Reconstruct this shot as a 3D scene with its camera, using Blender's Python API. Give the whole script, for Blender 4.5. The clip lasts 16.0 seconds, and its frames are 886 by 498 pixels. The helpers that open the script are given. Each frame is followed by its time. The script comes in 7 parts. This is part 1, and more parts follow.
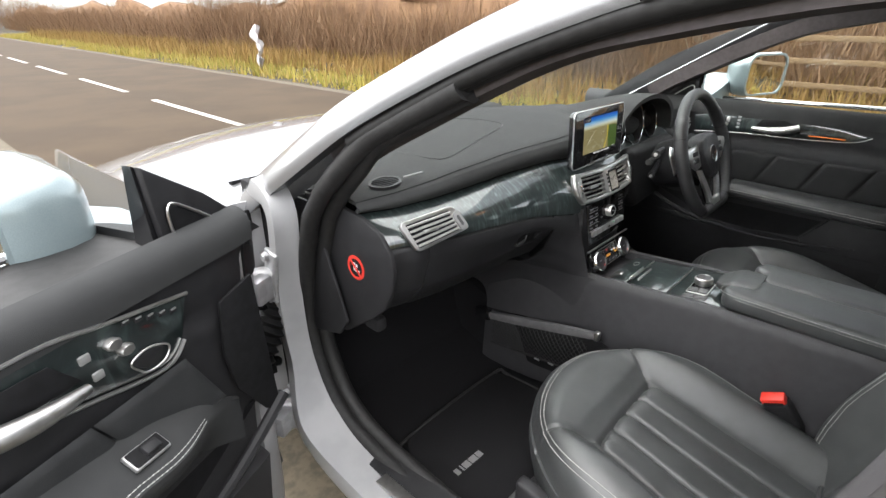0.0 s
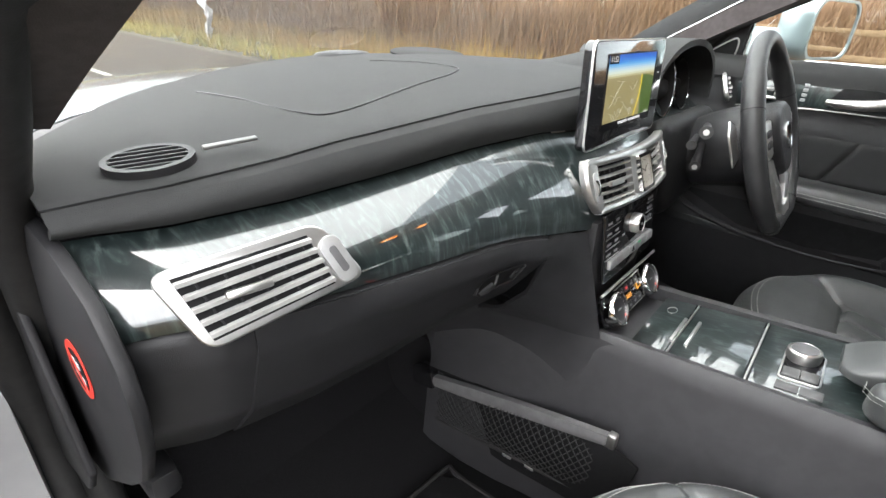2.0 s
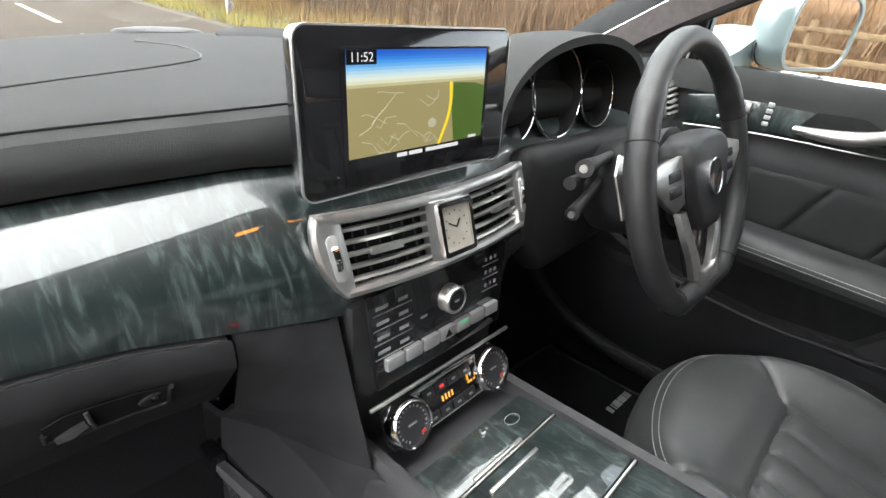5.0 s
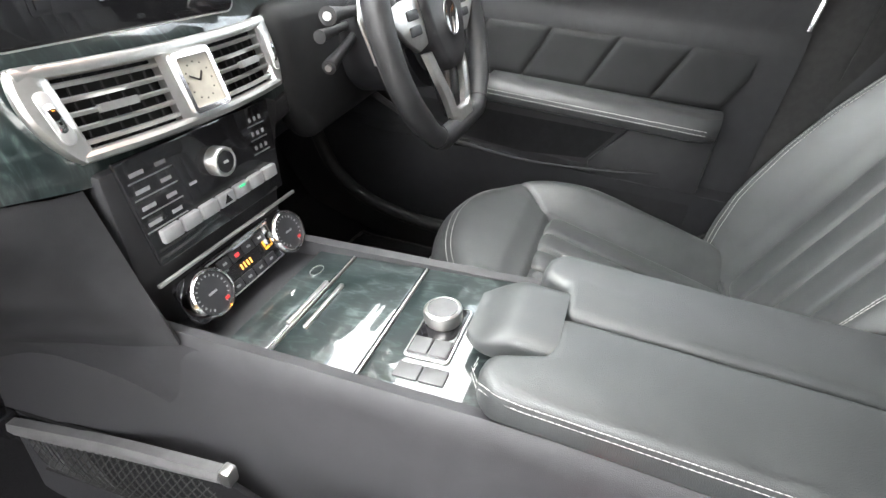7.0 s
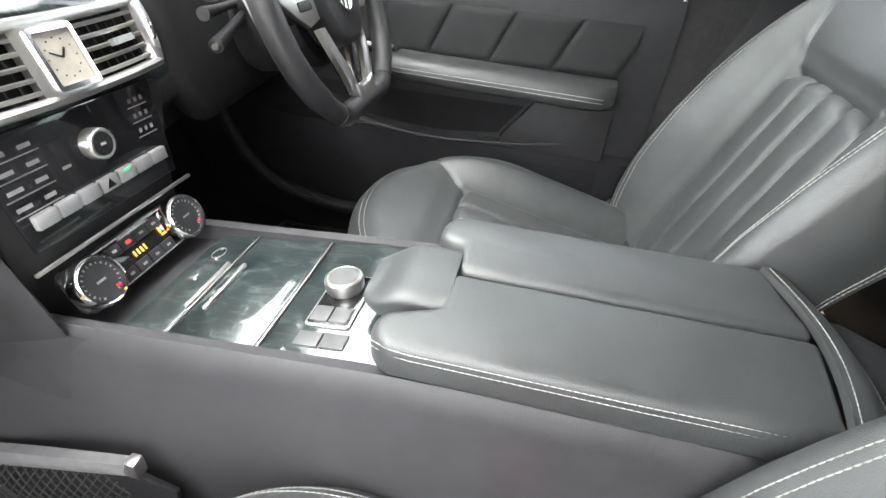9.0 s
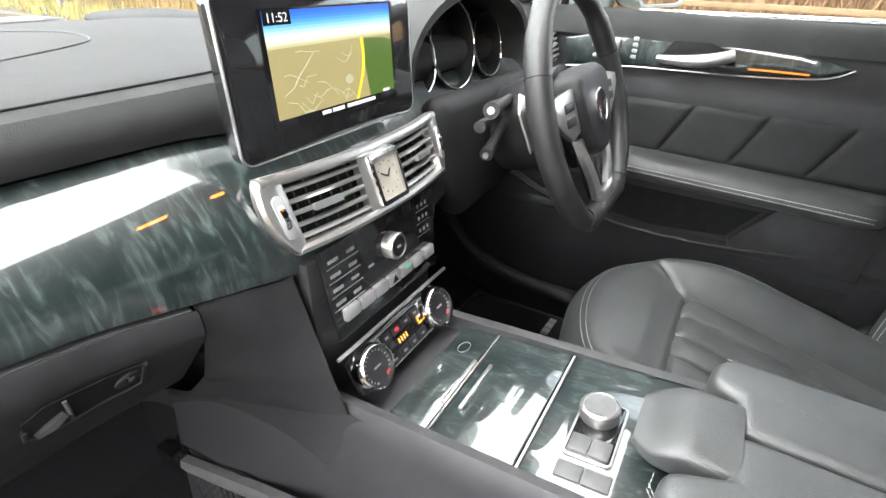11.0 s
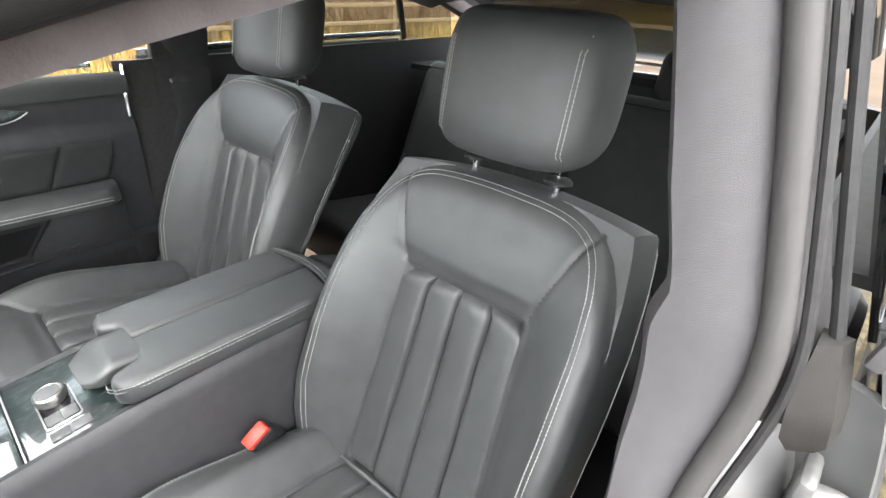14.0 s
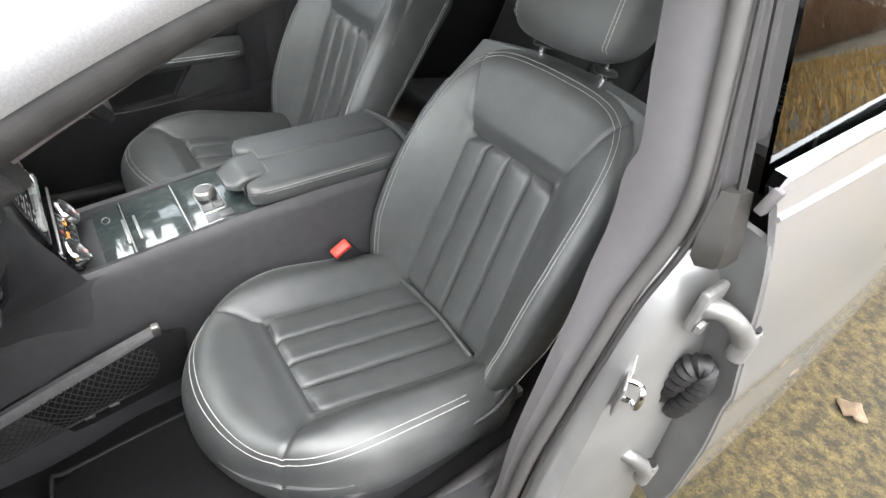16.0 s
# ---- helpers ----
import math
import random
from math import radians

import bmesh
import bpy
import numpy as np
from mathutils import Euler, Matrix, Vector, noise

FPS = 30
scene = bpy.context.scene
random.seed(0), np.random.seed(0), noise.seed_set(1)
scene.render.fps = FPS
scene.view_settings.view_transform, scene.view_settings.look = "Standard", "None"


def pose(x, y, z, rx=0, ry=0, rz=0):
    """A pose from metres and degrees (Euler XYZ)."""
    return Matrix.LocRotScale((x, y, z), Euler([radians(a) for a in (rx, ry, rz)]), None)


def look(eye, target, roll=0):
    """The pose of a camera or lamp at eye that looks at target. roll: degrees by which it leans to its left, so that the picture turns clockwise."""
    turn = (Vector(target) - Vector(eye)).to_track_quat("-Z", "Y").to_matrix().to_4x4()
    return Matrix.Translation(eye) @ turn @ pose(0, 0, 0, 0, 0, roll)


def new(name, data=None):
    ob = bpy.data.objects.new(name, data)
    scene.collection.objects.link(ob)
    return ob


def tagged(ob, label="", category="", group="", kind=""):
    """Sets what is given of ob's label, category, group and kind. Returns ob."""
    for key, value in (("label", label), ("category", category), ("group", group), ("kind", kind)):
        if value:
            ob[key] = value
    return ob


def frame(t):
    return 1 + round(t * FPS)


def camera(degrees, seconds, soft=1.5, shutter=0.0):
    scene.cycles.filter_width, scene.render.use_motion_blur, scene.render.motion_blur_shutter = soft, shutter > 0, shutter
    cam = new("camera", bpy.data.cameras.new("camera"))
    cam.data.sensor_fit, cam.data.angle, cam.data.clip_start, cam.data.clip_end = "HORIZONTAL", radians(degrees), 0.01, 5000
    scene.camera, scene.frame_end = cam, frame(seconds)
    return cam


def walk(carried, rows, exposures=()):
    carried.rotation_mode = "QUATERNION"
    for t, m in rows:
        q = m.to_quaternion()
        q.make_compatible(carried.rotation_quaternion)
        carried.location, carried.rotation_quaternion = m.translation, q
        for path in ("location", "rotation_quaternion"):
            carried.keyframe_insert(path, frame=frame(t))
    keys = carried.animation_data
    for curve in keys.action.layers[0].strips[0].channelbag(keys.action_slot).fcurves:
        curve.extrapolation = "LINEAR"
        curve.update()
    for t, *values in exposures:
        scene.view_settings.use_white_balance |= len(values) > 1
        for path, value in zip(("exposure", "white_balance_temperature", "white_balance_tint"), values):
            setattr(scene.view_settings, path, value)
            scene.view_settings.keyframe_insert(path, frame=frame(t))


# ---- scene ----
cam = camera(83.5, 16.0)
PATH = [
    (0, (-1.253, -0.532, 1.298), (0.066, 0.712, 0.453), 0.2),
    (0.5, (-1.158, -0.421, 1.250), (0.180, 0.802, 0.404), 1.3),
    (1, (-1.011, -0.319, 1.170), (0.350, 0.866, 0.309), 2.8),
    (1.5, (-0.893, -0.258, 1.130), (0.473, 0.910, 0.252), 3.5),
    (2, (-0.781, -0.209, 1.120), (0.618, 0.913, 0.235), 3.4),
    (2.5, (-0.715, -0.176, 1.104), (0.708, 0.913, 0.216), 2.8),
    (3, (-0.621, -0.160, 1.092), (0.828, 0.905, 0.217), 4.2),
    (3.2, (-0.578, -0.162, 1.088), (0.879, 0.913, 0.239), 5.3),
    (5.3, (-0.349, -0.296, 1.125), (0.973, 0.868, 0.178), 6.2),
    (5.5, (-0.355, -0.304, 1.113), (0.984, 0.819, 0.140), 5.8),
    (6, (-0.368, -0.322, 1.094), (1.049, 0.639, 0.061), 5.1),
    (6.5, (-0.380, -0.339, 1.082), (1.120, 0.394, -0.019), 4.9),
    (7, (-0.388, -0.367, 1.060), (1.193, 0.118, -0.064), 5.2),
    (7.5, (-0.390, -0.409, 1.056), (1.234, -0.151, -0.083), 6.3),
    (8, (-0.392, -0.453, 1.065), (1.241, -0.334, -0.085), 7.2),
    (8.5, (-0.396, -0.459, 1.061), (1.233, -0.346, -0.094), 7.0),
    (9, (-0.398, -0.427, 1.048), (1.225, -0.157, -0.089), 5.2),
    (9.5, (-0.403, -0.361, 1.045), (1.190, 0.158, -0.048), 3.4),
    (10, (-0.393, -0.310, 1.062), (1.140, 0.467, 0.038), 2.6),
    (10.2, (-0.374, -0.318, 1.082), (1.121, 0.559, 0.084), 2.2),
    (12.5, (-0.720, -0.206, 1.138), (1.053, -0.023, 0.231), 2.0),
    (13, (-0.830, -0.206, 1.209), (0.872, -0.782, 0.331), 3.6),
    (13.5, (-0.815, -0.222, 1.297), (0.563, -1.364, 0.405), 3.7),
    (14, (-0.811, -0.238, 1.287), (0.355, -1.550, 0.328), 2.3),
    (14.5, (-0.825, -0.219, 1.241), (0.316, -1.519, 0.236), 2.0),
    (15, (-0.848, -0.201, 1.234), (0.324, -1.389, 0.131), 2.2),
    (15.5, (-0.925, -0.172, 1.272), (0.279, -1.187, 0.039), 3.1),
    (16, (-0.993, -0.114, 1.342), (0.179, -1.076, 0.038), 5.6),
]
walk(cam, [(t, look(eye, target, roll)) for t, eye, target, roll in PATH],
     exposures=[(0, 1.95), (1.5, 2.5), (2, 2.55), (3, 2.5), (5.5, 2.8), (6, 3.15), (7, 3.55), (9, 3.55), (10.2, 3.5), (12.5, 3.05), (13, 3.45), (13.5, 3.3), (14.5, 3.25), (15.5, 3.2), (16, 2.95)])

# ---- light ----
world = bpy.data.worlds.new("overcast_sky")
world.use_nodes = True
scene.world = world
wn, wl = world.node_tree.nodes, world.node_tree.links
sky = wn.new("ShaderNodeTexSky")
sky.sky_type, sky.sun_disc = "NISHITA", False
sky.sun_elevation, sky.sun_rotation = radians(65), radians(297)
sky.air_density, sky.dust_density, sky.ozone_density = 1.0, 2.0, 1.0
grey = wn.new("ShaderNodeHueSaturation")
grey.inputs["Saturation"].default_value = 0.22
wl.new(sky.outputs[0], grey.inputs["Color"])
wl.new(grey.outputs[0], wn["Background"].inputs[0])
wn["Background"].inputs[1].default_value = 0.15
sun = new("sun", bpy.data.lights.new("sun", "SUN"))
sun.data.energy, sun.data.angle, sun.data.color = 2.0, radians(140), (1.0, 0.97, 0.93)
sun.matrix_world = look((-3.2, 1.6, 7.5), (0, 0, 0))


# ---- materials ----
def material(name, color, rough=0.5, metal=0.0, second=None, scale=40.0, bump=0.0, bump_scale=400.0, coat=0.0, coat_rough=0.05,
             spec=0.5, mix=(0.4, 0.6), detail=4.0, stretch=(1, 1, 1), rough_var=0.0, sheen=0.0, space="Object"):
    """A principled surface: two tones of noise, fine relief, uneven gloss."""
    m = bpy.data.materials.new(name)
    m.use_nodes = True
    n, l = m.node_tree.nodes, m.node_tree.links
    b = n["Principled BSDF"]
    b.inputs["Base Color"].default_value = (*color, 1)
    b.inputs["Roughness"].default_value = rough
    b.inputs["Metallic"].default_value = metal
    b.inputs["Coat Weight"].default_value = coat
    b.inputs["Coat Roughness"].default_value = coat_rough
    b.inputs["Specular IOR Level"].default_value = spec
    b.inputs["Sheen Weight"].default_value = sheen
    co = n.new("ShaderNodeTexCoord")
    mp = n.new("ShaderNodeMapping")
    mp.inputs["Scale"].default_value = stretch
    l.new(co.outputs[space], mp.inputs[0])
    tex = n.new("ShaderNodeTexNoise")
    tex.inputs["Scale"].default_value, tex.inputs["Detail"].default_value = scale, detail
    l.new(mp.outputs[0], tex.inputs["Vector"])
    if second:
        ramp = n.new("ShaderNodeValToRGB")
        ramp.color_ramp.elements[0].position, ramp.color_ramp.elements[1].position = mix
        ramp.color_ramp.elements[0].color, ramp.color_ramp.elements[1].color = (*color, 1), (*second, 1)
        l.new(tex.outputs[0], ramp.inputs[0])
        l.new(ramp.outputs[0], b.inputs["Base Color"])
    if rough_var:
        mr = n.new("ShaderNodeMapRange")
        mr.inputs["To Min"].default_value, mr.inputs["To Max"].default_value = rough - rough_var, rough + rough_var
        l.new(tex.outputs[0], mr.inputs[0])
        l.new(mr.outputs[0], b.inputs["Roughness"])
    if bump:
        fine = n.new("ShaderNodeTexVoronoi" if bump_scale < 0 else "ShaderNodeTexNoise")
        fine.inputs["Scale"].default_value = abs(bump_scale)
        l.new(mp.outputs[0], fine.inputs["Vector"])
        bp = n.new("ShaderNodeBump")
        bp.inputs["Strength"].default_value, bp.inputs["Distance"].default_value = bump, 0.001
        l.new(fine.outputs[0], bp.inputs["Height"])
        l.new(bp.outputs[0], b.inputs["Normal"])
    return m


def emitter(name, color, strength):
    m = bpy.data.materials.new(name)
    m.use_nodes = True
    b = m.node_tree.nodes["Principled BSDF"]
    b.inputs["Base Color"].default_value = (*[c * 0.2 for c in color], 1)
    b.inputs["Emission Color"].default_value = (*color, 1)
    b.inputs["Emission Strength"].default_value = strength * 0.16
    b.inputs["Roughness"].default_value = 0.3
    return m


def glass_material(name, tint):
    m = bpy.data.materials.new(name)
    m.use_nodes = True
    b = m.node_tree.nodes["Principled BSDF"]
    b.inputs["Base Color"].default_value = (*tint, 1)
    b.inputs["Roughness"].default_value = 0.0
    b.inputs["IOR"].default_value = 1.45
    b.inputs["Transmission Weight"].default_value = 1.0
    return m


LEATHER = material("black_leather", (0.033, 0.0352, 0.0358), 0.45, second=(0.041, 0.0436, 0.0443), scale=25, bump=0.25, bump_scale=-900, rough_var=0.06, spec=0.88)
LEATHER_DASH = material("dash_skin", (0.044, 0.0450, 0.0456), 0.82, second=(0.047, 0.0480, 0.0486), scale=30, bump=0.3, bump_scale=-1100, rough_var=0.04, spec=0.08)
PLASTIC = material("black_plastic", (0.017, 0.0169, 0.0182), 0.46, second=(0.022, 0.0218, 0.0235), scale=40, bump=0.25, bump_scale=-1300, rough_var=0.06, spec=0.3)
CONSOLE_SKIN = material("console_skin", (0.028, 0.0276, 0.030), 0.48, second=(0.034, 0.0335, 0.036), scale=40, bump=0.25, bump_scale=-1300, rough_var=0.06)
# near-black, for dark plastic and for shade painted into recesses and gaps
SHADE = material("recess_shade_plastic", (0.004, 0.004, 0.0045), 0.7, second=(0.007, 0.007, 0.008), scale=60, bump=0.1, spec=0.25)
WHEEL = material("wheel_leather", (0.015, 0.015, 0.016), 0.42, second=(0.021, 0.021, 0.022), scale=40, bump=0.25, bump_scale=-1000, rough_var=0.05)
GREY_TRIM = material("grey_pillar_trim", (0.064, 0.0612, 0.0635), 0.62, second=(0.068, 0.065, 0.0675), scale=60, bump=0.3, bump_scale=-1500)
LIP = material("grey_seal_lip", (0.050, 0.048, 0.047), 0.65, second=(0.053, 0.051, 0.050), scale=60, bump=0.2, bump_scale=-1500, spec=0.3)
GLOSS = material("gloss_black", (0.008, 0.008, 0.009), 0.08, second=(0.012, 0.012, 0.013), scale=30, coat=0.6, coat_rough=0.02)
SILVER = material("satin_silver", (0.64, 0.63, 0.615), 0.36, 1.0, second=(0.58, 0.57, 0.555), scale=90, rough_var=0.05)
SLAT = material("silver_slat", (0.50, 0.495, 0.485), 0.42, 0.35, second=(0.44, 0.435, 0.43), scale=90, rough_var=0.05)
CHROME = material("chrome", (0.8, 0.8, 0.8), 0.08, 1.0, second=(0.72, 0.72, 0.72), scale=50)
PAINT = material("silver_paint", (0.175, 0.177, 0.183), 0.38, 0.5, second=(0.203, 0.205, 0.211), scale=900, coat=1.0, coat_rough=0.03, bump=0.02, bump_scale=2500)
# one silver jamb paint in two copies: the dimmed one, for the pillars
JAMB_DIM = material("dim_silver_jamb_paint", (0.150, 0.151, 0.150), 0.42, 0.4, second=(0.172, 0.173, 0.172), scale=12, coat=0.5, coat_rough=0.12)
# the lit copy: light on the front jamb is put into the colour
JAMB_LIT = material("lit_silver_jamb_paint", (0.40, 0.40, 0.405), 0.45, 0.1, second=(0.36, 0.36, 0.365), scale=12, coat=0.3, coat_rough=0.2)
STEEL = material("zinc_steel", (0.19, 0.19, 0.187), 0.42, 0.55, second=(0.14, 0.14, 0.137), scale=30, bump=0.1, bump_scale=300, rough_var=0.1)
LINING = material("pillar_fabric", (0.082, 0.072, 0.072), 0.8, second=(0.096, 0.085, 0.085), scale=90, bump=0.3, bump_scale=900, spec=0.2)
BRIGHT_STEEL = material("bright_zinc", (0.58, 0.58, 0.59), 0.38, 0.6, second=(0.46, 0.46, 0.47), scale=30, bump=0.1, bump_scale=300, rough_var=0.1)
BLACK = material("dull_black", (0.006, 0.006, 0.0065), 0.55, second=(0.009, 0.009, 0.0095), scale=50, bump=0.15, bump_scale=-1200, spec=0.3)
RUBBER = material("black_rubber", (0.010, 0.0098, 0.0098), 0.62, second=(0.017, 0.0165, 0.0165), scale=70, bump=0.15, bump_scale=700)
HOSE = material("hose_rubber", (0.006, 0.006, 0.0065), 0.5, second=(0.010, 0.010, 0.0105), scale=60, bump=0.1, bump_scale=500, spec=0.3)
CARPET = material("black_carpet", (0.008, 0.0078, 0.0085), 0.97, second=(0.014, 0.0138, 0.015), scale=700, bump=0.9, bump_scale=1600, spec=0.15)
STITCH = material("white_thread", (0.40, 0.40, 0.385), 0.7, second=(0.32, 0.32, 0.305), scale=300, bump=0.2, bump_scale=900)
RED = material("red_plastic", (0.75, 0.04, 0.025), 0.4, second=(0.68, 0.035, 0.02), scale=60)
WHITE_PRINT = material("white_print", (0.7, 0.7, 0.7), 0.5, second=(0.62, 0.62, 0.62), scale=90)
RED_PRINT = material("red_print", (0.72, 0.05, 0.03), 0.5, second=(0.62, 0.04, 0.03), scale=90)
DIAL = material("dial_face", (0.012, 0.012, 0.013), 0.4, second=(0.018, 0.018, 0.02), scale=60)
CREAM = material("cream_dial", (0.34, 0.32, 0.275), 0.45, second=(0.30, 0.28, 0.24), scale=70)
PRINT = material("grey_print", (0.24, 0.24, 0.245), 0.5, second=(0.20, 0.20, 0.205), scale=80)
KEY = material("dark_grey_key", (0.075, 0.075, 0.077), 0.42, second=(0.088, 0.088, 0.09), scale=80)
BTN = material("grey_button", (0.42, 0.42, 0.42), 0.35, 0.6, second=(0.38, 0.38, 0.38), scale=80)
BAR = material("grey_bar", (0.11, 0.108, 0.11), 0.45, second=(0.13, 0.128, 0.13), scale=60, bump=0.2, bump_scale=-1200)
NET = material("net_cord", (0.010, 0.010, 0.010), 0.8, second=(0.03, 0.03, 0.03), scale=300)
GLASS = glass_material("clear_glass", (0.93, 0.98, 0.96))
TINT = glass_material("tinted_glass", (0.45, 0.5, 0.47))
PRIVACY = glass_material("privacy_glass", (0.06, 0.07, 0.065))
DOOR_LEATHER = material("door_leather", (0.026, 0.027, 0.028), 0.42, second=(0.034, 0.035, 0.036), scale=25, bump=0.28, bump_scale=-900, rough_var=0.05)
# darker copy of the door leather, with the driver's side shade in its colour
QUILT_SHADED = material("shaded_quilt_leather", (0.012, 0.0124, 0.0132), 0.6, second=(0.015, 0.0154, 0.0163), scale=25, bump=0.28, bump_scale=-900, rough_var=0.05, spec=0.3)
# darker copy of the seat leather; the rear cabin's shade is in the colour
REAR_LEATHER_SHADED = material("rear_leather_shaded", (0.012, 0.0122, 0.013), 0.5, second=(0.016, 0.0162, 0.017), scale=25, bump=0.25, bump_scale=-900, spec=0.3)
# darker copy of the black plastic, shade put into the colour
DOOR_SKIN = material("shaded_door_plastic", (0.010, 0.0102, 0.0116), 0.5, second=(0.014, 0.0142, 0.016), scale=40, bump=0.25, bump_scale=-1300, rough_var=0.06)
MIRROR = material("mirror_silver", (0.9, 0.9, 0.9), 0.01, 1.0)
MIRROR_SHELL = material("silver_mirror_shell", (0.25, 0.31, 0.32), 0.35, 0.3, second=(0.28, 0.34, 0.35), scale=800, coat=1.0)
AMBER_LAMP = emitter("amber_lamp", (1.0, 0.30, 0.03), 16.0)
# glow for the amber reflection on the driver's door, no lamp of its own
AMBER = emitter("amber_reflection", (1.0, 0.26, 0.04), 1.1)


def wood_material():
    """Dark green-grey ash veneer under clear lacquer."""
    m = material("dark_ash_veneer", (0.010, 0.017, 0.017), 0.35, coat=1.0, coat_rough=0.015, scale=9, detail=8)
    n, l = m.node_tree.nodes, m.node_tree.links
    b, co = n["Principled BSDF"], n["Texture Coordinate"]
    turn = n.new("ShaderNodeMapping")
    turn.inputs["Rotation"].default_value = (radians(8), radians(14), radians(28))
    turn.inputs["Scale"].default_value = (88, 30, 15)
    l.new(co.outputs["Object"], turn.inputs[0])
    figure = n.new("ShaderNodeTexNoise")
    figure.inputs["Scale"].default_value, figure.inputs["Detail"].default_value = 1.0, 6
    figure.inputs["Roughness"].default_value, figure.inputs["Distortion"].default_value = 0.58, 1.3
    l.new(turn.outputs[0], figure.inputs["Vector"])
    ramp = n.new("ShaderNodeValToRGB")
    ramp.color_ramp.elements[0].color, ramp.color_ramp.elements[1].color = (0.006, 0.0105, 0.0105, 1), (0.062, 0.080, 0.076, 1)
    ramp.color_ramp.elements[0].position, ramp.color_ramp.elements[1].position = 0.46, 0.72
    ramp.color_ramp.elements.new(0.54).color = (0.014, 0.021, 0.021, 1)
    l.new(figure.outputs["Fac"], ramp.inputs[0])
    l.new(ramp.outputs[0], b.inputs["Base Color"])
    b.inputs["Coat IOR"].default_value = 1.9
    return m


WOOD = wood_material()


# ---- building helpers ----
def lerp(a, b, t):
    return a + (b - a) * t


def smooth(a, b, x):
    t = min(1, max(0, (x - a) / (b - a)))
    return t * t * (3 - 2 * t)


def interp(x, pts):
    """Piecewise smooth curve through (x, value) pairs."""
    if x <= pts[0][0]:
        return pts[0][1]
    for (a, u), (b, v) in zip(pts, pts[1:]):
        if x <= b:
            return lerp(u, v, (x - a) / (b - a))
    return pts[-1][1]


def spline(pts, n=8, closed=False):
    """Catmull-Rom curve through the points."""
    p = [Vector(q) for q in pts]
    k, out = len(p), []
    for i in range(k if closed else k - 1):
        if closed:
            a, b, c, d = p[i - 1], p[i], p[(i + 1) % k], p[(i + 2) % k]
        else:
            a, b, c, d = p[max(i - 1, 0)], p[i], p[i + 1], p[min(i + 2, k - 1)]
        for j in range(n):
            t = j / n
            out.append(0.5 * ((2 * b) + (c - a) * t + (2 * a - 5 * b + 4 * c - d) * t * t + (3 * b - a - 3 * c + d) * t ** 3))
    if not closed:
        out.append(p[-1])
    return out


def loft(rings, close=True, caps=True):
    bm = bmesh.new()
    vs = [[bm.verts.new(p) for p in ring] for ring in rings]
    for a, b in zip(vs, vs[1:]):
        k = len(a)
        for i in range(k if close else k - 1):
            j = (i + 1) % k
            bm.faces.new((a[i], a[j], b[j], b[i]))
    if caps and close:
        bm.faces.new(list(reversed(vs[0])))
        bm.faces.new(vs[-1])
    bmesh.ops.recalc_face_normals(bm, faces=bm.faces)
    return bm


def sheet(fn, nu, nv, thick=0.0):
    """A surface fn(u, v), u and v from 0 to 1; with thickness it is closed."""
    bm = loft([[fn(i / nu, j / nv) for i in range(nu + 1)] for j in range(nv + 1)], close=False, caps=False)
    if thick:
        bmesh.ops.solidify(bm, geom=bm.faces[:], thickness=thick)
    return bm


def tube(pts, r, n=8, closed=False):
    p = [Vector(q) for q in pts]
    k, rings = len(p), []
    prev = None
    for i in range(k):
        d = (p[(i + 1) % k] - p[i - 1]) if closed else (p[min(i + 1, k - 1)] - p[max(i - 1, 0)])
        d.normalize()
        if prev is None:
            prev = d.orthogonal().normalized()
        u = (prev - d * prev.dot(d)).normalized()
        prev, w = u, d.cross(u)
        rr = r[i] if isinstance(r, (list, tuple)) else r
        rings.append([p[i] + (u * math.cos(2 * math.pi * j / n) + w * math.sin(2 * math.pi * j / n)) * rr for j in range(n)])
    if closed:
        bm = loft(rings + [rings[0]], caps=False)
        bmesh.ops.remove_doubles(bm, verts=bm.verts, dist=1e-6)
        return bm
    return loft(rings)


def sweep(path, profile, normals=None):
    """A flat profile (a, b) swept along path; a lies along the given side vectors, b along path x side."""
    p = [Vector(q) for q in path]
    rings = []
    for i in range(len(p)):
        d = (p[min(i + 1, len(p) - 1)] - p[max(i - 1, 0)]).normalized()
        s = Vector(normals(i / (len(p) - 1)) if callable(normals) else normals)
        s = (s - d * s.dot(d)).normalized()
        w = d.cross(s)
        rings.append([p[i] + s * a + w * b for a, b in profile])
    return loft(rings)


def bevel(bm, r, seg=2, angle=0.5):
    edges = [e for e in bm.edges if len(e.link_faces) == 2 and e.calc_face_angle(0) > angle]
    bmesh.ops.bevel(bm, geom=edges, offset=r, segments=seg, profile=0.5, affect="EDGES", clamp_overlap=True)
    return bm


def prism(outline, depth, m=None, r=0.0, seg=2):
    """A flat outline (x, y) made depth thick towards +z, edges rounded, moved by m."""
    bm = bmesh.new()
    f = bm.faces.new([bm.verts.new((x, y, 0)) for x, y in outline])
    if f.normal.z < 0 or f.calc_area() and sum((a[0] * b[1] - b[0] * a[1]) for a, b in zip(outline, list(outline[1:]) + [outline[0]])) < 0:
        f.normal_flip()
    res = bmesh.ops.extrude_face_region(bm, geom=[f])
    bmesh.ops.translate(bm, verts=[v for v in res["geom"] if isinstance(v, bmesh.types.BMVert)], vec=(0, 0, depth))
    bmesh.ops.recalc_face_normals(bm, faces=bm.faces)
    if r:
        bevel(bm, r, seg)
    if m is not None:
        bm.transform(m)
    return bm


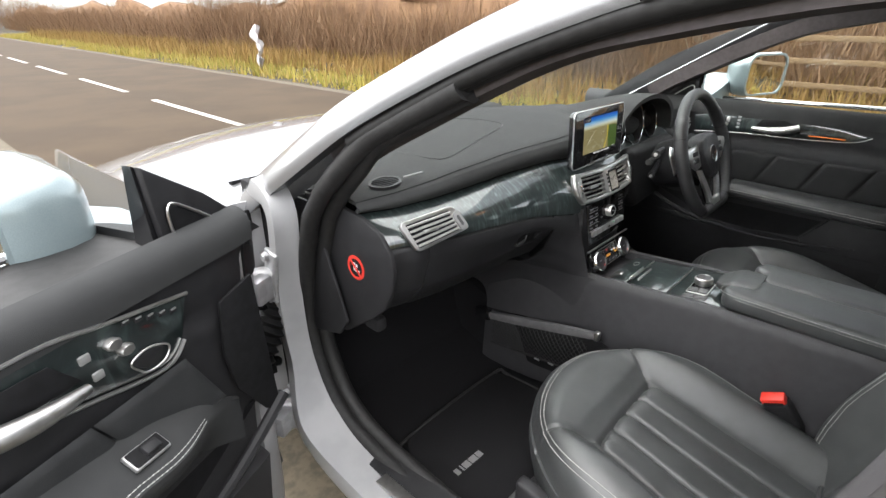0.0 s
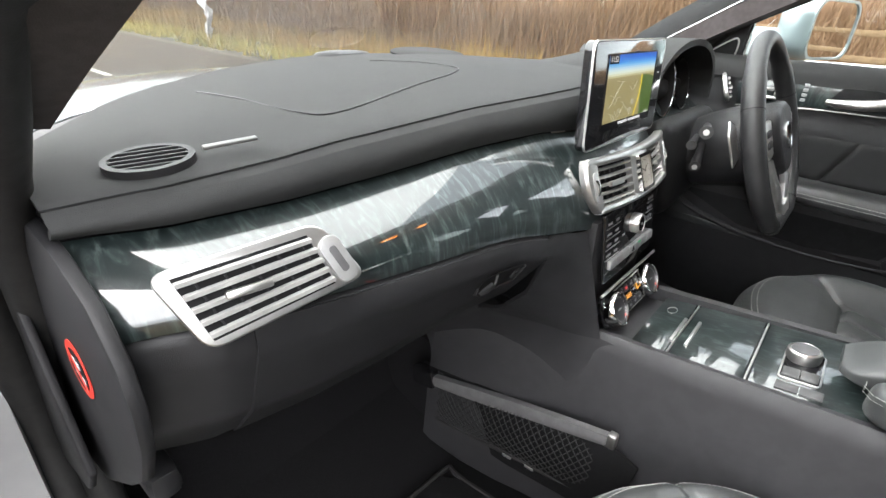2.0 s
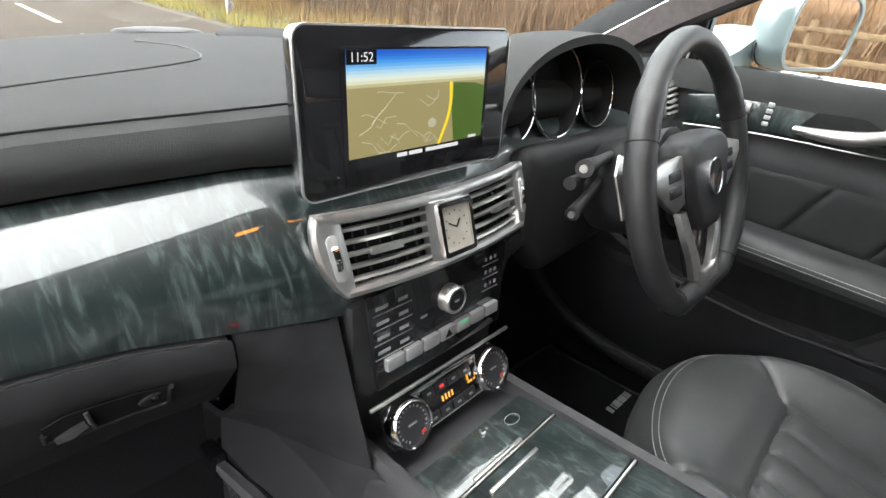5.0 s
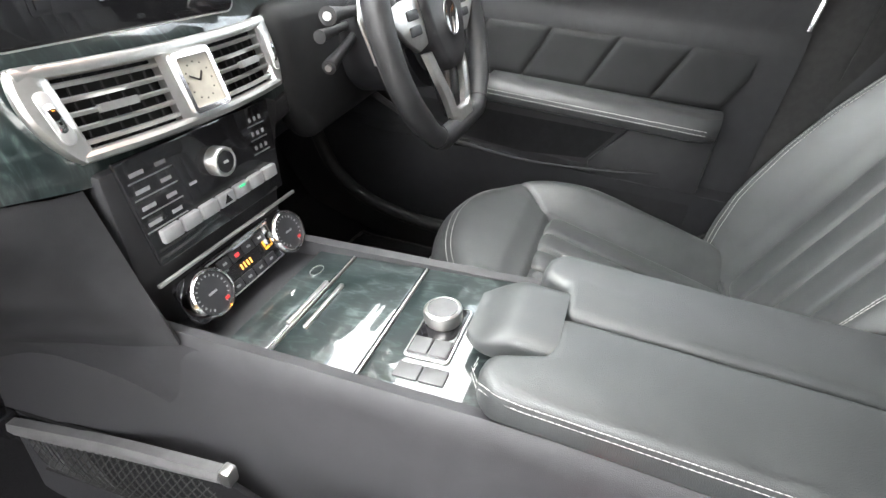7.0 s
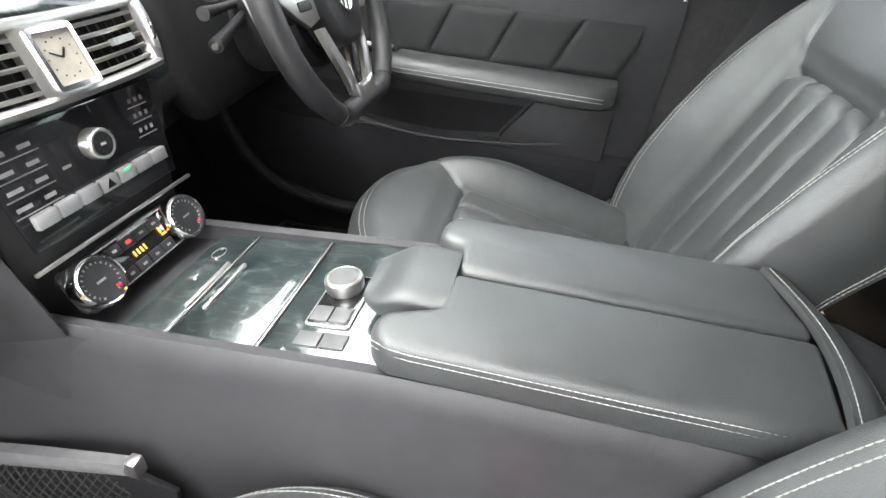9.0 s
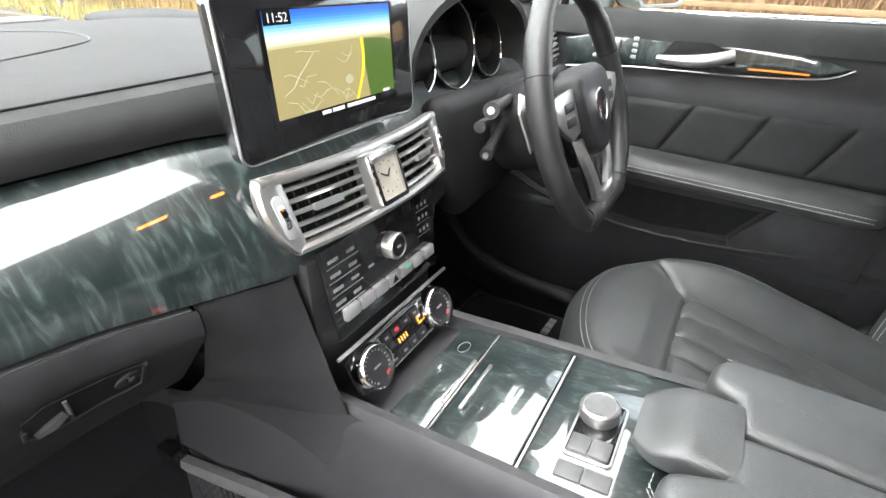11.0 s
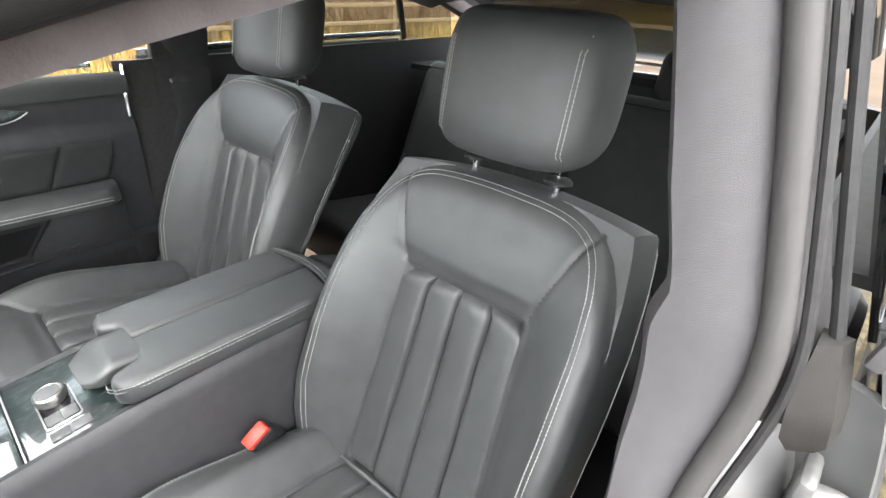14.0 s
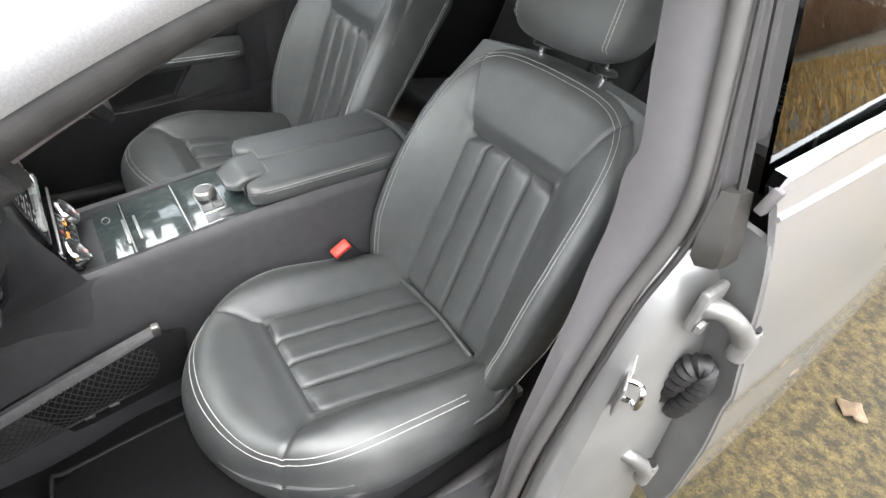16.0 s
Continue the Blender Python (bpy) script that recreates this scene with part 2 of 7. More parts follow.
def rbox(size, m=None, r=0.005, seg=2):
    bm = bmesh.new()
    bmesh.ops.create_cube(bm, size=1, matrix=Matrix.Diagonal((*size, 1)))
    if r:
        bevel(bm, r, seg)
    if m is not None:
        bm.transform(m)
    return bm


def lathe(profile, n=32, m=None):
    """(radius, height) pairs turned about z."""
    bm = loft([[(max(r, 1e-5) * math.cos(2 * math.pi * i / n), max(r, 1e-5) * math.sin(2 * math.pi * i / n), h) for i in range(n)] for r, h in profile])
    if m is not None:
        bm.transform(m)
    return bm


def round_rect(w, h, r, n=5):
    out = []
    for cx, cy, a0 in ((w / 2 - r, h / 2 - r, 0), (-w / 2 + r, h / 2 - r, 90), (-w / 2 + r, -h / 2 + r, 180), (w / 2 - r, -h / 2 + r, 270)):
        for i in range(n + 1):
            a = radians(a0 + 90 * i / n)
            out.append((cx + r * math.cos(a), cy + r * math.sin(a)))
    return out


def ring_plate(outer, inner, depth, m=None):
    """A frame between two outlines with as many points each."""
    bm = bmesh.new()
    k = len(outer)
    rows = [[bm.verts.new((x, y, z)) for x, y in line] for line, z in ((outer, 0), (outer, depth), (inner, depth), (inner, 0))]
    for a, b in zip(rows, rows[1:] + rows[:1]):
        for i in range(k):
            bm.faces.new((a[i], a[(i + 1) % k], b[(i + 1) % k], b[i]))
    bmesh.ops.recalc_face_normals(bm, faces=bm.faces)
    if m is not None:
        bm.transform(m)
    return bm


BASE = {}


def thing(name, at, label, category, group="", kind=""):
    ob = new(name)
    ob.empty_display_size = 0.05
    ob.location = at
    BASE[ob] = Matrix.Translation(at)
    return tagged(ob, label, category, group, kind)


def solo(name, bm, mat, label, category, group="", kind="", flat=False):
    me = bpy.data.meshes.new(name)
    bm.to_mesh(me)
    bm.free()
    me.materials.append(mat)
    if not flat:
        me.shade_smooth()
    return tagged(new(name, me), label, category, group, kind)


def part(name, bm, mat, parent, label="", flat=False, sharp=40):
    """One mesh under a thing or a part; points are in the place's own metres."""
    me = bpy.data.meshes.new(name)
    bmesh.ops.recalc_face_normals(bm, faces=bm.faces)
    bm.to_mesh(me)
    bm.free()
    me.materials.append(mat)
    if not flat:
        me.shade_smooth()
        me.set_sharp_from_angle(angle=radians(sharp))
    ob = new(name, me)
    ob.parent = parent
    base = BASE.get(parent, Matrix())
    ob.matrix_parent_inverse = base.inverted()
    BASE[ob] = Matrix()
    return tagged(ob, label) if label else ob


def face_at(x, y, z, tilt=0.0, turn=0.0):
    """Stands a flat outline up to face backwards (-y): its x to the right, its y up, its depth towards the cabin."""
    return Matrix.Translation((x, y, z)) @ Matrix.Rotation(radians(turn), 4, "Z") @ Matrix.Rotation(radians(90 - tilt), 4, "X")


def stitches(pts, side, parent, gap=0.0, r=0.0009, step=0.0062):
    """A row of short white threads along a curve, as one seam."""
    p = [Vector(q) for q in pts]
    bm = bmesh.new()
    start, want = 0.0, 0.0
    for a, b in zip(p, p[1:]):
        d = b - a
        long = d.length
        if long < 1e-7:
            continue
        d /= long
        u = d.orthogonal().normalized()
        w = d.cross(u)
        h = step * 0.44
        while want <= start + long:
            c = a + d * (want - start)
            vs = [[bm.verts.new(c + d * s + (u * math.cos(q) + w * math.sin(q)) * rr) for q in (0, 2.1, 4.2)] for s, rr in ((-h, r * 0.5), (0, r), (h, r * 0.5))]
            for m0, m1 in zip(vs, vs[1:]):
                for i in range(3):
                    bm.faces.new((m0[i], m0[(i + 1) % 3], m1[(i + 1) % 3], m1[i]))
            want += step
        start += long
    return tagged(part("stitching", bm, STITCH, parent, "row of white contrast stitches"), kind="stuff")


# ---- seats ----
XC = -0.388


def pillow(place, nu, nv, skirt):
    """A padded panel: place(u, v) with u, v from -1 to 1, then skirt functions that carry its rim backwards, closed behind."""
    us = [math.sin(math.pi / 2 * (2 * i / nu - 1)) * 0.6 + (2 * i / nu - 1) * 0.4 for i in range(nu + 1)]
    vs = [math.sin(math.pi / 2 * (2 * i / nv - 1)) * 0.6 + (2 * i / nv - 1) * 0.4 for i in range(nv + 1)]
    bm = bmesh.new()
    g = [[bm.verts.new(place(u, v)) for u in us] for v in vs]
    for a, b in zip(g, g[1:]):
        for i in range(nu):
            bm.faces.new((a[i], a[i + 1], b[i + 1], b[i]))
    uv = [(u, -1) for u in us[:-1]] + [(1, v) for v in vs[:-1]] + [(u, 1) for u in reversed(us[1:])] + [(-1, v) for v in reversed(vs[1:])]
    rim = g[0][:-1] + [r[-1] for r in g[:-1]] + list(reversed(g[-1][1:])) + [r[0] for r in reversed(g[1:])]
    for fn in skirt:
        nxt = [bm.verts.new(fn(u, v, Vector(place(u, v)))) for u, v in uv]
        for i in range(len(rim)):
            j = (i + 1) % len(rim)
            bm.faces.new((rim[i], rim[j], nxt[j], nxt[i]))
        rim = nxt
    bm.faces.new(rim)
    bmesh.ops.recalc_face_normals(bm, faces=bm.faces)
    return bm


def groove(x, y, ax, ay, bx, by, width=0.005):
    """1 on the line from a to b, falling off beside it."""
    dx, dy = bx - ax, by - ay
    t = min(1, max(0, ((x - ax) * dx + (y - ay) * dy) / (dx * dx + dy * dy)))
    d = math.hypot(x - ax - t * dx, y - ay - t * dy)
    return math.exp(-(d / width) ** 2)


def cushion_place(u, v):
    x = 0.270 * u * math.sqrt(1 - 0.42 * v * v * (1 if v > 0 else 0.1))
    y = -0.345 + 0.277 * v * math.sqrt(1 - 0.62 * u * u * (1 if v > 0 else 0.05))
    r = (abs(u) ** 5 + max(v, 0) ** 5) ** 0.2
    z = 0.537 + 0.25 * (y + 0.255)
    half = lerp(0.129, 0.142, smooth(-0.25, -0.58, y))
    d = max(abs(x) - half, y + 0.246)
    z += 0.048 * smooth(0.0, 0.06, abs(x) - half) * smooth(-0.08, -0.36, y) + 0.008 * smooth(0.0, 0.04, d)
    if d < 0:
        z -= 0.016 * smooth(0.0, -0.018, d)
    for s in (-1, 1):
        z -= 0.006 * groove(x, y, s * 0.128, -0.246, s * 0.198, -0.150)
    e = max(0.0, 1 - r) * 0.26
    if e < 0.075:
        z -= 0.085 * (1 - math.sqrt(max(0, 1 - (1 - e / 0.075) ** 2)))
    return (XC + x, y, z)


BACK_A = radians(20.5)
BT, BN, BO = Vector((0, -math.sin(BACK_A), math.cos(BACK_A))), Vector((0, math.cos(BACK_A), math.sin(BACK_A))), Vector((XC, -0.612, 0.452))


def back_point(x, t, d):
    return BO + Vector((x, 0, 0)) + BT * t + BN * d


def back_half(t):
    """Half width of the pleated insert."""
    return lerp(0.142, 0.1275, smooth(0.0, 0.4, t))


def back_xtd(u, v):
    """The front of the backrest: across, up along it and proud of it; |u| = 1 and v = 1 are its front rim."""
    t = 0.285 + 0.325 * v * math.sqrt(1 - 0.12 * u * u * (1 if v > 0 else 0))
    w = interp(t, ((-0.05, 0.228), (0.05, 0.250), (0.14, 0.264), (0.3, 0.265), (0.42, 0.262), (0.5, 0.256), (0.56, 0.247), (0.62, 0.235)))
    x = w * u * math.sqrt(1 - 0.16 * v * v * (1 if v > 0 else 0))
    r = (abs(u) ** 5 + max(v, 0) ** 5) ** 0.2
    half, top = back_half(t), 0.428
    dd = max(abs(x) - half, t - top)
    # bolsters swell beside the insert and die away below the shoulders
    swell = interp(t, ((-0.05, 0.75), (0.08, 1), (0.18, 1), (0.26, 0.93), (0.34, 0.78), (0.42, 0.56), (0.50, 0.31), (0.56, 0.14), (0.62, 0.03)))
    d = 0.078 * smooth(0.0, 0.12, abs(x) - half) * swell + 0.008 * smooth(0.0, 0.03, dd)
    d -= 0.010 * smooth(0.47, 0.6, t)
    if dd < 0:
        d -= 0.016 * smooth(0.0, -0.016, dd)
    for s in (-1, 1):
        d -= 0.005 * groove(x, t, s * 0.1275, 0.428, s * 0.180, 0.575, 0.0035)
    e = max(0.0, 1 - r) * 0.27
    if e < 0.042:
        d -= 0.034 * (1 - math.sqrt(max(0, 1 - (1 - e / 0.042) ** 2)))
    return x, t, d


def back_skirt(deep, out, drop=0.0):
    """A ring of the side band behind the front rim: deep is its share of the band, out how far it stands proud."""
    def ring(u, v, p):
        q = p - BO
        x, t = q.x, q.dot(BT)
        band = interp(t, ((-0.04, 0.05), (0.1, 0.075), (0.3, 0.088), (0.5, 0.105), (0.6, 0.115)))
        side = Vector((x, 0, 0)) + BT * (t - 0.27)
        side.normalize()
        return p - BN * (deep * band + drop) + side * out
    return ring


def back_place(u, v):
    return back_point(*back_xtd(u, v))


def pleats(fn, n, parent, label):
    """Padded strips side by side: fn(s, t, lift) with s across from -1 to 1 and t along from 0 to 1."""
    for k in range(n):
        a, b = -1 + 2 * k / n, -1 + 2 * (k + 1) / n
        def strip(i, j, a=a, b=b):
            q = 2 * i - 1
            puff = (1 - abs(q) ** 14) * (1 - abs(2 * j - 1) ** 26) + 0.22 * (1 - q * q)
            rag = 0.0012 * noise.noise((3 * i + k * 7.1, 5 * j, k * 1.7))
            return fn(lerp(a, b, i), j, -0.0155 + 0.0160 * puff + rag)
        part("pleat", sheet(strip, 18, 40), LEATHER, parent, label)


def rim_path(r, low, rv=None):
    """A line inside the rim of a padded panel: up one side, over the rounded end and down the other."""
    arc = [math.pi * i / 60 for i in range(61)]
    end = [(-r * math.copysign(abs(math.cos(a)) ** 0.3, math.cos(a)), (rv or r) * math.sin(a) ** 0.3) for a in arc]
    line = [(-r, low)] + end + [(r, low)]
    out = []
    for (a, b), (c, d) in zip(line, line[1:]):
        n = max(1, int(math.hypot(c - a, d - b) / 0.02))
        out += [(lerp(a, c, i / n), lerp(b, d, i / n)) for i in range(n)]
    return out + [line[-1]]


def ripple(p, k=0.0016):
    p = Vector(p)
    return p + Vector((0, 0.3, 1)) * k * noise.noise(p * 14)


def proud(place, u, v, h, towards):
    """A point of a padded surface, lifted by h along its normal."""
    e = 0.004
    p = ripple(place(u, v), 0.0015)
    n = (ripple(place(min(1, u + e), v), 0.0015) - ripple(place(max(-1, u - e), v), 0.0015)).cross(ripple(place(u, min(1, v + e)), 0.0015) - ripple(place(u, max(-1, v - e)), 0.0015))
    if n.length < 1e-12:
        return p
    n.normalize()
    if n.dot(towards) < 0:
        n = -n
    return p + n * h


def front_seat(lean=20.5, dy=0.0, dz=0.0):
    global BT, BN
    BT, BN = Vector((0, -math.sin(radians(lean)), math.cos(radians(lean)))), Vector((0, math.cos(radians(lean)), math.sin(radians(lean))))
    seat = thing("front_seat", (XC, -0.4, 0.30), "black leather front car seat with pleated centre and white stitching", "car seat", "front seats")
    cushion = part("seat_cushion", pillow(lambda u, v: ripple(cushion_place(u, v), 0.0015), 150, 150, [
        lambda u, v, p: (XC + (p.x - XC) * 1.005, -0.36 + (p.y + 0.36) * 1.005, p.z - 0.022),
        lambda u, v, p: (XC + (p.x - XC) * 0.99, -0.36 + (p.y + 0.36) * 0.985, p.z - 0.055),
        lambda u, v, p: (XC + (p.x - XC) * 0.96, -0.36 + (p.y + 0.36) * 0.95, p.z - 0.09)]), LEATHER, seat)
    def cushion_pleat(s, t, lift):
        y = lerp(-0.252, -0.66, t)
        # the front corners of the insert are rounded
        half = lerp(0.129, 0.142, smooth(-0.25, -0.58, y)) - 0.02 * (1 - smooth(0, 0.05, t)) ** 2
        return (XC + half * s, y - 0.004 * s * s * (1 - t), 0.537 + 0.25 * (y + 0.255) + lift)
    pleats(cushion_pleat, 4, cushion, "padded leather pleat of the cushion")
    for r in (0.90, 0.865):
        path = rim_path(r, -0.6)
        stitches([proud(cushion_place, u, v, 0.0008, Vector((0, 0.4, 1))) for u, v in path], None, cushion)
    back = part("backrest", pillow(lambda u, v: ripple(back_place(u, v), 0.0012), 150, 160, [
        back_skirt(0.12, 0.0035), back_skirt(0.4, 0.0065), back_skirt(0.75, 0.005), back_skirt(1.0, 0.0),
        back_skirt(1.0, -0.006, 0.003), back_skirt(1.0, -0.004, 0.010), back_skirt(1.0, -0.02, 0.024), back_skirt(1.0, -0.07, 0.034)]), LEATHER, seat)
    def back_pleat(s, t, lift):
        q = lerp(0.005, 0.425, t)
        half = back_half(q) - 0.024 * smooth(0.93, 1, t) ** 2
        return back_point(1.04 * half * s, q - 0.008 * s * s * t, lift)
    pleats(back_pleat, 4, back, "padded leather pleat of the backrest")
    for r in (0.0, 0.03):
        path = rim_path(0.885 - r, -0.85, 0.965 - 0.8 * r)
        stitches([proud(back_place, u, v, 0.0008, BN) for u, v in path], None, back)
    # rear rim of the side band with its own double seam
    rim = [(-1, lerp(-0.8, 0.98, i / 30)) for i in range(30)] + [(lerp(-0.98, 0.98, i / 30), 1) for i in range(31)] + [(1, lerp(0.98, -0.8, i / 30)) for i in range(31)]
    for deep, out in ((0.93, 0.0022), (1.0, 0.0006)):
        stitches([back_skirt(deep, out + 0.0006)(u, v, ripple(back_place(u, v), 0.0012)) for u, v in rim], None, back)
    part("piping", tube([(XC + x, -0.606 - 0.004 * math.cos(x * 20), 0.468) for x in [lerp(-0.14, 0.14, i / 20) for i in range(21)]], 0.005, 8), LEATHER, seat)
    # headrest
    rings = []
    for k in range(25):
        q = math.sin(math.pi / 2 * (2 * k / 24 - 1))
        bulk = max(0.0, 1 - abs(q) ** 3.6) ** (1 / 3.6)
        z, w, f, b = 1.153 + 0.102 * q, 0.145 * (0.42 + 0.58 * bulk), 0.012 + 0.043 * bulk, -0.035 - 0.045 * bulk
        ring = []
        for i in range(40):
            a = 2 * math.pi * i / 40
            c, s = math.cos(a), math.sin(a)
            px = w * math.copysign(abs(c) ** 0.5, c)
            py = (f if s > 0 else -b) * math.copysign(abs(s) ** 0.6, s) - (0.022 * (px / 0.13) ** 2 if s > 0 else 0.01 * (px / 0.13) ** 2)
            ring.append((XC + px, -0.858 - 0.20 * (z - 1.12) + py + dy, z + dz))
        rings.append(ring)
    head = part("headrest", loft(rings), LEATHER, seat)
    for s in (-1, 1):
        for o in (0.104, 0.110):
            stitches([(XC + s * o, -0.858 - 0.20 * (z - 1.12) + 0.0495 - 0.022 * (o / 0.13) ** 2 + (0.001 if z < 1.22 else -0.008) - (0.012 if z < 1.082 else 0) + dy, z + dz) for z in [lerp(1.072, 1.232, i / 14) for i in range(15)]], None, head)
        post = part("headrest_post", tube([(XC + s * 0.079, -0.886 + dy, 1.09), (XC + s * 0.079, -0.878 + dy, 0.99)], 0.0062, 14), CHROME, seat, "chrome headrest post")
        part("collar", lathe([(0.0, 0), (0.022, 0), (0.022, 0.004), (0.018, 0.008), (0.008, 0.009), (0, 0.009)], 24, Matrix.Translation((XC + s * 0.079, -0.880 + dy, 1.021)) @ Matrix.Rotation(radians(8), 4, "X")), PLASTIC, post)
    # base under the cushion, outboard shield and levers
    part("seat_base", rbox((0.44, 0.44, 0.12), Matrix.Translation((XC, -0.37, 0.365)), 0.03, 3), PLASTIC, seat)
    shield = [(-0.16, 0.415), (-0.16, 0.47), (-0.25, 0.462), (-0.40, 0.43), (-0.52, 0.42), (-0.60, 0.45), (-0.64, 0.43), (-0.62, 0.36), (-0.4, 0.345), (-0.2, 0.36)]
    part("side_shield", prism(shield, 0.03, Matrix.Translation((XC - 0.262, 0, 0)) @ Matrix(((0, 0, 1, 0), (1, 0, 0, 0), (0, 1, 0, 0), (0, 0, 0, 1))), 0.008, 3), PLASTIC, seat)
    part("recline_cover", lathe([(0, 0), (0.04, 0), (0.04, 0.012), (0.034, 0.018), (0, 0.018)], 28, Matrix.Translation((XC - 0.24, -0.60, 0.45)) @ Matrix.Rotation(radians(-90), 4, "Y")), PLASTIC, seat)
    part("adjust_lever", tube(spline([(XC - 0.262, -0.50, 0.455), (XC - 0.268, -0.56, 0.47), (XC - 0.262, -0.61, 0.50)], 5), [0.0035 + 0.002 * math.sin(i / 10 * 3.1) for i in range(11)], 8), PLASTIC, seat, "black backrest lever")
    for s in (-1, 1):
        part("seat_rail", rbox((0.045, 0.62, 0.03), Matrix.Translation((XC + s * 0.19, -0.42, 0.315)), 0.006), STEEL, seat)
    return seat


front_seat()
driver_seat = front_seat(dz=-0.022)
driver_seat.location = (0.385, -0.452, 0.335)
tagged(driver_seat, "black leather driver's seat with pleated centre behind the steering wheel")
for o in driver_seat.children_recursive:
    if o.name.startswith("side_shield") or o.name.startswith("adjust_lever") or o.name.startswith("recline_cover"):
        o.location.x += 0.54 if not o.name.startswith("side_shield") else 0.494


BUCKLE_Y, BUCKLE_Z = -0.495, 0.54


def buckle(x, label):
    b = thing("seat_belt_buckle", (x, -0.50, 0.40), label, "seat belt", "seat belt buckles")
    m = Matrix.Translation((x, BUCKLE_Y, BUCKLE_Z)) @ Matrix.Rotation(radians(-30), 4, "X") @ Matrix.Rotation(radians(-22 if x < 0 else 22), 4, "Y")
    part("buckle_body", rbox((0.032, 0.052, 0.10), m @ Matrix.Translation((0, 0, -0.02)), 0.008, 3), PLASTIC, b)
    part("release_button", rbox((0.024, 0.046, 0.026), m @ Matrix.Translation((0, 0, 0.030)), 0.004, 2), RED, b, "bright red push button")
    part("slot", rbox((0.004, 0.036, 0.004), m @ Matrix.Translation((-0.0135, 0, 0.0315)), 0.0), SHADE, b)
    part("stalk", tube([(x, -0.52, 0.45), (x, -0.57, 0.38), (x, -0.60, 0.33)], 0.011, 8), STEEL, b)
    return b


buckle(-0.160, "black seat belt buckle with a red button between seat and console")
buckle(0.150, "black seat belt buckle beside the driver's seat")


# ---- body of the car ----
def YZ(x):
    return Matrix(((0, 0, 1, x), (1, 0, 0, 0), (0, 1, 0, 0), (0, 0, 0, 1)))


PILLAR = {-1: Matrix.Translation((-0.060, 0.054, 0.055)), 1: Matrix.Translation((0.045, -0.055, 0.03))}


def moved(bm, m):
    bm.transform(m)
    return bm


def both(fn):
    """fn for the left side (-1) and the right side (1)."""
    for s in (-1, 1):
        fn(s)


# the door opening from the foot of the screen pillar over the roof, right side: outer painted edge and inner edge of the lining
OUTER = spline([(0.815, 0.47, 0.905), (0.805, 0.40, 0.955), (0.79, 0.28, 1.035), (0.772, 0.16, 1.115), (0.755, 0.07, 1.166), (0.742, -0.08, 1.236), (0.735, -0.20, 1.281), (0.728, -0.34, 1.322), (0.722, -0.52, 1.354), (0.72, -0.80, 1.376), (0.71, -1.15, 1.375), (0.70, -1.6, 1.345), (0.71, -2.15, 1.16)], 8)
INNER = spline([(0.76, 0.42, 0.90), (0.745, 0.34, 0.955), (0.725, 0.25, 1.018), (0.708, 0.15, 1.083), (0.696, 0.04, 1.143), (0.690, -0.09, 1.210), (0.688, -0.20, 1.258), (0.688, -0.31, 1.286), (0.687, -0.50, 1.318), (0.688, -0.78, 1.332), (0.68, -1.13, 1.325), (0.67, -1.58, 1.288), (0.68, -2.10, 1.11)], 8)


car = thing("saloon_car", (0, 0, 0), "silver four-door saloon body shell with black cabin lining", "car")
floor_pan = sheet(lambda u, v: (lerp(-0.74, 0.74, u), lerp(-1.9, 0.62, v), 0.27 + 0.10 * smooth(0.2, 0.6, lerp(-1.9, 0.62, v)) + (0.16 if abs(lerp(-0.74, 0.74, u)) < 0.13 else 0)), 40, 30, 0.02)
part("floor_carpet", floor_pan, CARPET, car)
part("bulkhead", sheet(lambda u, v: (lerp(-0.76, 0.76, u), lerp(0.42, 0.66, v), lerp(0.30, 0.93, v ** 1.4)), 20, 10, 0.02), CARPET, car)


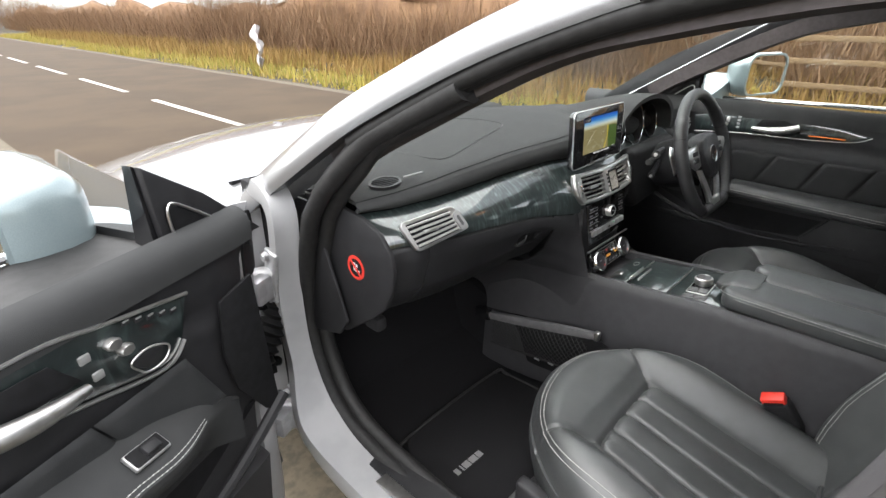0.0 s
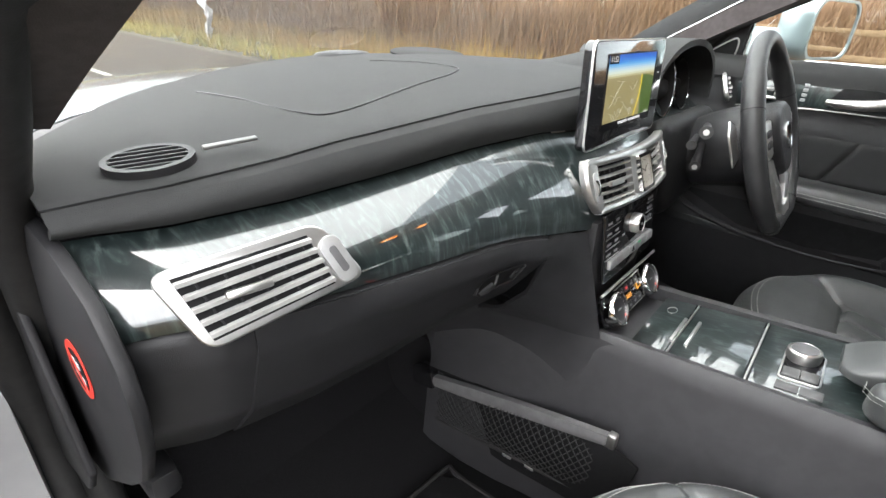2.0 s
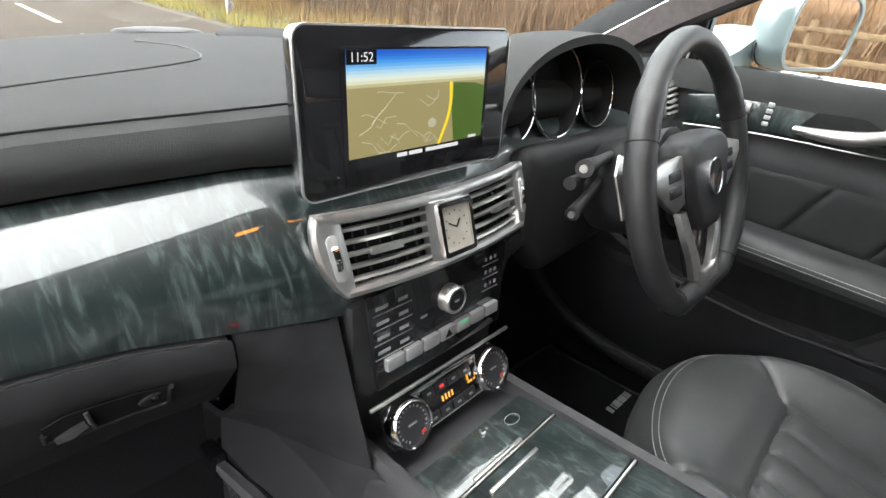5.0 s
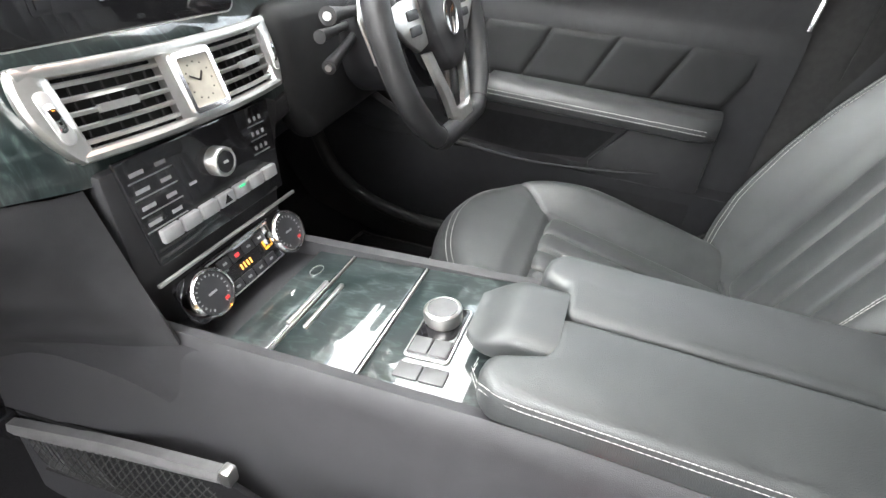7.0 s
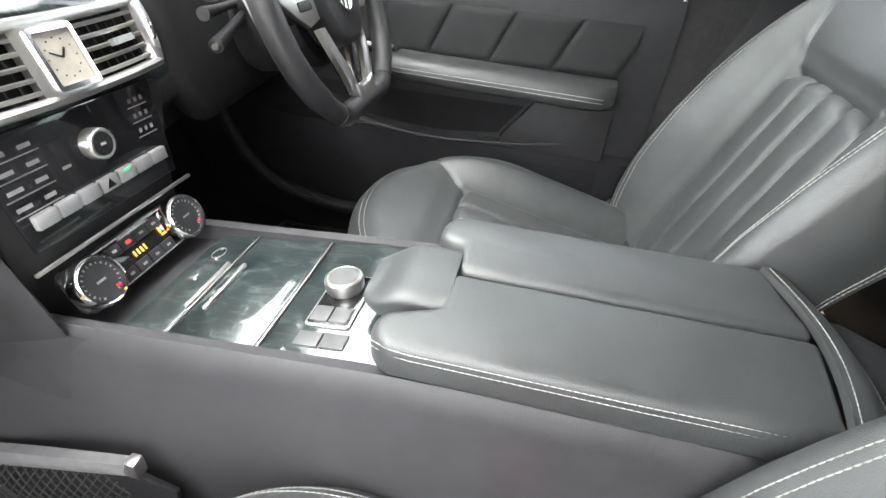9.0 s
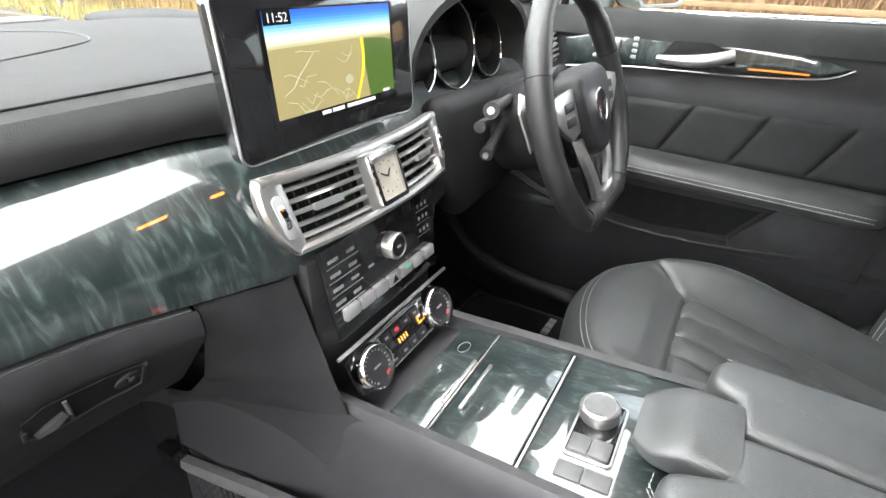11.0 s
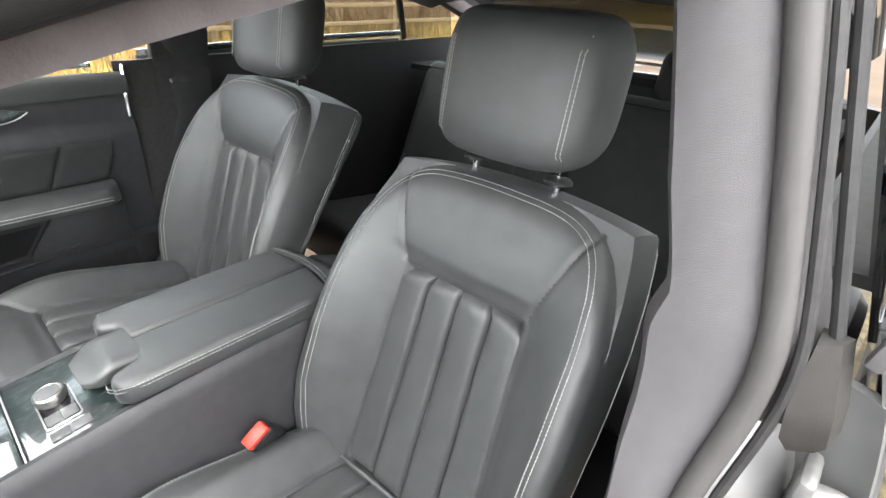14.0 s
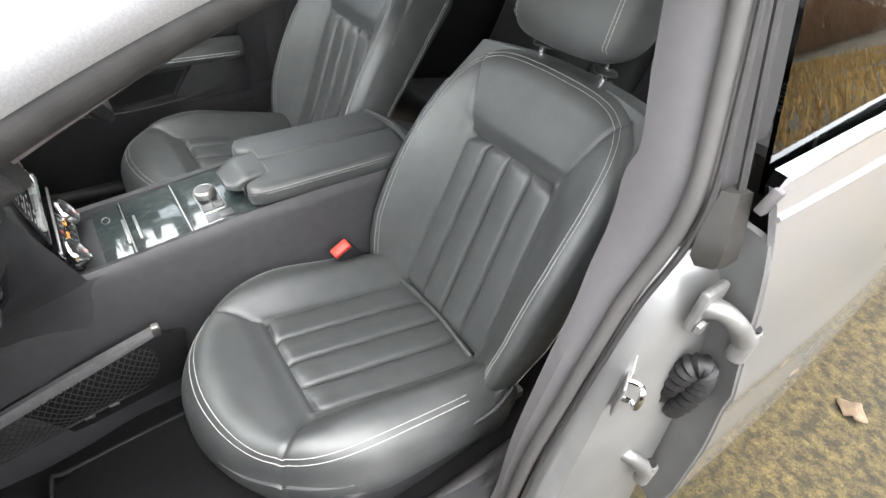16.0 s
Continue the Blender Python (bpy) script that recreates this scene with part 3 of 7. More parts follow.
def side_body(s):
    # outer silver screen pillar and roof rail, two rubber lips, dark lining
    def mixed(k, up=0.0, out=0.0):
        return [Vector((s * (lerp(o.x, i.x, k) + out), lerp(o.y, i.y, k), lerp(o.z, i.z, k) + up)) for o, i in zip(OUTER, INNER)]
    rings = []
    for o, i in zip(OUTER, INNER):
        steep = smooth(-0.35, 0.3, o.y)
        up, fwd = lerp(0.052, 0.040, steep), lerp(0.004, 0.055, steep)
        rings.append([(s * o.x, o.y, o.z), (s * (o.x + 0.003), o.y + 0.2 * fwd, o.z + 0.2 * up), (s * (o.x - 0.006), o.y + 0.6 * fwd, o.z + 0.62 * up), (s * (o.x - 0.026), o.y + fwd, o.z + up), (s * (o.x - 0.055), o.y + 1.1 * fwd, o.z + 1.12 * up), (s * (o.x - 0.062), o.y + 0.8 * fwd, o.z + 0.6 * up), (s * (i.x + 0.01), i.y + 0.03, i.z + 0.03)])
    part("roof_rail", loft(rings), PAINT, car, "silver painted screen pillar and roof rail")
    part("rail_moulding", tube(mixed(0.0, 0.004, 0.002)[54:], 0.005, 6), CHROME, car)
    part("door_seal", tube(mixed(0.34, 0.003)[24:], 0.014, 16), RUBBER, car)
    part("door_seal", tube(mixed(0.55, 0.006)[24:], 0.014, 16), RUBBER, car)
    part("pillar_lining", sweep([p + Vector((-s * 0.012, 0.008, 0.014)) for p in mixed(0.95)[18:]], [(-0.026, -0.022), (-0.022, 0.020), (0.022, 0.024), (0.026, -0.012)], (0, 0.4, 1)), LINING, car)
    rings = []
    for o, i in zip(OUTER, INNER):
        steep = smooth(-0.35, 0.3, o.y)
        up, fwd = lerp(0.052, 0.040, steep), lerp(0.004, 0.055, steep)
        a, b = Vector((s * (i.x - 0.004), i.y + 0.012, i.z + 0.012)), Vector((s * (o.x - 0.076), o.y + 1.12 * fwd, o.z + 1.05 * up))
        mid = a.lerp(b, 0.5) - Vector((s * 0.012, 0, 0))
        rings.append([tuple(a), tuple(mid), tuple(b)])
    part("screen_pillar_lining", loft(rings, close=False, caps=False), DOOR_SKIN, car)
    # front door jamb
    jamb = spline([(s * 0.808, 0.43, 0.985), (s * 0.80, 0.378, 0.93), (s * 0.80, 0.40, 0.72), (s * 0.80, 0.378, 0.54), (s * 0.798, 0.29, 0.405), (s * 0.79, 0.10, 0.345), (s * 0.79, -0.3, 0.335), (s * 0.79, -0.60, 0.345)], 8)
    if s < 0:
      # slim beside the hinges, broad along the sill
      side, rings = Vector((s, 0.25, 0.1)), []
      for i, p in enumerate(jamb):
          d = (jamb[min(i + 1, len(jamb) - 1)] - jamb[max(i - 1, 0)]).normalized()
          a = (side - d * side.dot(d)).normalized()
          w, out = d.cross(a), lerp(0.006, 0.045, smooth(22, 32, i))
          rings.append([p + a * u + w * v for u, v in ((-0.045, -0.02), (-0.045, 0.02), (out, 0.022 + out * 0.18), (out + 0.005, 0.012), (out, -0.02))])
      part("door_jamb", loft(rings), JAMB_LIT, car, "silver painted door jamb and sill")
    inner = [(p[0] - s * 0.058, p[1] - 0.006, p[2] + 0.006) for p in jamb]
    low = inner[18:]
    bend = [(s * 0.754, 0.20, 1.045), (s * 0.755, 0.262, 0.995), (s * 0.753, 0.308, 0.93), (s * 0.749, 0.345, 0.85), (s * 0.745, 0.372, 0.75)]
    for k, dx, dy, dz, r in ((0.42, 0.0, 0.0, 0.0, 0.019), (0.66, 0.030, -0.024, 0.004, 0.018)):
        path = list(reversed(mixed(k, -0.005)[26:40])) + [(x - s * dx, y + dy, z + dz) for x, y, z in bend] + [(p[0] - s * dx, p[1] + dy * 0.6, p[2] + dz + 0.004) for p in low]
        part("jamb_seal", tube(spline(path[::2] if len(path) > 40 else path, 2), r, 16), RUBBER, car)
    part("sill_trim", sweep([(s * 0.735, 0.18, 0.36), (s * 0.735, -0.62, 0.355)], [(-0.035, -0.012), (-0.035, 0.012), (0.03, 0.014), (0.036, -0.012)], (s, 0, 0)), PLASTIC, car)
    if s < 0:
      part("sill_plate", rbox((0.03, 0.45, 0.004), Matrix.Translation((s * 0.775, -0.12, 0.372)), 0.001), SILVER, car, "brushed metal sill plate")
    if s < 0:
        # painted wall behind the hinges
        part("hinge_wall", sheet(lambda u, v: (lerp(-0.772, -0.905, u), 0.462 + 0.012 * math.sin(3 * u), lerp(0.33, 0.94, v)), 8, 12, 0.006), JAMB_LIT, car, "silver painted wall behind the door hinges")
        # near-black blocks on the wall stand in for shaded slots
        for z, h in ((0.90, 0.05), (0.74, 0.09), (0.55, 0.12)):
            part("wall_slot_shade", rbox((0.05, 0.006, h), Matrix.Translation((-0.835, 0.456, z)), 0.004), SHADE, car)
    # wing in front of the door; a near-black post paints the shaded gap behind it
    part("hinge_gap_shade", rbox((0.02, 0.16, 0.62), Matrix.Translation((s * 0.775, 0.46, 0.66)), 0.006), SHADE, car)
    part("wing", sheet(lambda u, v: (s * (0.90 + 0.03 * math.sin(u * 3) - 0.12 * max(0, v - 0.75) ** 1.2 * 4 * 0.25 - 0.05 * u * u), lerp(0.48, 2.35, u), lerp(0.28, lerp(0.905, 0.74, u ** 1.6), v)), 24, 12, 0.012), PAINT, car)
    # centre pillar: painted below, trimmed inside, black cover beside the glass
    part("centre_pillar", moved(loft([[(s * x, y, z) for x, y in ring] for z, ring in (
        (0.20, ((0.735, -0.565), (0.80, -0.56), (0.85, -0.66), (0.85, -0.80), (0.735, -0.80))),
        (0.50, ((0.735, -0.585), (0.79, -0.59), (0.828, -0.67), (0.83, -0.80), (0.735, -0.80))),
        (0.68, ((0.735, -0.63), (0.775, -0.635), (0.808, -0.69), (0.81, -0.81), (0.735, -0.81))),
        (0.80, ((0.735, -0.66), (0.765, -0.67), (0.796, -0.71), (0.80, -0.81), (0.735, -0.81))),
        (0.865, ((0.733, -0.692), (0.752, -0.70), (0.782, -0.728), (0.79, -0.81), (0.732, -0.81))),
        (0.905, ((0.728, -0.712), (0.738, -0.72), (0.758, -0.742), (0.765, -0.81), (0.72, -0.81))))]), PILLAR[s]), JAMB_DIM, car, "silver painted centre pillar")
    part("pillar_cover", moved(loft([[(s * x, y, z) for x, y in ring] for z, ring in (
        (0.92, ((0.72, -0.712), (0.748, -0.722), (0.778, -0.742), (0.77, -0.765), (0.70, -0.765))),
        (1.02, ((0.70, -0.718), (0.74, -0.726), (0.766, -0.745), (0.76, -0.768), (0.69, -0.768))),
        (1.15, ((0.67, -0.722), (0.70, -0.73), (0.722, -0.748), (0.715, -0.772), (0.65, -0.772))),
        (1.34, ((0.60, -0.73), (0.632, -0.738), (0.652, -0.756), (0.645, -0.78), (0.58, -0.78))))]), PILLAR[s] @ Matrix.Translation((0, 0.034 if s < 0 else 0, 0))), GREY_TRIM, car, "dull grey cover strip of the centre pillar")
    edge = spline([(s * 0.725, -0.535, 0.26), (s * 0.725, -0.555, 0.37), (s * 0.722, -0.58, 0.52), (s * 0.722, -0.628, 0.68), (s * 0.722, -0.66, 0.77), (s * 0.722, -0.698, 0.90), (s * 0.71, -0.712, 1.0), (s * 0.687, -0.717, 1.10), (s * 0.655, -0.722, 1.22), (s * 0.62, -0.73, 1.33)], 6)
    if s < 0:
        edge = [p + Vector((-0.026 * smooth(0.82, 1.02, p.z), interp(p.z, ((0.26, 0), (0.6, 0.008), (0.8, 0.026), (1.0, 0.038), (1.33, 0.030))), 0)) for p in edge]
    part("pillar_seal", moved(tube([p + Vector((s * 0.006, 0.003, 0)) for p in edge], 0.011, 10), PILLAR[s]), LIP, car)
    part("pillar_seal", moved(tube([p + Vector((s * 0.024, 0.000, 0)) for p in edge], 0.0045, 8), PILLAR[s]), RUBBER, car)
    trim = []
    for p in edge:
        bulge = interp(p.z, ((0.37, 0.030), (0.60, 0.055), (0.80, 0.064), (0.985, 0.062), (1.005, 0.046), (1.33, 0.040)))
        yy = min(p.y + 0.002, interp(p.z, ((0.37, -0.60), (0.6, -0.65), (0.8, -0.65), (1.0, -0.665), (1.33, -0.70))) + 0.05)
        if s < 0:
            bulge = interp(p.z, ((0.37, 0.030), (0.60, 0.048), (0.80, 0.058), (0.90, 0.076), (0.975, 0.092), (0.99, 0.091), (1.02, 0.078), (1.10, 0.082), (1.33, 0.076)))
            trim.append([(p.x + 0.002, p.y - 0.004, p.z), (p.x + 0.012, p.y + 0.004, p.z), (p.x + 0.45 * bulge, p.y + 0.013, p.z), (p.x + 0.86 * bulge, p.y + 0.011, p.z), (p.x + bulge, p.y - 0.012, p.z), (p.x + 0.9 * bulge, p.y - 0.15, p.z), (p.x, p.y - 0.15, p.z)])
            continue
        trim.append([(p.x - s * 0.002, p.y - 0.004, p.z), (p.x - s * 0.012, p.y + 0.006, p.z), (p.x - s * 0.45 * bulge, lerp(p.y, yy, 0.6) + 0.004, p.z), (p.x - s * 0.86 * bulge, lerp(p.y, yy, 0.8) - 0.012, p.z), (p.x - s * bulge, lerp(p.y, yy, 0.8) - 0.04, p.z), (p.x - s * 0.9 * bulge, p.y - 0.13, p.z), (p.x, p.y - 0.13, p.z)])
    # same trim both sides; the right one's shade is in its darker colour
    part("pillar_trim", moved(loft(trim), PILLAR[s]), GREY_TRIM if s < 0 else DOOR_SKIN, car, "lining of the centre pillar, grey on the left, darkened for shade on the right")
    if s > 0:
        part("gap_seal", sheet(lambda u, v: (0.728 - 0.01 * math.sin(math.pi * u), lerp(-0.655, -0.80, u), lerp(0.34, 1.07, v)), 6, 8, 0.01), RUBBER, car)
    part("belt_strap", moved(sweep([(s * 0.655, -0.72, 1.16), (s * 0.665, -0.71, 0.80), (s * 0.66, -0.70, 0.42)], [(-0.024, -0.0012), (-0.024, 0.0012), (0.024, 0.0012), (0.024, -0.0012)], (0, 1, 0)), PILLAR[s]), RUBBER, car, "black seat belt strap")


both(side_body)
part("roof_panel", sheet(lambda u, v: (lerp(-0.70, 0.70, u), lerp(-0.19, -1.80, v), 1.39 + 0.075 * math.sin(math.pi * u) ** 0.6 + 0.045 * math.sin(math.pi * (0.25 + 0.75 * v)) - 0.14 * v * v), 20, 20, 0.01), PAINT, car)
part("headliner", sheet(lambda u, v: (lerp(-0.69, 0.69, u), lerp(-0.195, -1.80, v), 1.33 + 0.07 * math.sin(math.pi * u) ** 0.6 + 0.045 * math.sin(math.pi * (0.25 + 0.75 * v)) - 0.14 * v * v), 20, 20, 0.012), GREY_TRIM, car)


def screen_y(x):
    return 0.88 - 0.85 * x * x


bonnet = sheet(lambda u, v: (lerp(-0.86, 0.86, u), lerp(screen_y(lerp(-0.7, 0.7, u)) - 0.02, 2.35 - 0.35 * (2 * u - 1) ** 2, v), lerp(0.955, 0.72, v ** 1.7) + 0.045 * math.sin(math.pi * u) ** 0.5 * (1 - 0.4 * v) - 0.045), 30, 24, 0.012)
part("bonnet", bonnet, PAINT, car)
part("scuttle", sheet(lambda u, v: (lerp(-0.72, 0.72, u), screen_y(lerp(-0.72, 0.72, u)) + lerp(-0.06, 0.05, v), 0.955 - 0.01 * v), 24, 2, 0.01), RUBBER, car)
screen = part("windscreen", sheet(lambda u, v: (lerp(-0.72, 0.72, u) * lerp(1, 0.86, v), lerp(screen_y(lerp(-0.72, 0.72, u)), -0.16 - 0.05 * (2 * u - 1) ** 2, v), lerp(0.965, 1.35 + 0.045 * (1 - (2 * u - 1) ** 2), v)), 20, 10, 0.004), GLASS, car)
screen.visible_shadow = False
part("rear_bulkhead", sheet(lambda u, v: (lerp(-0.72, 0.72, u), lerp(-1.85, -2.05, v), lerp(0.3, 1.0, v)), 10, 6, 0.02), CARPET, car)
part("parcel_shelf", sheet(lambda u, v: (lerp(-0.72, 0.72, u), lerp(-1.72, -2.3, v), 0.98), 6, 4, 0.02), CARPET, car)
part("rear_window", sheet(lambda u, v: (lerp(-0.6, 0.6, u), lerp(-2.45, -1.75, v), lerp(0.99, 1.31, v) + 0.03 * math.sin(math.pi * u)), 10, 6, 0.004), PRIVACY, car)

# plain tail that closes the body behind the rear window
part("boot_lid", sheet(lambda u, v: (lerp(-0.78, 0.78, u), lerp(-2.28, -2.95, v) - 0.10 * math.sin(math.pi * u), lerp(0.985, 0.88, v) + 0.03 * math.sin(math.pi * u)), 20, 8, 0.012), PAINT, car)
part("tail_panel", sheet(lambda u, v: (lerp(-0.80, 0.80, u), -2.95 - 0.10 * math.sin(math.pi * u) - 0.05 * math.sin(math.pi * v), lerp(0.30, 0.88, v)), 20, 8, 0.012), PAINT, car)
for s in (-1, 1):
    part("rear_wing", sheet(lambda u, v: (s * (0.885 - 0.10 * max(0, v - 0.5) - 0.06 * u * u), lerp(-1.76, -2.95, u), lerp(0.45 if u < 0.25 else 0.30, lerp(1.03, 0.90, u), v)), 16, 12, 0.012), PAINT, car)

overhead = part("overhead_console", prism([(-0.10, -0.10), (0.10, -0.10), (0.115, 0.06), (0.06, 0.10), (-0.06, 0.10), (-0.115, 0.06)], 0.03, Matrix.Translation((0.0, -0.27, 1.385)), 0.01, 3), GREY_TRIM, car, "grey overhead console with two amber lamps")
for x in (-0.065, 0.085):
    part("amber_lamp", rbox((0.050, 0.026, 0.008), Matrix.Translation((x, -0.275, 1.383)), 0.003), AMBER_LAMP, overhead, "small glowing amber lamp")

# ---- centre console ----
console = thing("centre_console", (0, -0.35, 0.30), "black centre console with dark glossy veneer and leather armrest", "car console")


def console_top(y):
    return interp(y, ((-0.75, 0.70), (-0.61, 0.70), (-0.33, 0.69), (0.0, 0.66), (0.06, 0.66)))


rings = []
for y in [0.30, 0.2, 0.12, 0.06, 0.03, 0.0, -0.05, -0.1, -0.2, -0.3, -0.33, -0.4, -0.5, -0.6, -0.7, -0.76]:
    top = console_top(y) + 0.008
    floor = 0.658 + 0.13 * (-0.082 - y) - 0.006 if -0.34 < y < 0.04 else top - 0.012
    w = 0.118 + 0.03 * smooth(0.0, 0.2, y)
    if y > 0.05:
        top = 0.66
    ring = [(-w - 0.03, y, 0.28), (-w - 0.022, y, 0.42), (-w - 0.012, y, 0.52), (-w - 0.004, y, top - 0.03), (-w + 0.001, y, top - 0.008), (-w + 0.008, y, top), (-w + 0.02, y, top - 0.002), (-0.1, y, floor)]
    rings.append(ring + [(-x, yy, z) for x, yy, z in reversed(ring)])
part("console_body", loft(rings), CONSOLE_SKIN, console)


# the flank spreads under the dashboard; a crease parts it from the knee panel above
CREASE = spline([(-0.121, -0.08, 0.655), (-0.121, -0.010, 0.662), (-0.146, 0.036, 0.669), (-0.171, 0.081, 0.676), (-0.196, 0.126, 0.683), (-0.221, 0.170, 0.69), (-0.24, 0.24, 0.66), (-0.25, 0.32, 0.60)], 6)


def flank(u, v):
    c = CREASE[min(len(CREASE) - 1, int(round(u * (len(CREASE) - 1))))]
    k = 1 - v
    z = lerp(0.30, c.z, k)
    side = interp(z, ((0.28, -0.147), (0.42, -0.139), (0.52, -0.129), (0.64, -0.121), (0.7, -0.119)))
    return (side + 0.001 + (c.x + 0.121) * k ** 5, c.y, z)


part("console_flank", sheet(flank, len(CREASE) - 1, 20), CONSOLE_SKIN, console)


def trim_z(y):
    return 0.658 + 0.13 * (-0.082 - y)


def slab(x0, x1, y0, y1, lift, thick, r=0.002):
    m = Matrix.Translation(((x0 + x1) / 2, (y0 + y1) / 2, trim_z((y0 + y1) / 2) + lift)) @ Matrix.Rotation(math.atan(-0.13), 4, "X")
    return rbox((abs(x1 - x0), abs(y1 - y0), thick), m, r)


part("veneer_tray_lid", slab(-0.1, 0.1, -0.04, -0.092, 0.0, 0.008), WOOD, console, "glossy dark ash veneer lid")
part("veneer_tray_lid", slab(-0.1, 0.1, -0.097, -0.197, 0.0, 0.008), WOOD, console, "glossy dark ash veneer lid")
part("veneer_panel", slab(-0.1, 0.1, -0.202, -0.335, 0.0, 0.008), WOOD, console, "glossy dark ash veneer panel")
for y in (-0.0945, -0.1995):
    part("joint_strip", slab(-0.098, 0.098, y - 0.0012, y + 0.0012, 0.003, 0.004, 0), SILVER, console)
for y in (-0.090, -0.112):
    part("chrome_strip", slab(-0.05, 0.034, y - 0.0025, y + 0.0025, 0.006, 0.005, 0.001), SILVER, console, "slim silver pull strip")

# armrest
ARM = [(-0.118, -0.335), (-0.118, -0.70), (0.0, -0.72), (0.0, -0.372), (-0.055, -0.372), (-0.075, -0.322), (-0.10, -0.318)]
ARM2 = [(0.004, -0.375), (0.004, -0.72), (0.112, -0.70), (0.112, -0.36), (0.09, -0.345), (0.06, -0.345), (0.052, -0.372)]
part("armrest_lid", prism(ARM, 0.045, Matrix.Translation((0, 0, 0.702)), 0.012, 4), LEATHER, console, "padded leather armrest lid")
part("armrest_lid", prism(ARM2, 0.045, Matrix.Translation((0, 0, 0.702)), 0.012, 4), LEATHER, console, "padded leather armrest lid")

# ---- dashboard ----
dash = thing("dashboard", (0, 0.3, 0.5), "black soft-skinned dashboard with a band of dark glossy veneer", "dashboard")


def front_y(x):
    return interp(abs(x), ((0, 0.056), (0.13, 0.066), (0.3, 0.092), (0.45, 0.098), (0.55, 0.106), (0.65, 0.126), (0.72, 0.165)))


def lip_z(x):
    return interp(x, ((-0.72, 0.974), (-0.667, 0.984), (-0.487, 1.002), (-0.25, 1.014), (-0.04, 1.024), (0.1, 1.024), (0.72, 0.985)))


def top_z(x):
    return interp(x, ((-0.72, 0.957), (-0.683, 0.961), (-0.526, 0.965), (-0.169, 0.976), (0.0, 0.965), (0.2, 0.965), (0.72, 0.957)))


def low_z(x):
    return interp(x, ((-0.72, 0.892), (-0.67, 0.898), (-0.56, 0.894), (-0.45, 0.884), (-0.345, 0.873), (-0.28, 0.864), (-0.2, 0.848), (-0.12, 0.834), (0.12, 0.834), (0.3, 0.858), (0.72, 0.880)))


XL, XR = -0.712, 0.712


def pad(u, v):
    x = lerp(XL, XR, u)
    y0, y1 = front_y(x) + 0.045, screen_y(x) - 0.01
    y = lerp(y0, y1, v)
    z = lip_z(x) + 0.012 * math.sin(min(1, v * 2.5) * math.pi / 2) - 0.045 * v * v - 0.010 * (1 - v) ** 60
    return (x, y, z)


part("upper_pad", sheet(pad, 60, 40, 0.012), LEATHER_DASH, dash)


def band(u, v):
    x = lerp(XL, XR, u)
    a, b = Vector((x, front_y(x) + 0.046, lip_z(x) - 0.007)), Vector((x, front_y(x) + 0.050, top_z(x) - 0.007))
    p = a.lerp(b, v)
    p.y -= 0.009 * math.sin(math.pi * v)
    return p


part("lower_lip", sheet(band, 60, 10, 0.008), LEATHER_DASH, dash)


def veneer(u, v):
    x = lerp(XL, XR, u)
    z = lerp(top_z(x), low_z(x), v)
    z -= 0.010 * (1 - v)
    return (x, front_y(x) - 0.020 + 0.073 * (1 - v) ** 2.2, z)


part("veneer_band", sheet(veneer, 80, 24, 0.01), WOOD, dash, "dark ash veneer band under clear lacquer")


def lower(u, v):
    x = lerp(XL, XR, u)
    y0 = front_y(x) - 0.018
    pts = [(0, y0 + 0.004, low_z(x) - 0.001), (0.04, y0 - 0.004, low_z(x) - 0.006), (0.15, y0 - 0.006, low_z(x) - 0.03), (0.45, y0 + 0.018, 0.79), (0.65, y0 + 0.06, 0.735), (0.72, y0 + 0.10, 0.71), (1, 0.42, 0.64)]
    return (x, interp(v, [(a, b) for a, b, _ in pts]), interp(v, [(a, c) for a, _, c in pts]))


part("lower_panel", sheet(lambda u, v: lower(0.3416 * u, v), 30, 30, 0.012), PLASTIC, dash)
part("lower_panel", sheet(lambda u, v: lower(lerp(0.60, 1, u), v), 30, 30, 0.012), PLASTIC, dash)


def knee(u, v):
    """Panel between the glovebox and the control stack, down to the crease."""
    stack = Vector((-0.126, 0.047, 0.834)).lerp(Vector((-0.121, -0.006, 0.662)), v)
    glove_side = Vector(lower(0.345, 0.02 + 0.70 * v))
    k = u + 0.10 * math.sin(math.pi * u)
    p = stack.lerp(glove_side, k)
    p.z = lerp(stack.z, lerp(low_z(p.x) - 0.002, lerp(0.663, 0.69, k), v), min(1, u * 3))
    return p


part("knee_panel", sheet(knee, 24, 24, 0.006), PLASTIC, dash)
cap = [(0.40, 0.958), (0.26, 0.958), (0.19, 0.95), (0.138, 0.93), (0.108, 0.895), (0.10, 0.86), (0.106, 0.82), (0.13, 0.77), (0.172, 0.73), (0.27, 0.655), (0.40, 0.62)]
for s in (-1, 1):
    end = part("end_cap", prism(cap, 0.012, YZ(s * 0.712 - 0.006), 0.004), PLASTIC, dash)

part("console_pillar", prism([(-0.118, 0.845), (0.142, 0.845), (0.122, 0.75), (0.116, 0.64), (-0.112, 0.64), (-0.114, 0.75)], 0.16, Matrix.Translation((0, 0.195, 0)) @ Matrix.Rotation(radians(90), 4, "X"), 0.006), PLASTIC, dash)
# screen
screen_m = face_at(-0.011, 0.081, 1.0175, 4)
monitor = part("display_housing", prism(round_rect(0.267, 0.142, 0.012), 0.016, screen_m @ Matrix.Translation((0, 0, -0.006)), 0.002), GLOSS, dash, "gloss black tablet-style display housing")


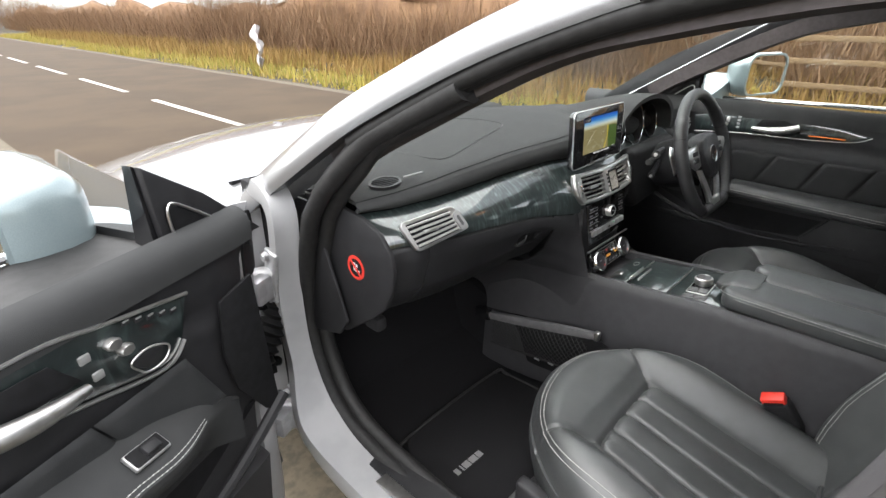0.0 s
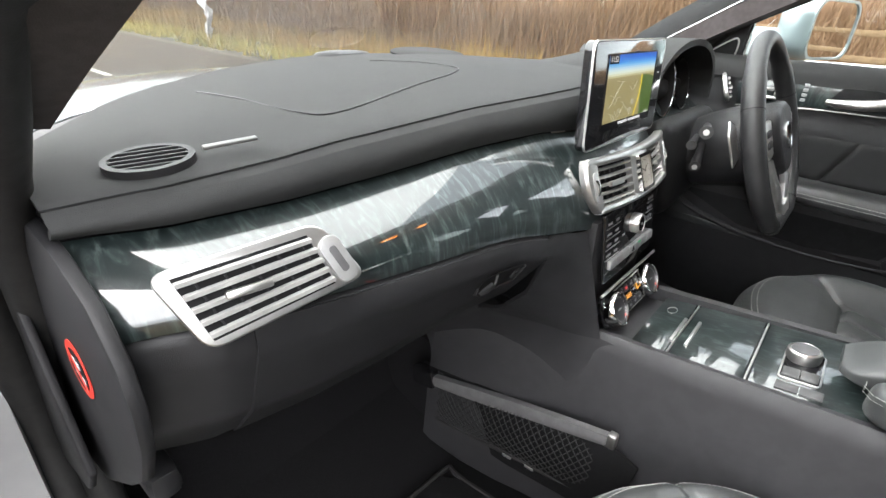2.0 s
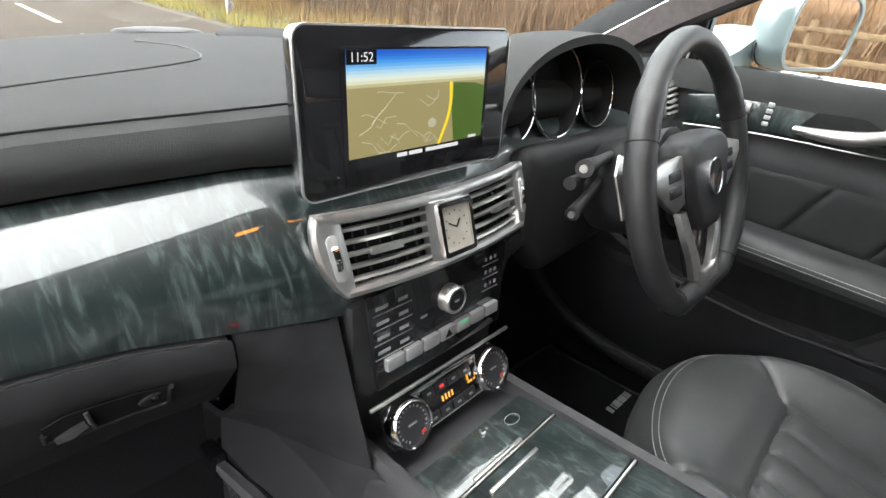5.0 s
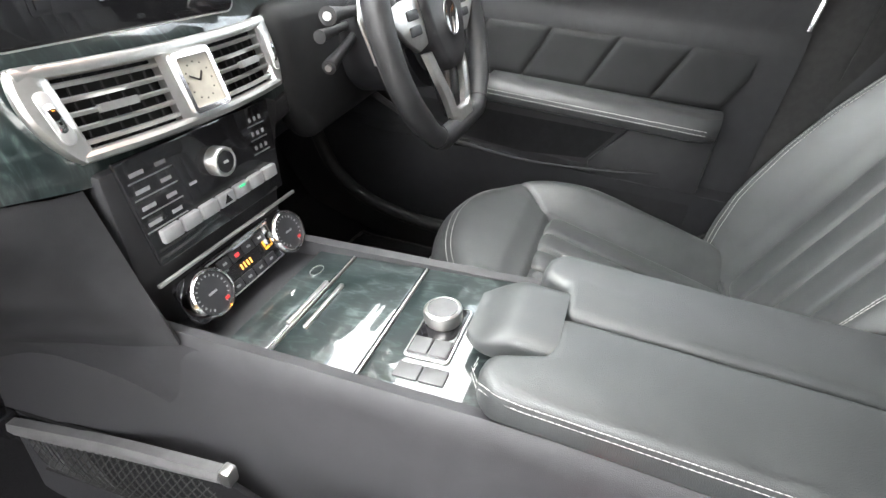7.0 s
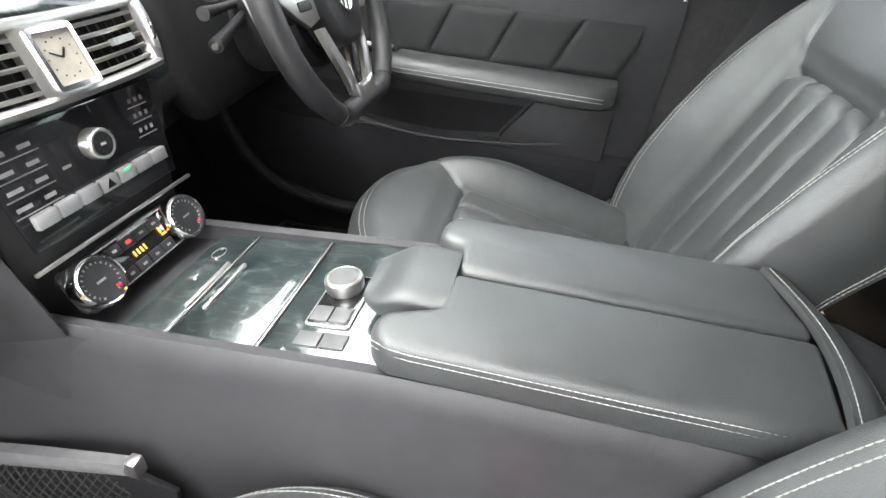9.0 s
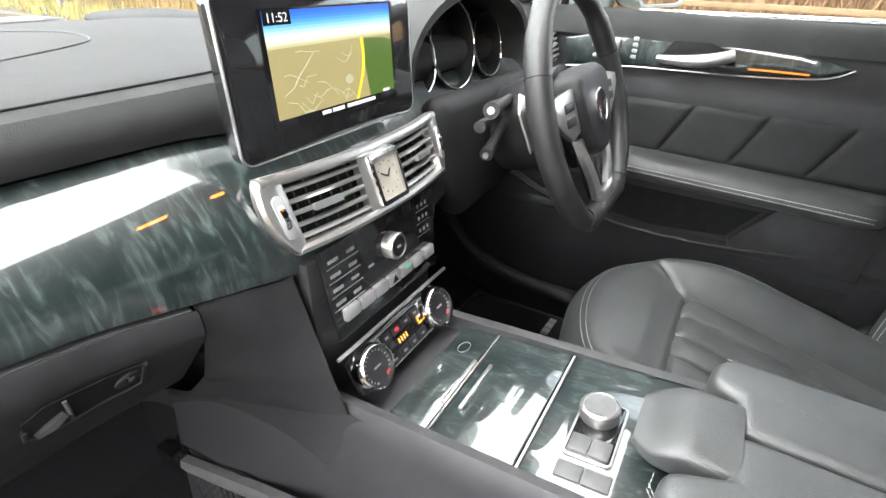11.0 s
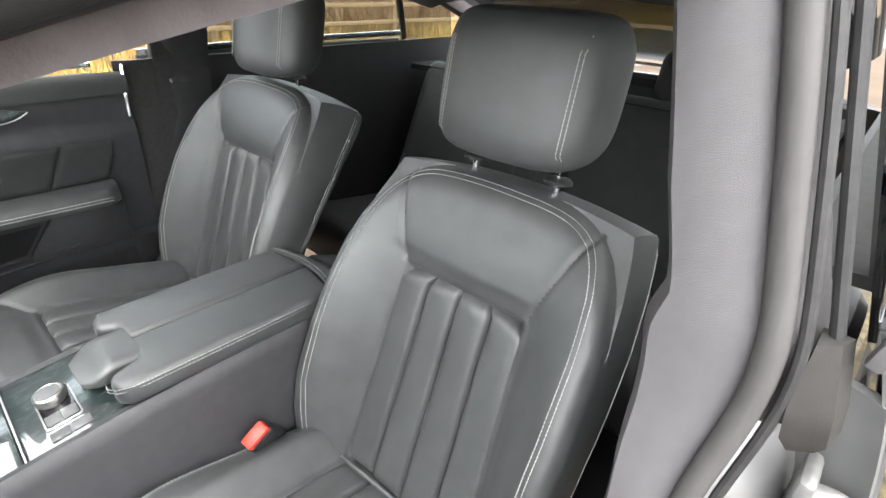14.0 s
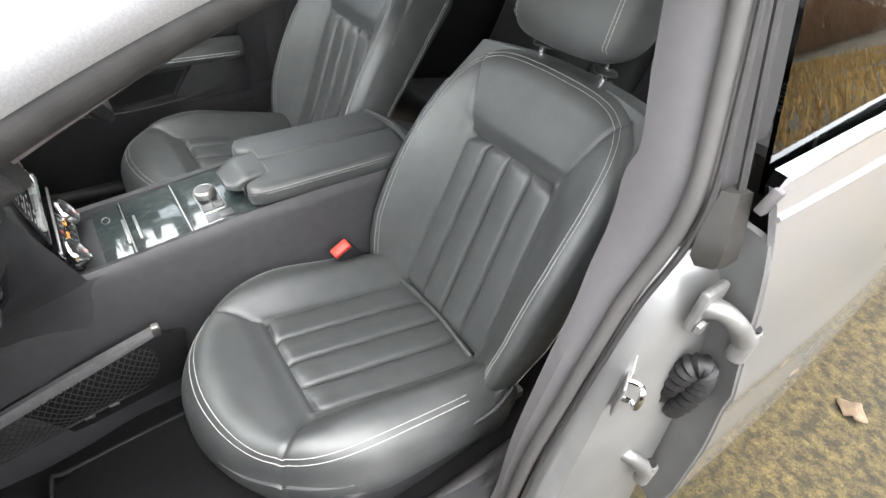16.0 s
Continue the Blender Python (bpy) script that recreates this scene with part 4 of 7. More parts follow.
# ---- doors ----
def text_mesh(body, size, m):
    c = bpy.data.curves.new("text", "FONT")
    c.body, c.size, c.align_x, c.align_y = body, size, "CENTER", "CENTER"
    ob = bpy.data.objects.new("text", c)
    me = bpy.data.meshes.new_from_object(ob)
    bm = bmesh.new()
    bm.from_mesh(me)
    bm.transform(m)
    bpy.data.objects.remove(ob)
    bpy.data.meshes.remove(me)
    return bm


def bars(rows, m, depth=0.0004):
    """Small plain bars (x, y, width, height) on a face."""
    bm = bmesh.new()
    for x, y, w, h in rows:
        bmesh.ops.create_cube(bm, size=1, matrix=m @ Matrix.Translation((x, y, depth / 2)) @ Matrix.Diagonal((w, h, depth, 1)))
    return bm


def door_x(y, z):
    """Half width of the cabin at the inner skin of a closed front door."""
    base = interp(z, ((0.34, 0.715), (0.46, 0.70), (0.60, 0.690), (0.612, 0.712), (0.72, 0.708), (0.80, 0.700), (0.90, 0.695), (0.925, 0.702), (0.96, 0.698), (1.01, 0.702), (1.03, 0.712), (1.038, 0.735)))
    return base + 0.03 * smooth(0.12, 0.3, y)


def front_door(s):
    hinge = (s * 0.86, 0.37, 0.35)
    if s < 0:
        d = thing("front_door", hinge, "open silver front passenger door with black leather lining", "car door", "front doors")
    else:
        d = thing("front_door", hinge, "closed driver's door with black leather lining and armrest", "car door", "front doors")

    def P(y, z, out=0.0):
        return Vector((s * (door_x(y, z) - out), y, z))

    def side(y, z, x):
        """A frame on the lining at (y, z): its x along the car to the back, its y up, its depth into the cabin."""
        if s > 0:
            return Matrix(((0, 0, -1, x), (-1, 0, 0, y), (0, 1, 0, z), (0, 0, 0, 1)))
        return Matrix(((0, 0, 1, -x), (-1, 0, 0, y), (0, 1, 0, z), (0, 0, 0, 1)))

    def flat(outline, depth, x, r=0.003):
        """An outline in (y, z) laid on the lining at half width x."""
        return prism([(-y, z) for y, z in outline], depth, side(0, 0, x), r)

    # lining; the driver's side gets a darker copy, its shade put into the colour
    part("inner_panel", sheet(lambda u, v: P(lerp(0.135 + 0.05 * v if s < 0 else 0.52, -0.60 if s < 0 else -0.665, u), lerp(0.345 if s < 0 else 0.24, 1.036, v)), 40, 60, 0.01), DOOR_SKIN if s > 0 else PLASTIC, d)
    part("belt_pad", sheet(lambda u, v: Vector((s * (0.69 + 0.028 * v - 0.012 * math.sin(math.pi * v) + 0.03 * smooth(0.15, 0.42, lerp(0.20, -0.605, u))), lerp(0.20, -0.605 if s < 0 else -0.67, u), 0.995 + 0.05 * math.sin(v * math.pi / 2))), 30, 10, 0.008), LEATHER_DASH, d)
    part("outer_skin", sheet(lambda u, v: (s * (0.86 + 0.05 * math.sin(math.pi * min(1, v * 0.85 + 0.1)) ** 0.7), lerp(0.37, -0.66 - 0.06 * v, u), lerp(0.28, 1.02 - 0.085 * smooth(0.08, 0.34, lerp(0.37, -0.66, u)), v)), 30, 18, 0.006), PAINT, d)
    part("door_edge", sheet(lambda u, v: (s * lerp(0.742, 0.885, u), lerp(0.165, 0.355, u ** 0.7) + 0.04 * v * (1 - u), lerp(0.33, lerp(0.985, 0.925, u), v)), 8, 14, 0.010), JAMB_LIT, d, "silver painted leading edge of the door")
    part("door_edge", sheet(lambda u, v: (s * lerp(0.72, 0.885, u), -0.625, lerp(0.32, 1.0, v)), 6, 12, 0.012), JAMB_DIM, d)
    part("edge_seal", tube([(s * 0.742, 0.150 + 0.045 * i / 10, lerp(0.36, 0.97, i / 10)) for i in range(11)], 0.009, 8), RUBBER, d)
    part("top_cap", sheet(lambda u, v: (s * lerp(0.72, 0.865, u), lerp(0.335 if s > 0 else 0.20, -0.64, v), 1.025 - 0.098 * smooth(0.06, 0.335, lerp(0.335 if s > 0 else 0.20, -0.64, v))), 2, 30, 0.012), RUBBER, d)
    if s < 0:
        # rubber cap along the slanting front end of the door
        def edge_cap(u, v):
            x = lerp(0.725, 0.885, u)
            y = lerp(lerp(0.165, 0.355, max(0, (x - 0.742) / 0.143) ** 0.7) + 0.046, 0.09, v)
            return (-x, y, 1.036 - 0.098 * smooth(0.06, 0.335, y))
        part("edge_panel", sheet(lambda u, v: (-lerp(0.738, 0.885, u), lerp(0.165, 0.355, u ** 0.7) + 0.04 * lerp(0.80, 1, v) * (1 - u) + 0.014, lerp(lerp(0.905, 0.83, u ** 2), lerp(0.99, 0.932, u), v)), 10, 6, 0.006), BLACK, d, "black rubber panel under the mirror triangle")
        part("edge_cap", sheet(edge_cap, 10, 10, 0.03), BLACK, d, "black rubber cap over the hinge end of the door")
    part("belt_moulding", tube([(s * 0.868, 0.08, 1.03), (s * 0.868, -0.64, 1.045)], 0.007, 8), CHROME, d)
    # the passenger's window is wound down
    if s > 0:
        glass = part("window", sheet(lambda u, v: (s * lerp(0.80, 0.70, v), lerp(0.22 - 0.34 * v, -0.66, u), lerp(1.0, (1.0 + lerp(0.10 + 0.23 * v, 0.335, u)), v)), 14, 8, 0.004), GLASS, d)
        glass.visible_shadow = False
    # sail panel with its small loudspeaker
    sail = [(0.26, 0.985), (0.09, 1.0), (0.078, 1.04), (0.072, 1.135), (0.16, 1.075)]
    part("sail_panel", flat(sail, 0.014, 0.738, 0.004), PLASTIC, d)
    part("sail_cover", loft([[(s * x, y, z) for x, y, z in ring] for ring in (
        ((0.730, 0.07, 1.02), (0.738, 0.07, 1.135), (0.752, 0.07, 1.135), (0.765, 0.07, 1.03)),
        ((0.730, 0.16, 1.00), (0.740, 0.16, 1.078), (0.768, 0.165, 1.072), (0.80, 0.165, 1.01)),
        ((0.738, 0.24, 0.96), (0.745, 0.245, 0.998), (0.79, 0.255, 0.99), (0.835, 0.26, 0.965)))]), GLOSS, d, "gloss black outer cover of the mirror triangle")
    spk = [(0.154, 1.012), (0.102, 1.020), (0.090, 1.045), (0.090, 1.078), (0.11, 1.075), (0.178, 1.022)]
    part("tweeter", flat(spk, 0.006, 0.724, 0.003), SHADE, d, "small triangular tweeter with a silver rim")
    loop = spline([Vector((s * 0.717, y, z)) for y, z in spk], 5, closed=True)
    part("tweeter_rim", tube(loop, 0.002, 6, closed=True), SILVER, d)
    # veneer band with the release handle
    top = [(0.064, 0.972), (-0.046, 0.991), (-0.124, 1.005), (-0.30, 1.0), (-0.445, 0.978)] if s < 0 else [(0.06, 0.985), (-0.05, 1.005), (-0.20, 1.008), (-0.34, 0.998), (-0.445, 0.978)]
    low = [(-0.40, 0.955), (-0.26, 0.945), (-0.147, 0.934), (-0.087, 0.920), (0.010, 0.897), (0.045, 0.918)] if s < 0 else [(-0.40, 0.962), (-0.26, 0.952), (-0.10, 0.948), (0.0, 0.94), (0.05, 0.935)]
    pts = [(p.x, p.y) for p in spline([(y, z, 0) for y, z in top], 6)] + [(p.x, p.y) for p in spline([(y, z, 0) for y, z in low], 6)]
    part("veneer_panel", flat(pts, 0.01, 0.7, 0.003), WOOD, d, "dark ash veneer panel")
    part("silver_strip", tube(spline([(s * 0.689, y, z - 0.004) for y, z in reversed(low)] + [(s * 0.69, -0.447, 0.977)], 5), 0.0028 if s < 0 else 0.0013, 6), SILVER, d)
    if s < 0:
        part("silver_strip", tube(spline([(-0.6885, y, z + 0.002) for y, z in top], 5), 0.0026, 6), SILVER, d)
    dy, dz = (0.045, -0.014) if s < 0 else (0, 0)
    # flat dark plate paints the shade of the hand recess
    bowl = part("handle_bowl_shade", flat([(y + dy, z + dz) for y, z in ((-0.13, 0.962), (-0.155, 0.998), (-0.22, 1.0), (-0.262, 0.985), (-0.268, 0.965))], 0.003, 0.6885, 0.001), SHADE, d)
    grip = [Vector((s * (0.678 - 0.012 * math.sin(math.pi * i / 12)), lerp(-0.132, -0.262, i / 12) + dy, 0.966 + dz * 1.8 + (0.018 if s > 0 else 0.022) * (i / 12) ** (3 if s > 0 else 1))) for i in range(13)]
    part("release_handle", tube(grip, [0.006 + 0.005 * (i / 12) + 0.003 * math.sin(math.pi * i / 12) for i in range(13)], 10), SILVER, d, "satin silver door release handle")
    if s < 0:
        for yy, zz in ((-0.045, 0.968), (-0.033, 0.953)):
            part("headrest_switch", lathe([(0, 0), (0.008, 0), (0.009, 0.006), (0.007, 0.010), (0, 0.011)], 20, side(yy, zz, 0.69) @ Matrix.Diagonal((1.1, 0.8, 1, 1))), SILVER, d, "silver seat adjustment switch")
        loop = spline([(-0.687, y, z) for y, z in ((-0.036, 0.936), (-0.012, 0.942), (0.014, 0.930), (0.006, 0.914), (-0.018, 0.912), (-0.030, 0.922))], 4, closed=True)
        sw2 = part("seat_switch", flat([(-0.033, 0.934), (-0.012, 0.939), (0.011, 0.929), (0.004, 0.916), (-0.017, 0.915), (-0.028, 0.923)], 0.008, 0.69, 0.002), PLASTIC, d, "seat-shaped adjustment switch with silver rim")
        part("switch_rim", tube([p + Vector((0.008, 0, 0)) for p in loop], 0.0013, 8, closed=True), SILVER, sw2)
        for k in range(5):
            part("memory_button", rbox((0.011, 0.006, 0.004), side(-0.022 + 0.0155 * k, 0.981 - 0.0048 * k, 0.69), 0.001), PLASTIC, d)
            part("memory_button", rbox((0.008, 0.002, 0.0046), side(-0.022 + 0.0155 * k, 0.983 - 0.0048 * k, 0.69), 0.0005), BTN, d)
        for yy, zz in ((-0.075, 0.967), (-0.067, 0.940)):
            part("lock_button", rbox((0.013, 0.011, 0.005), side(yy, zz, 0.69), 0.002), BTN, d)
    else:
        # glowing tube stands in for an amber reflection in the lacquer
        part("veneer_reflection", tube(spline([(0.6885, y, z) for y, z in ((-0.29, 0.962), (-0.335, 0.963), (-0.385, 0.963))], 4), 0.0016, 6), AMBER, d, "thin glowing amber line that stands in for a reflection on the veneer")
        for k, (yy, zz, w, h) in enumerate(((-0.012, 0.978, 0.022, 0.008), (-0.04, 0.968, 0.03, 0.009), (-0.052, 0.983, 0.010, 0.020), (-0.02, 0.958, 0.03, 0.008))):
            part("seat_switch", rbox((w, h, 0.014), side(yy, zz, 0.689), 0.003), SILVER if k != 0 else BTN, d, "silver seat-shaped adjustment switch")
        for k in range(4):
            part("memory_button", rbox((0.010, 0.007, 0.004), side(-0.085, 0.995 - 0.011 * k, 0.69), 0.001), BTN, d)
    # padded insert with slanting seams
    for a in range(5):
        y0, y1 = 0.09 - 0.132 * a, 0.09 - 0.132 * (a + 1) + 0.003
        y1 = max(y1, -0.59)
        def quilt(u, v, y0=y0, y1=y1):
            y = lerp(y0, y1, u) - 0.05 * v
            z = lerp(0.782, 0.886, v)
            return Vector((s * (0.6905 - 0.0045 * (1 - abs(2 * u - 1) ** 14) * (1 - abs(2 * v - 1) ** 14)), max(y, -0.596), z))
        # driver's side takes the shade-darkened leather, passenger's side the plain one
        part("quilted_panel", sheet(quilt, 22, 16), QUILT_SHADED if s > 0 else DOOR_LEATHER, d, "padded leather field of the door lining")
    if s < 0:
        # the armrest sweeps down towards the hinge
        def ledge(u, v):
            y = lerp(0.12, -0.58, u)
            wall = interp(y, ((-0.58, 0.80), (-0.30, 0.845), (-0.17, 0.865), (-0.03, 0.842), (0.05, 0.805), (0.13, 0.745)))
            lip = interp(y, ((-0.58, 0.78), (-0.30, 0.80), (-0.10, 0.815), (0.02, 0.80), (0.13, 0.735)))
            out = 0.072 * smooth(0.13, -0.06, y)
            if v < 0.5:
                q = v / 0.5
                return Vector((-(0.702 - out * (q ** 0.8)), y, lerp(wall, lip, q) + 0.006 * math.sin(math.pi * q)))
            q = (v - 0.5) / 0.5
            return Vector((-(0.702 - out * (1 - q * q)), y, lip - 0.075 * q))
        arm = part("armrest", sheet(ledge, 40, 24, 0.006), LEATHER_DASH, d, "padded leather armrest sweeping down to the hinge")
        for q in (0.44, 0.48):
            stitches([ledge(u, q) + Vector((0.0006, 0, 0.0008)) for u in [lerp(0.14, 0.98, i / 40) for i in range(41)]], None, arm)
        at = ledge(0.265, 0.27)
        frame_m = Matrix.Translation(at + Vector((0.003, 0, 0.003))) @ Matrix.Rotation(radians(28), 4, "Y") @ Matrix.Rotation(radians(-8), 4, "X")
        sw = part("window_switch_block", rbox((0.026, 0.050, 0.007), frame_m, 0.003), BTN, d, "window switch in a silver surround")
        part("switch_well", rbox((0.022, 0.045, 0.004), frame_m @ Matrix.Translation((0, 0, 0.0035)), 0.002), SHADE, sw)
        part("window_switch", rbox((0.015, 0.022, 0.010), frame_m @ Matrix.Translation((0, 0.004, 0.006)), 0.004), PLASTIC, sw)
    else:
        # armrest
        rings = []
        for i in range(25):
            t = i / 24
            y = lerp(0.02, -0.575, t)
            depth = 0.085 * smooth(0.0, 0.25, t) * (1 - smooth(0.93, 1.0, t) * 0.5) + 0.01
            mid = 0.766 - 0.012 * t
            rings.append([Vector((s * (0.706 - depth * c), y, mid + h)) for c, h in ((0, 0.022), (0.5, 0.026), (0.85, 0.020), (0.98, 0.006), (1.0, -0.006), (0.93, -0.020), (0.6, -0.032), (0, -0.036))])
        arm = part("armrest", loft(rings), DOOR_LEATHER, d, "padded leather armrest")
        for h in (0.004, -0.004):
            stitches([Vector((s * (0.706 - (0.085 * smooth(0.0, 0.25, t) + 0.0105)), lerp(0.02, -0.575, t), 0.766 - 0.012 * t + h)) for t in [i / 24 for i in range(4, 24)]], None, arm)
        sw = part("window_switch_block", rbox((0.085 if s > 0 else 0.05, 0.012, 0.035), side(-0.075 if s > 0 else -0.03, 0.787, 0.668), 0.004), GLOSS, d)
        for k in range(3 if s > 0 else 1):
            part("window_switch", rbox((0.014, 0.007, 0.020), side((-0.05 if s > 0 else -0.03) - 0.024 * k, 0.794, 0.662), 0.003), BTN, sw)
    # pocket
    part("pocket_rim", tube([Vector((s * 0.683, p.x, p.y)) for p in spline([(0.20, 0.70, 0), (0.08, 0.645, 0), (-0.04, 0.615, 0), (-0.20, 0.602, 0), (-0.36, 0.612, 0), (-0.50, 0.632, 0)], 6)], [0.011 - 0.008 * (i / 30) for i in range(31)], 8), PLASTIC, d)
    part("pocket_back", flat([(-0.35, 0.625), (-0.43, 0.728), (-0.585, 0.728), (-0.585, 0.52), (-0.4, 0.5)], 0.014, 0.706, 0.004), PLASTIC, d)
    # dark sheet stands in for the shade inside the pocket
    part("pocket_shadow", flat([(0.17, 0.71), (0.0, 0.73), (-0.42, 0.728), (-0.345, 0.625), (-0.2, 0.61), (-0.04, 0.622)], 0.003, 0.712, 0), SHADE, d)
    yb = -0.607 if s < 0 else -0.672
    strip = part("edge_strip", tube([(s * 0.708, yb, 1.062), (s * 0.695, yb + 0.012, 0.995), (s * 0.69, yb + 0.017, 0.935)], 0.005, 8), CHROME, d, "bright metal edge strip")
    if s < 0:
        part("end_panel", flat([(y - 0.036, z) for y, z in ((0.212, 0.948), (0.144, 0.934), (0.134, 0.851), (0.146, 0.779), (0.195, 0.699), (0.228, 0.667))], 0.006, 0.690, 0.002), SHADE, d, "matt black end panel of the door lining")
        for z in (0.80, 0.45):
            part("hinge_leaf", rbox((0.03, 0.045, 0.055), Matrix.Translation((-0.83, 0.345, z)), 0.006), BRIGHT_STEEL, d, "bare metal hinge leaf")
        d.rotation_euler.z = radians(-67)
    # wing mirror
    m = thing("wing_mirror", (s * 0.93, 0.08, 1.02), "silver wing mirror with a housing that hides its stem", "wing mirror", "wing mirrors")
    shape = [(p[0], p[1]) for p in round_rect(0.235, 0.150, 0.045, 7)]
    prof = ((-0.0, 0.965), (0.012, 1.0), (0.03, 1.0), (0.06, 0.95), (0.085, 0.82), (0.10, 0.6), (0.106, 0.3))
    M = Matrix.Translation((s * 0.965, -0.070 if s > 0 else 0.02, 1.112)) @ Matrix.Rotation(radians(-20), 4, "Z")
    rings = [[M @ Vector((x * k - s * 0.01 * (1 - k), dep, z * k)) for x, z in shape] for dep, k in prof]
    shell = part("mirror_shell", loft(rings), MIRROR_SHELL, m, "silver painted mirror shell")
    part("mirror_bezel", ring_plate([(x * 0.965, z * 0.965) for x, z in shape], [(x * 0.9, z * 0.88) for x, z in shape], 0.006, M @ Matrix.Rotation(radians(90), 4, "X")), MIRROR_SHELL, m)
    part("mirror_glass", prism([(x * 0.9, z * 0.88) for x, z in shape], 0.003, M @ Matrix.Rotation(radians(90), 4, "X"), 0), MIRROR, m, "mirror glass")
    part("mirror_foot", loft([[(s * x, y, z) for x, y, z in ring] for ring in (((0.79, 0.20, 1.0), (0.79, 0.05, 1.0), (0.79, 0.05, 1.045), (0.79, 0.20, 1.045)), ((0.84, 0.18, 1.01), (0.84, 0.035, 1.01), (0.84, 0.035, 1.065), (0.84, 0.18, 1.065)), ((0.89, 0.15, 1.02), (0.89, 0.02, 1.02), (0.89, 0.02, 1.095), (0.89, 0.15, 1.095)), ((0.95, 0.10, 1.042), (0.95, 0.03, 1.042), (0.95, 0.03, 1.11), (0.95, 0.10, 1.11)))]), MIRROR_SHELL, m)
    part("shell_joint", tube([M @ Vector((x * 1.003, 0.05, z * 0.97)) for x, z in shape if z < 0], 0.0015, 5), RUBBER, m)
    if s < 0:
        turn = Matrix.Translation((-0.86, 0.37, -0.06)) @ Matrix.Rotation(radians(-67), 4, "Z") @ Matrix.Translation((0.86, -0.37, 0))
        m.matrix_world = turn @ Matrix.Translation((s * 0.93, 0.08, 1.02))
    return d


front_door(1)
front_door(-1)


def rear_door(s):
    d = thing("rear_door", (s * 0.83, -0.78, 0.35), "closed silver rear door with tinted window" if s < 0 else "closed rear door with dark lining", "car door", "rear doors")
    def wide(z):
        return interp(z, ((0.28, 0.885), (0.38, 0.90), (0.55, 0.893), (0.66, 0.880), (0.69, 0.882), (0.76, 0.866), (0.88, 0.845), (0.95, 0.829), (1.0, 0.812), (1.04, 0.796)))
    def skin(u, v):
        z = lerp(0.30, 1.036, v)
        y = lerp(interp(z, ((0.3, -0.80), (0.6, -0.785), (0.76, -0.765), (0.95, -0.725), (1.04, -0.705))), -1.80 + 0.10 * v, u)
        return (s * (wide(z) + 0.01 * math.sin(math.pi * min(1, u * 1.3)) - 0.04 * max(0, u - 0.6) ** 2), y, z)
    part("outer_skin", sheet(skin, 24, 40, 0.008), PAINT, d)
    part("inner_flange", sheet(lambda u, v: tuple(Vector(skin(0, v * 0.9)) + Vector((-s * 0.075 * (1 - u), -0.022 * (1 - u) ** 0.5 - 0.004, 0))), 6, 20, 0.008), JAMB_DIM, d)
    part("lining", sheet(lambda u, v: (s * (0.73 - 0.02 * math.sin(math.pi * v)), lerp(-0.80, -2.05, u), lerp(0.35, 1.03, v)), 10, 8, 0.01), DOOR_SKIN, d)
    part("top_cap", sheet(lambda u, v: (s * lerp(0.72, 0.794, u), lerp(-0.80, -1.72, v), 1.024), 2, 10, 0.012), RUBBER, d)
    part("belt_moulding", sweep([(s * 0.799, -0.70, 1.040), (s * 0.803, -1.0, 1.046), (s * 0.805, -1.4, 1.05), (s * 0.80, -1.72, 1.05)], [(-0.008, -0.009), (-0.008, 0.009), (0.004, 0.009), (0.006, -0.008)], (s, 0, 0)), CHROME, d, "bright metal belt moulding")
    part("crease_line", tube([Vector(skin(u, 0.945)) + Vector((s * 0.001, 0, 0)) for u in [i / 20 for i in range(21)]], 0.0035, 6), PAINT, d)
    part("moulding_end", rbox((0.012, 0.012, 0.034), Matrix.Translation((s * 0.802, -0.702, 1.016)) @ Matrix.Rotation(radians(s * 12), 4, "Y"), 0.003), GREY_TRIM, d)
    g = part("window", sheet(lambda u, v: (s * (lerp(0.782, 0.69, v) + (0.012 if s < 0 else 0)), lerp(-0.700 if s < 0 else -0.793, -2.02 + 0.12 * v, u), lerp(1.02, lerp(1.335, 1.20, u * u), v)), 12, 8, 0.005), PRIVACY if s < 0 else TINT, d, "tinted side window")
    part("quarter_bar", sweep([(s * 0.776, -1.72, 1.03), (s * 0.70, -1.60, 1.30)], [(-0.012, -0.005), (-0.012, 0.006), (0.012, 0.006), (0.012, -0.005)], (0, 1, 0)), RUBBER, d)
    g.visible_shadow = False
    if s > 0:
      part("pillar_gloss", sheet(lambda u, v: (s * lerp(0.784, 0.688, v), lerp(-0.738, -0.783, u), lerp(0.99, 1.33, v)), 3, 8, 0.006), GLOSS, d, "gloss black pillar cover")
    part("window_divider", sweep([(s * 0.784, -0.806, 1.02), (s * 0.690, -0.806, 1.33)], [(-0.005, -0.004), (-0.005, 0.005), (0.005, 0.005), (0.005, -0.004)], (0, 1, 0)), RUBBER, d)
    part("window_channel", tube([(s * 0.779, -0.698 if s < 0 else -0.734, 0.995), (s * 0.684, -0.698 if s < 0 else -0.734, 1.33)], 0.005, 8), RUBBER, d)
    return d


for s in (1, -1):
    rear = rear_door(s)
    rear.location = PILLAR[s] @ rear.location

# ---- console details ----
tilt = Matrix.Rotation(math.atan(-0.13), 4, "X")
cmx = Matrix.Translation((-0.013, -0.257, trim_z(-0.257) + 0.004)) @ tilt
part("controller_plate", prism(round_rect(0.088, 0.050, 0.006), 0.003, cmx, 0.001), SILVER, console, "satin silver controller surround")
part("controller_bed", prism(round_rect(0.083, 0.045, 0.004), 0.002, cmx @ Matrix.Translation((0, 0, 0.0018)), 0.0005), GLOSS, console)
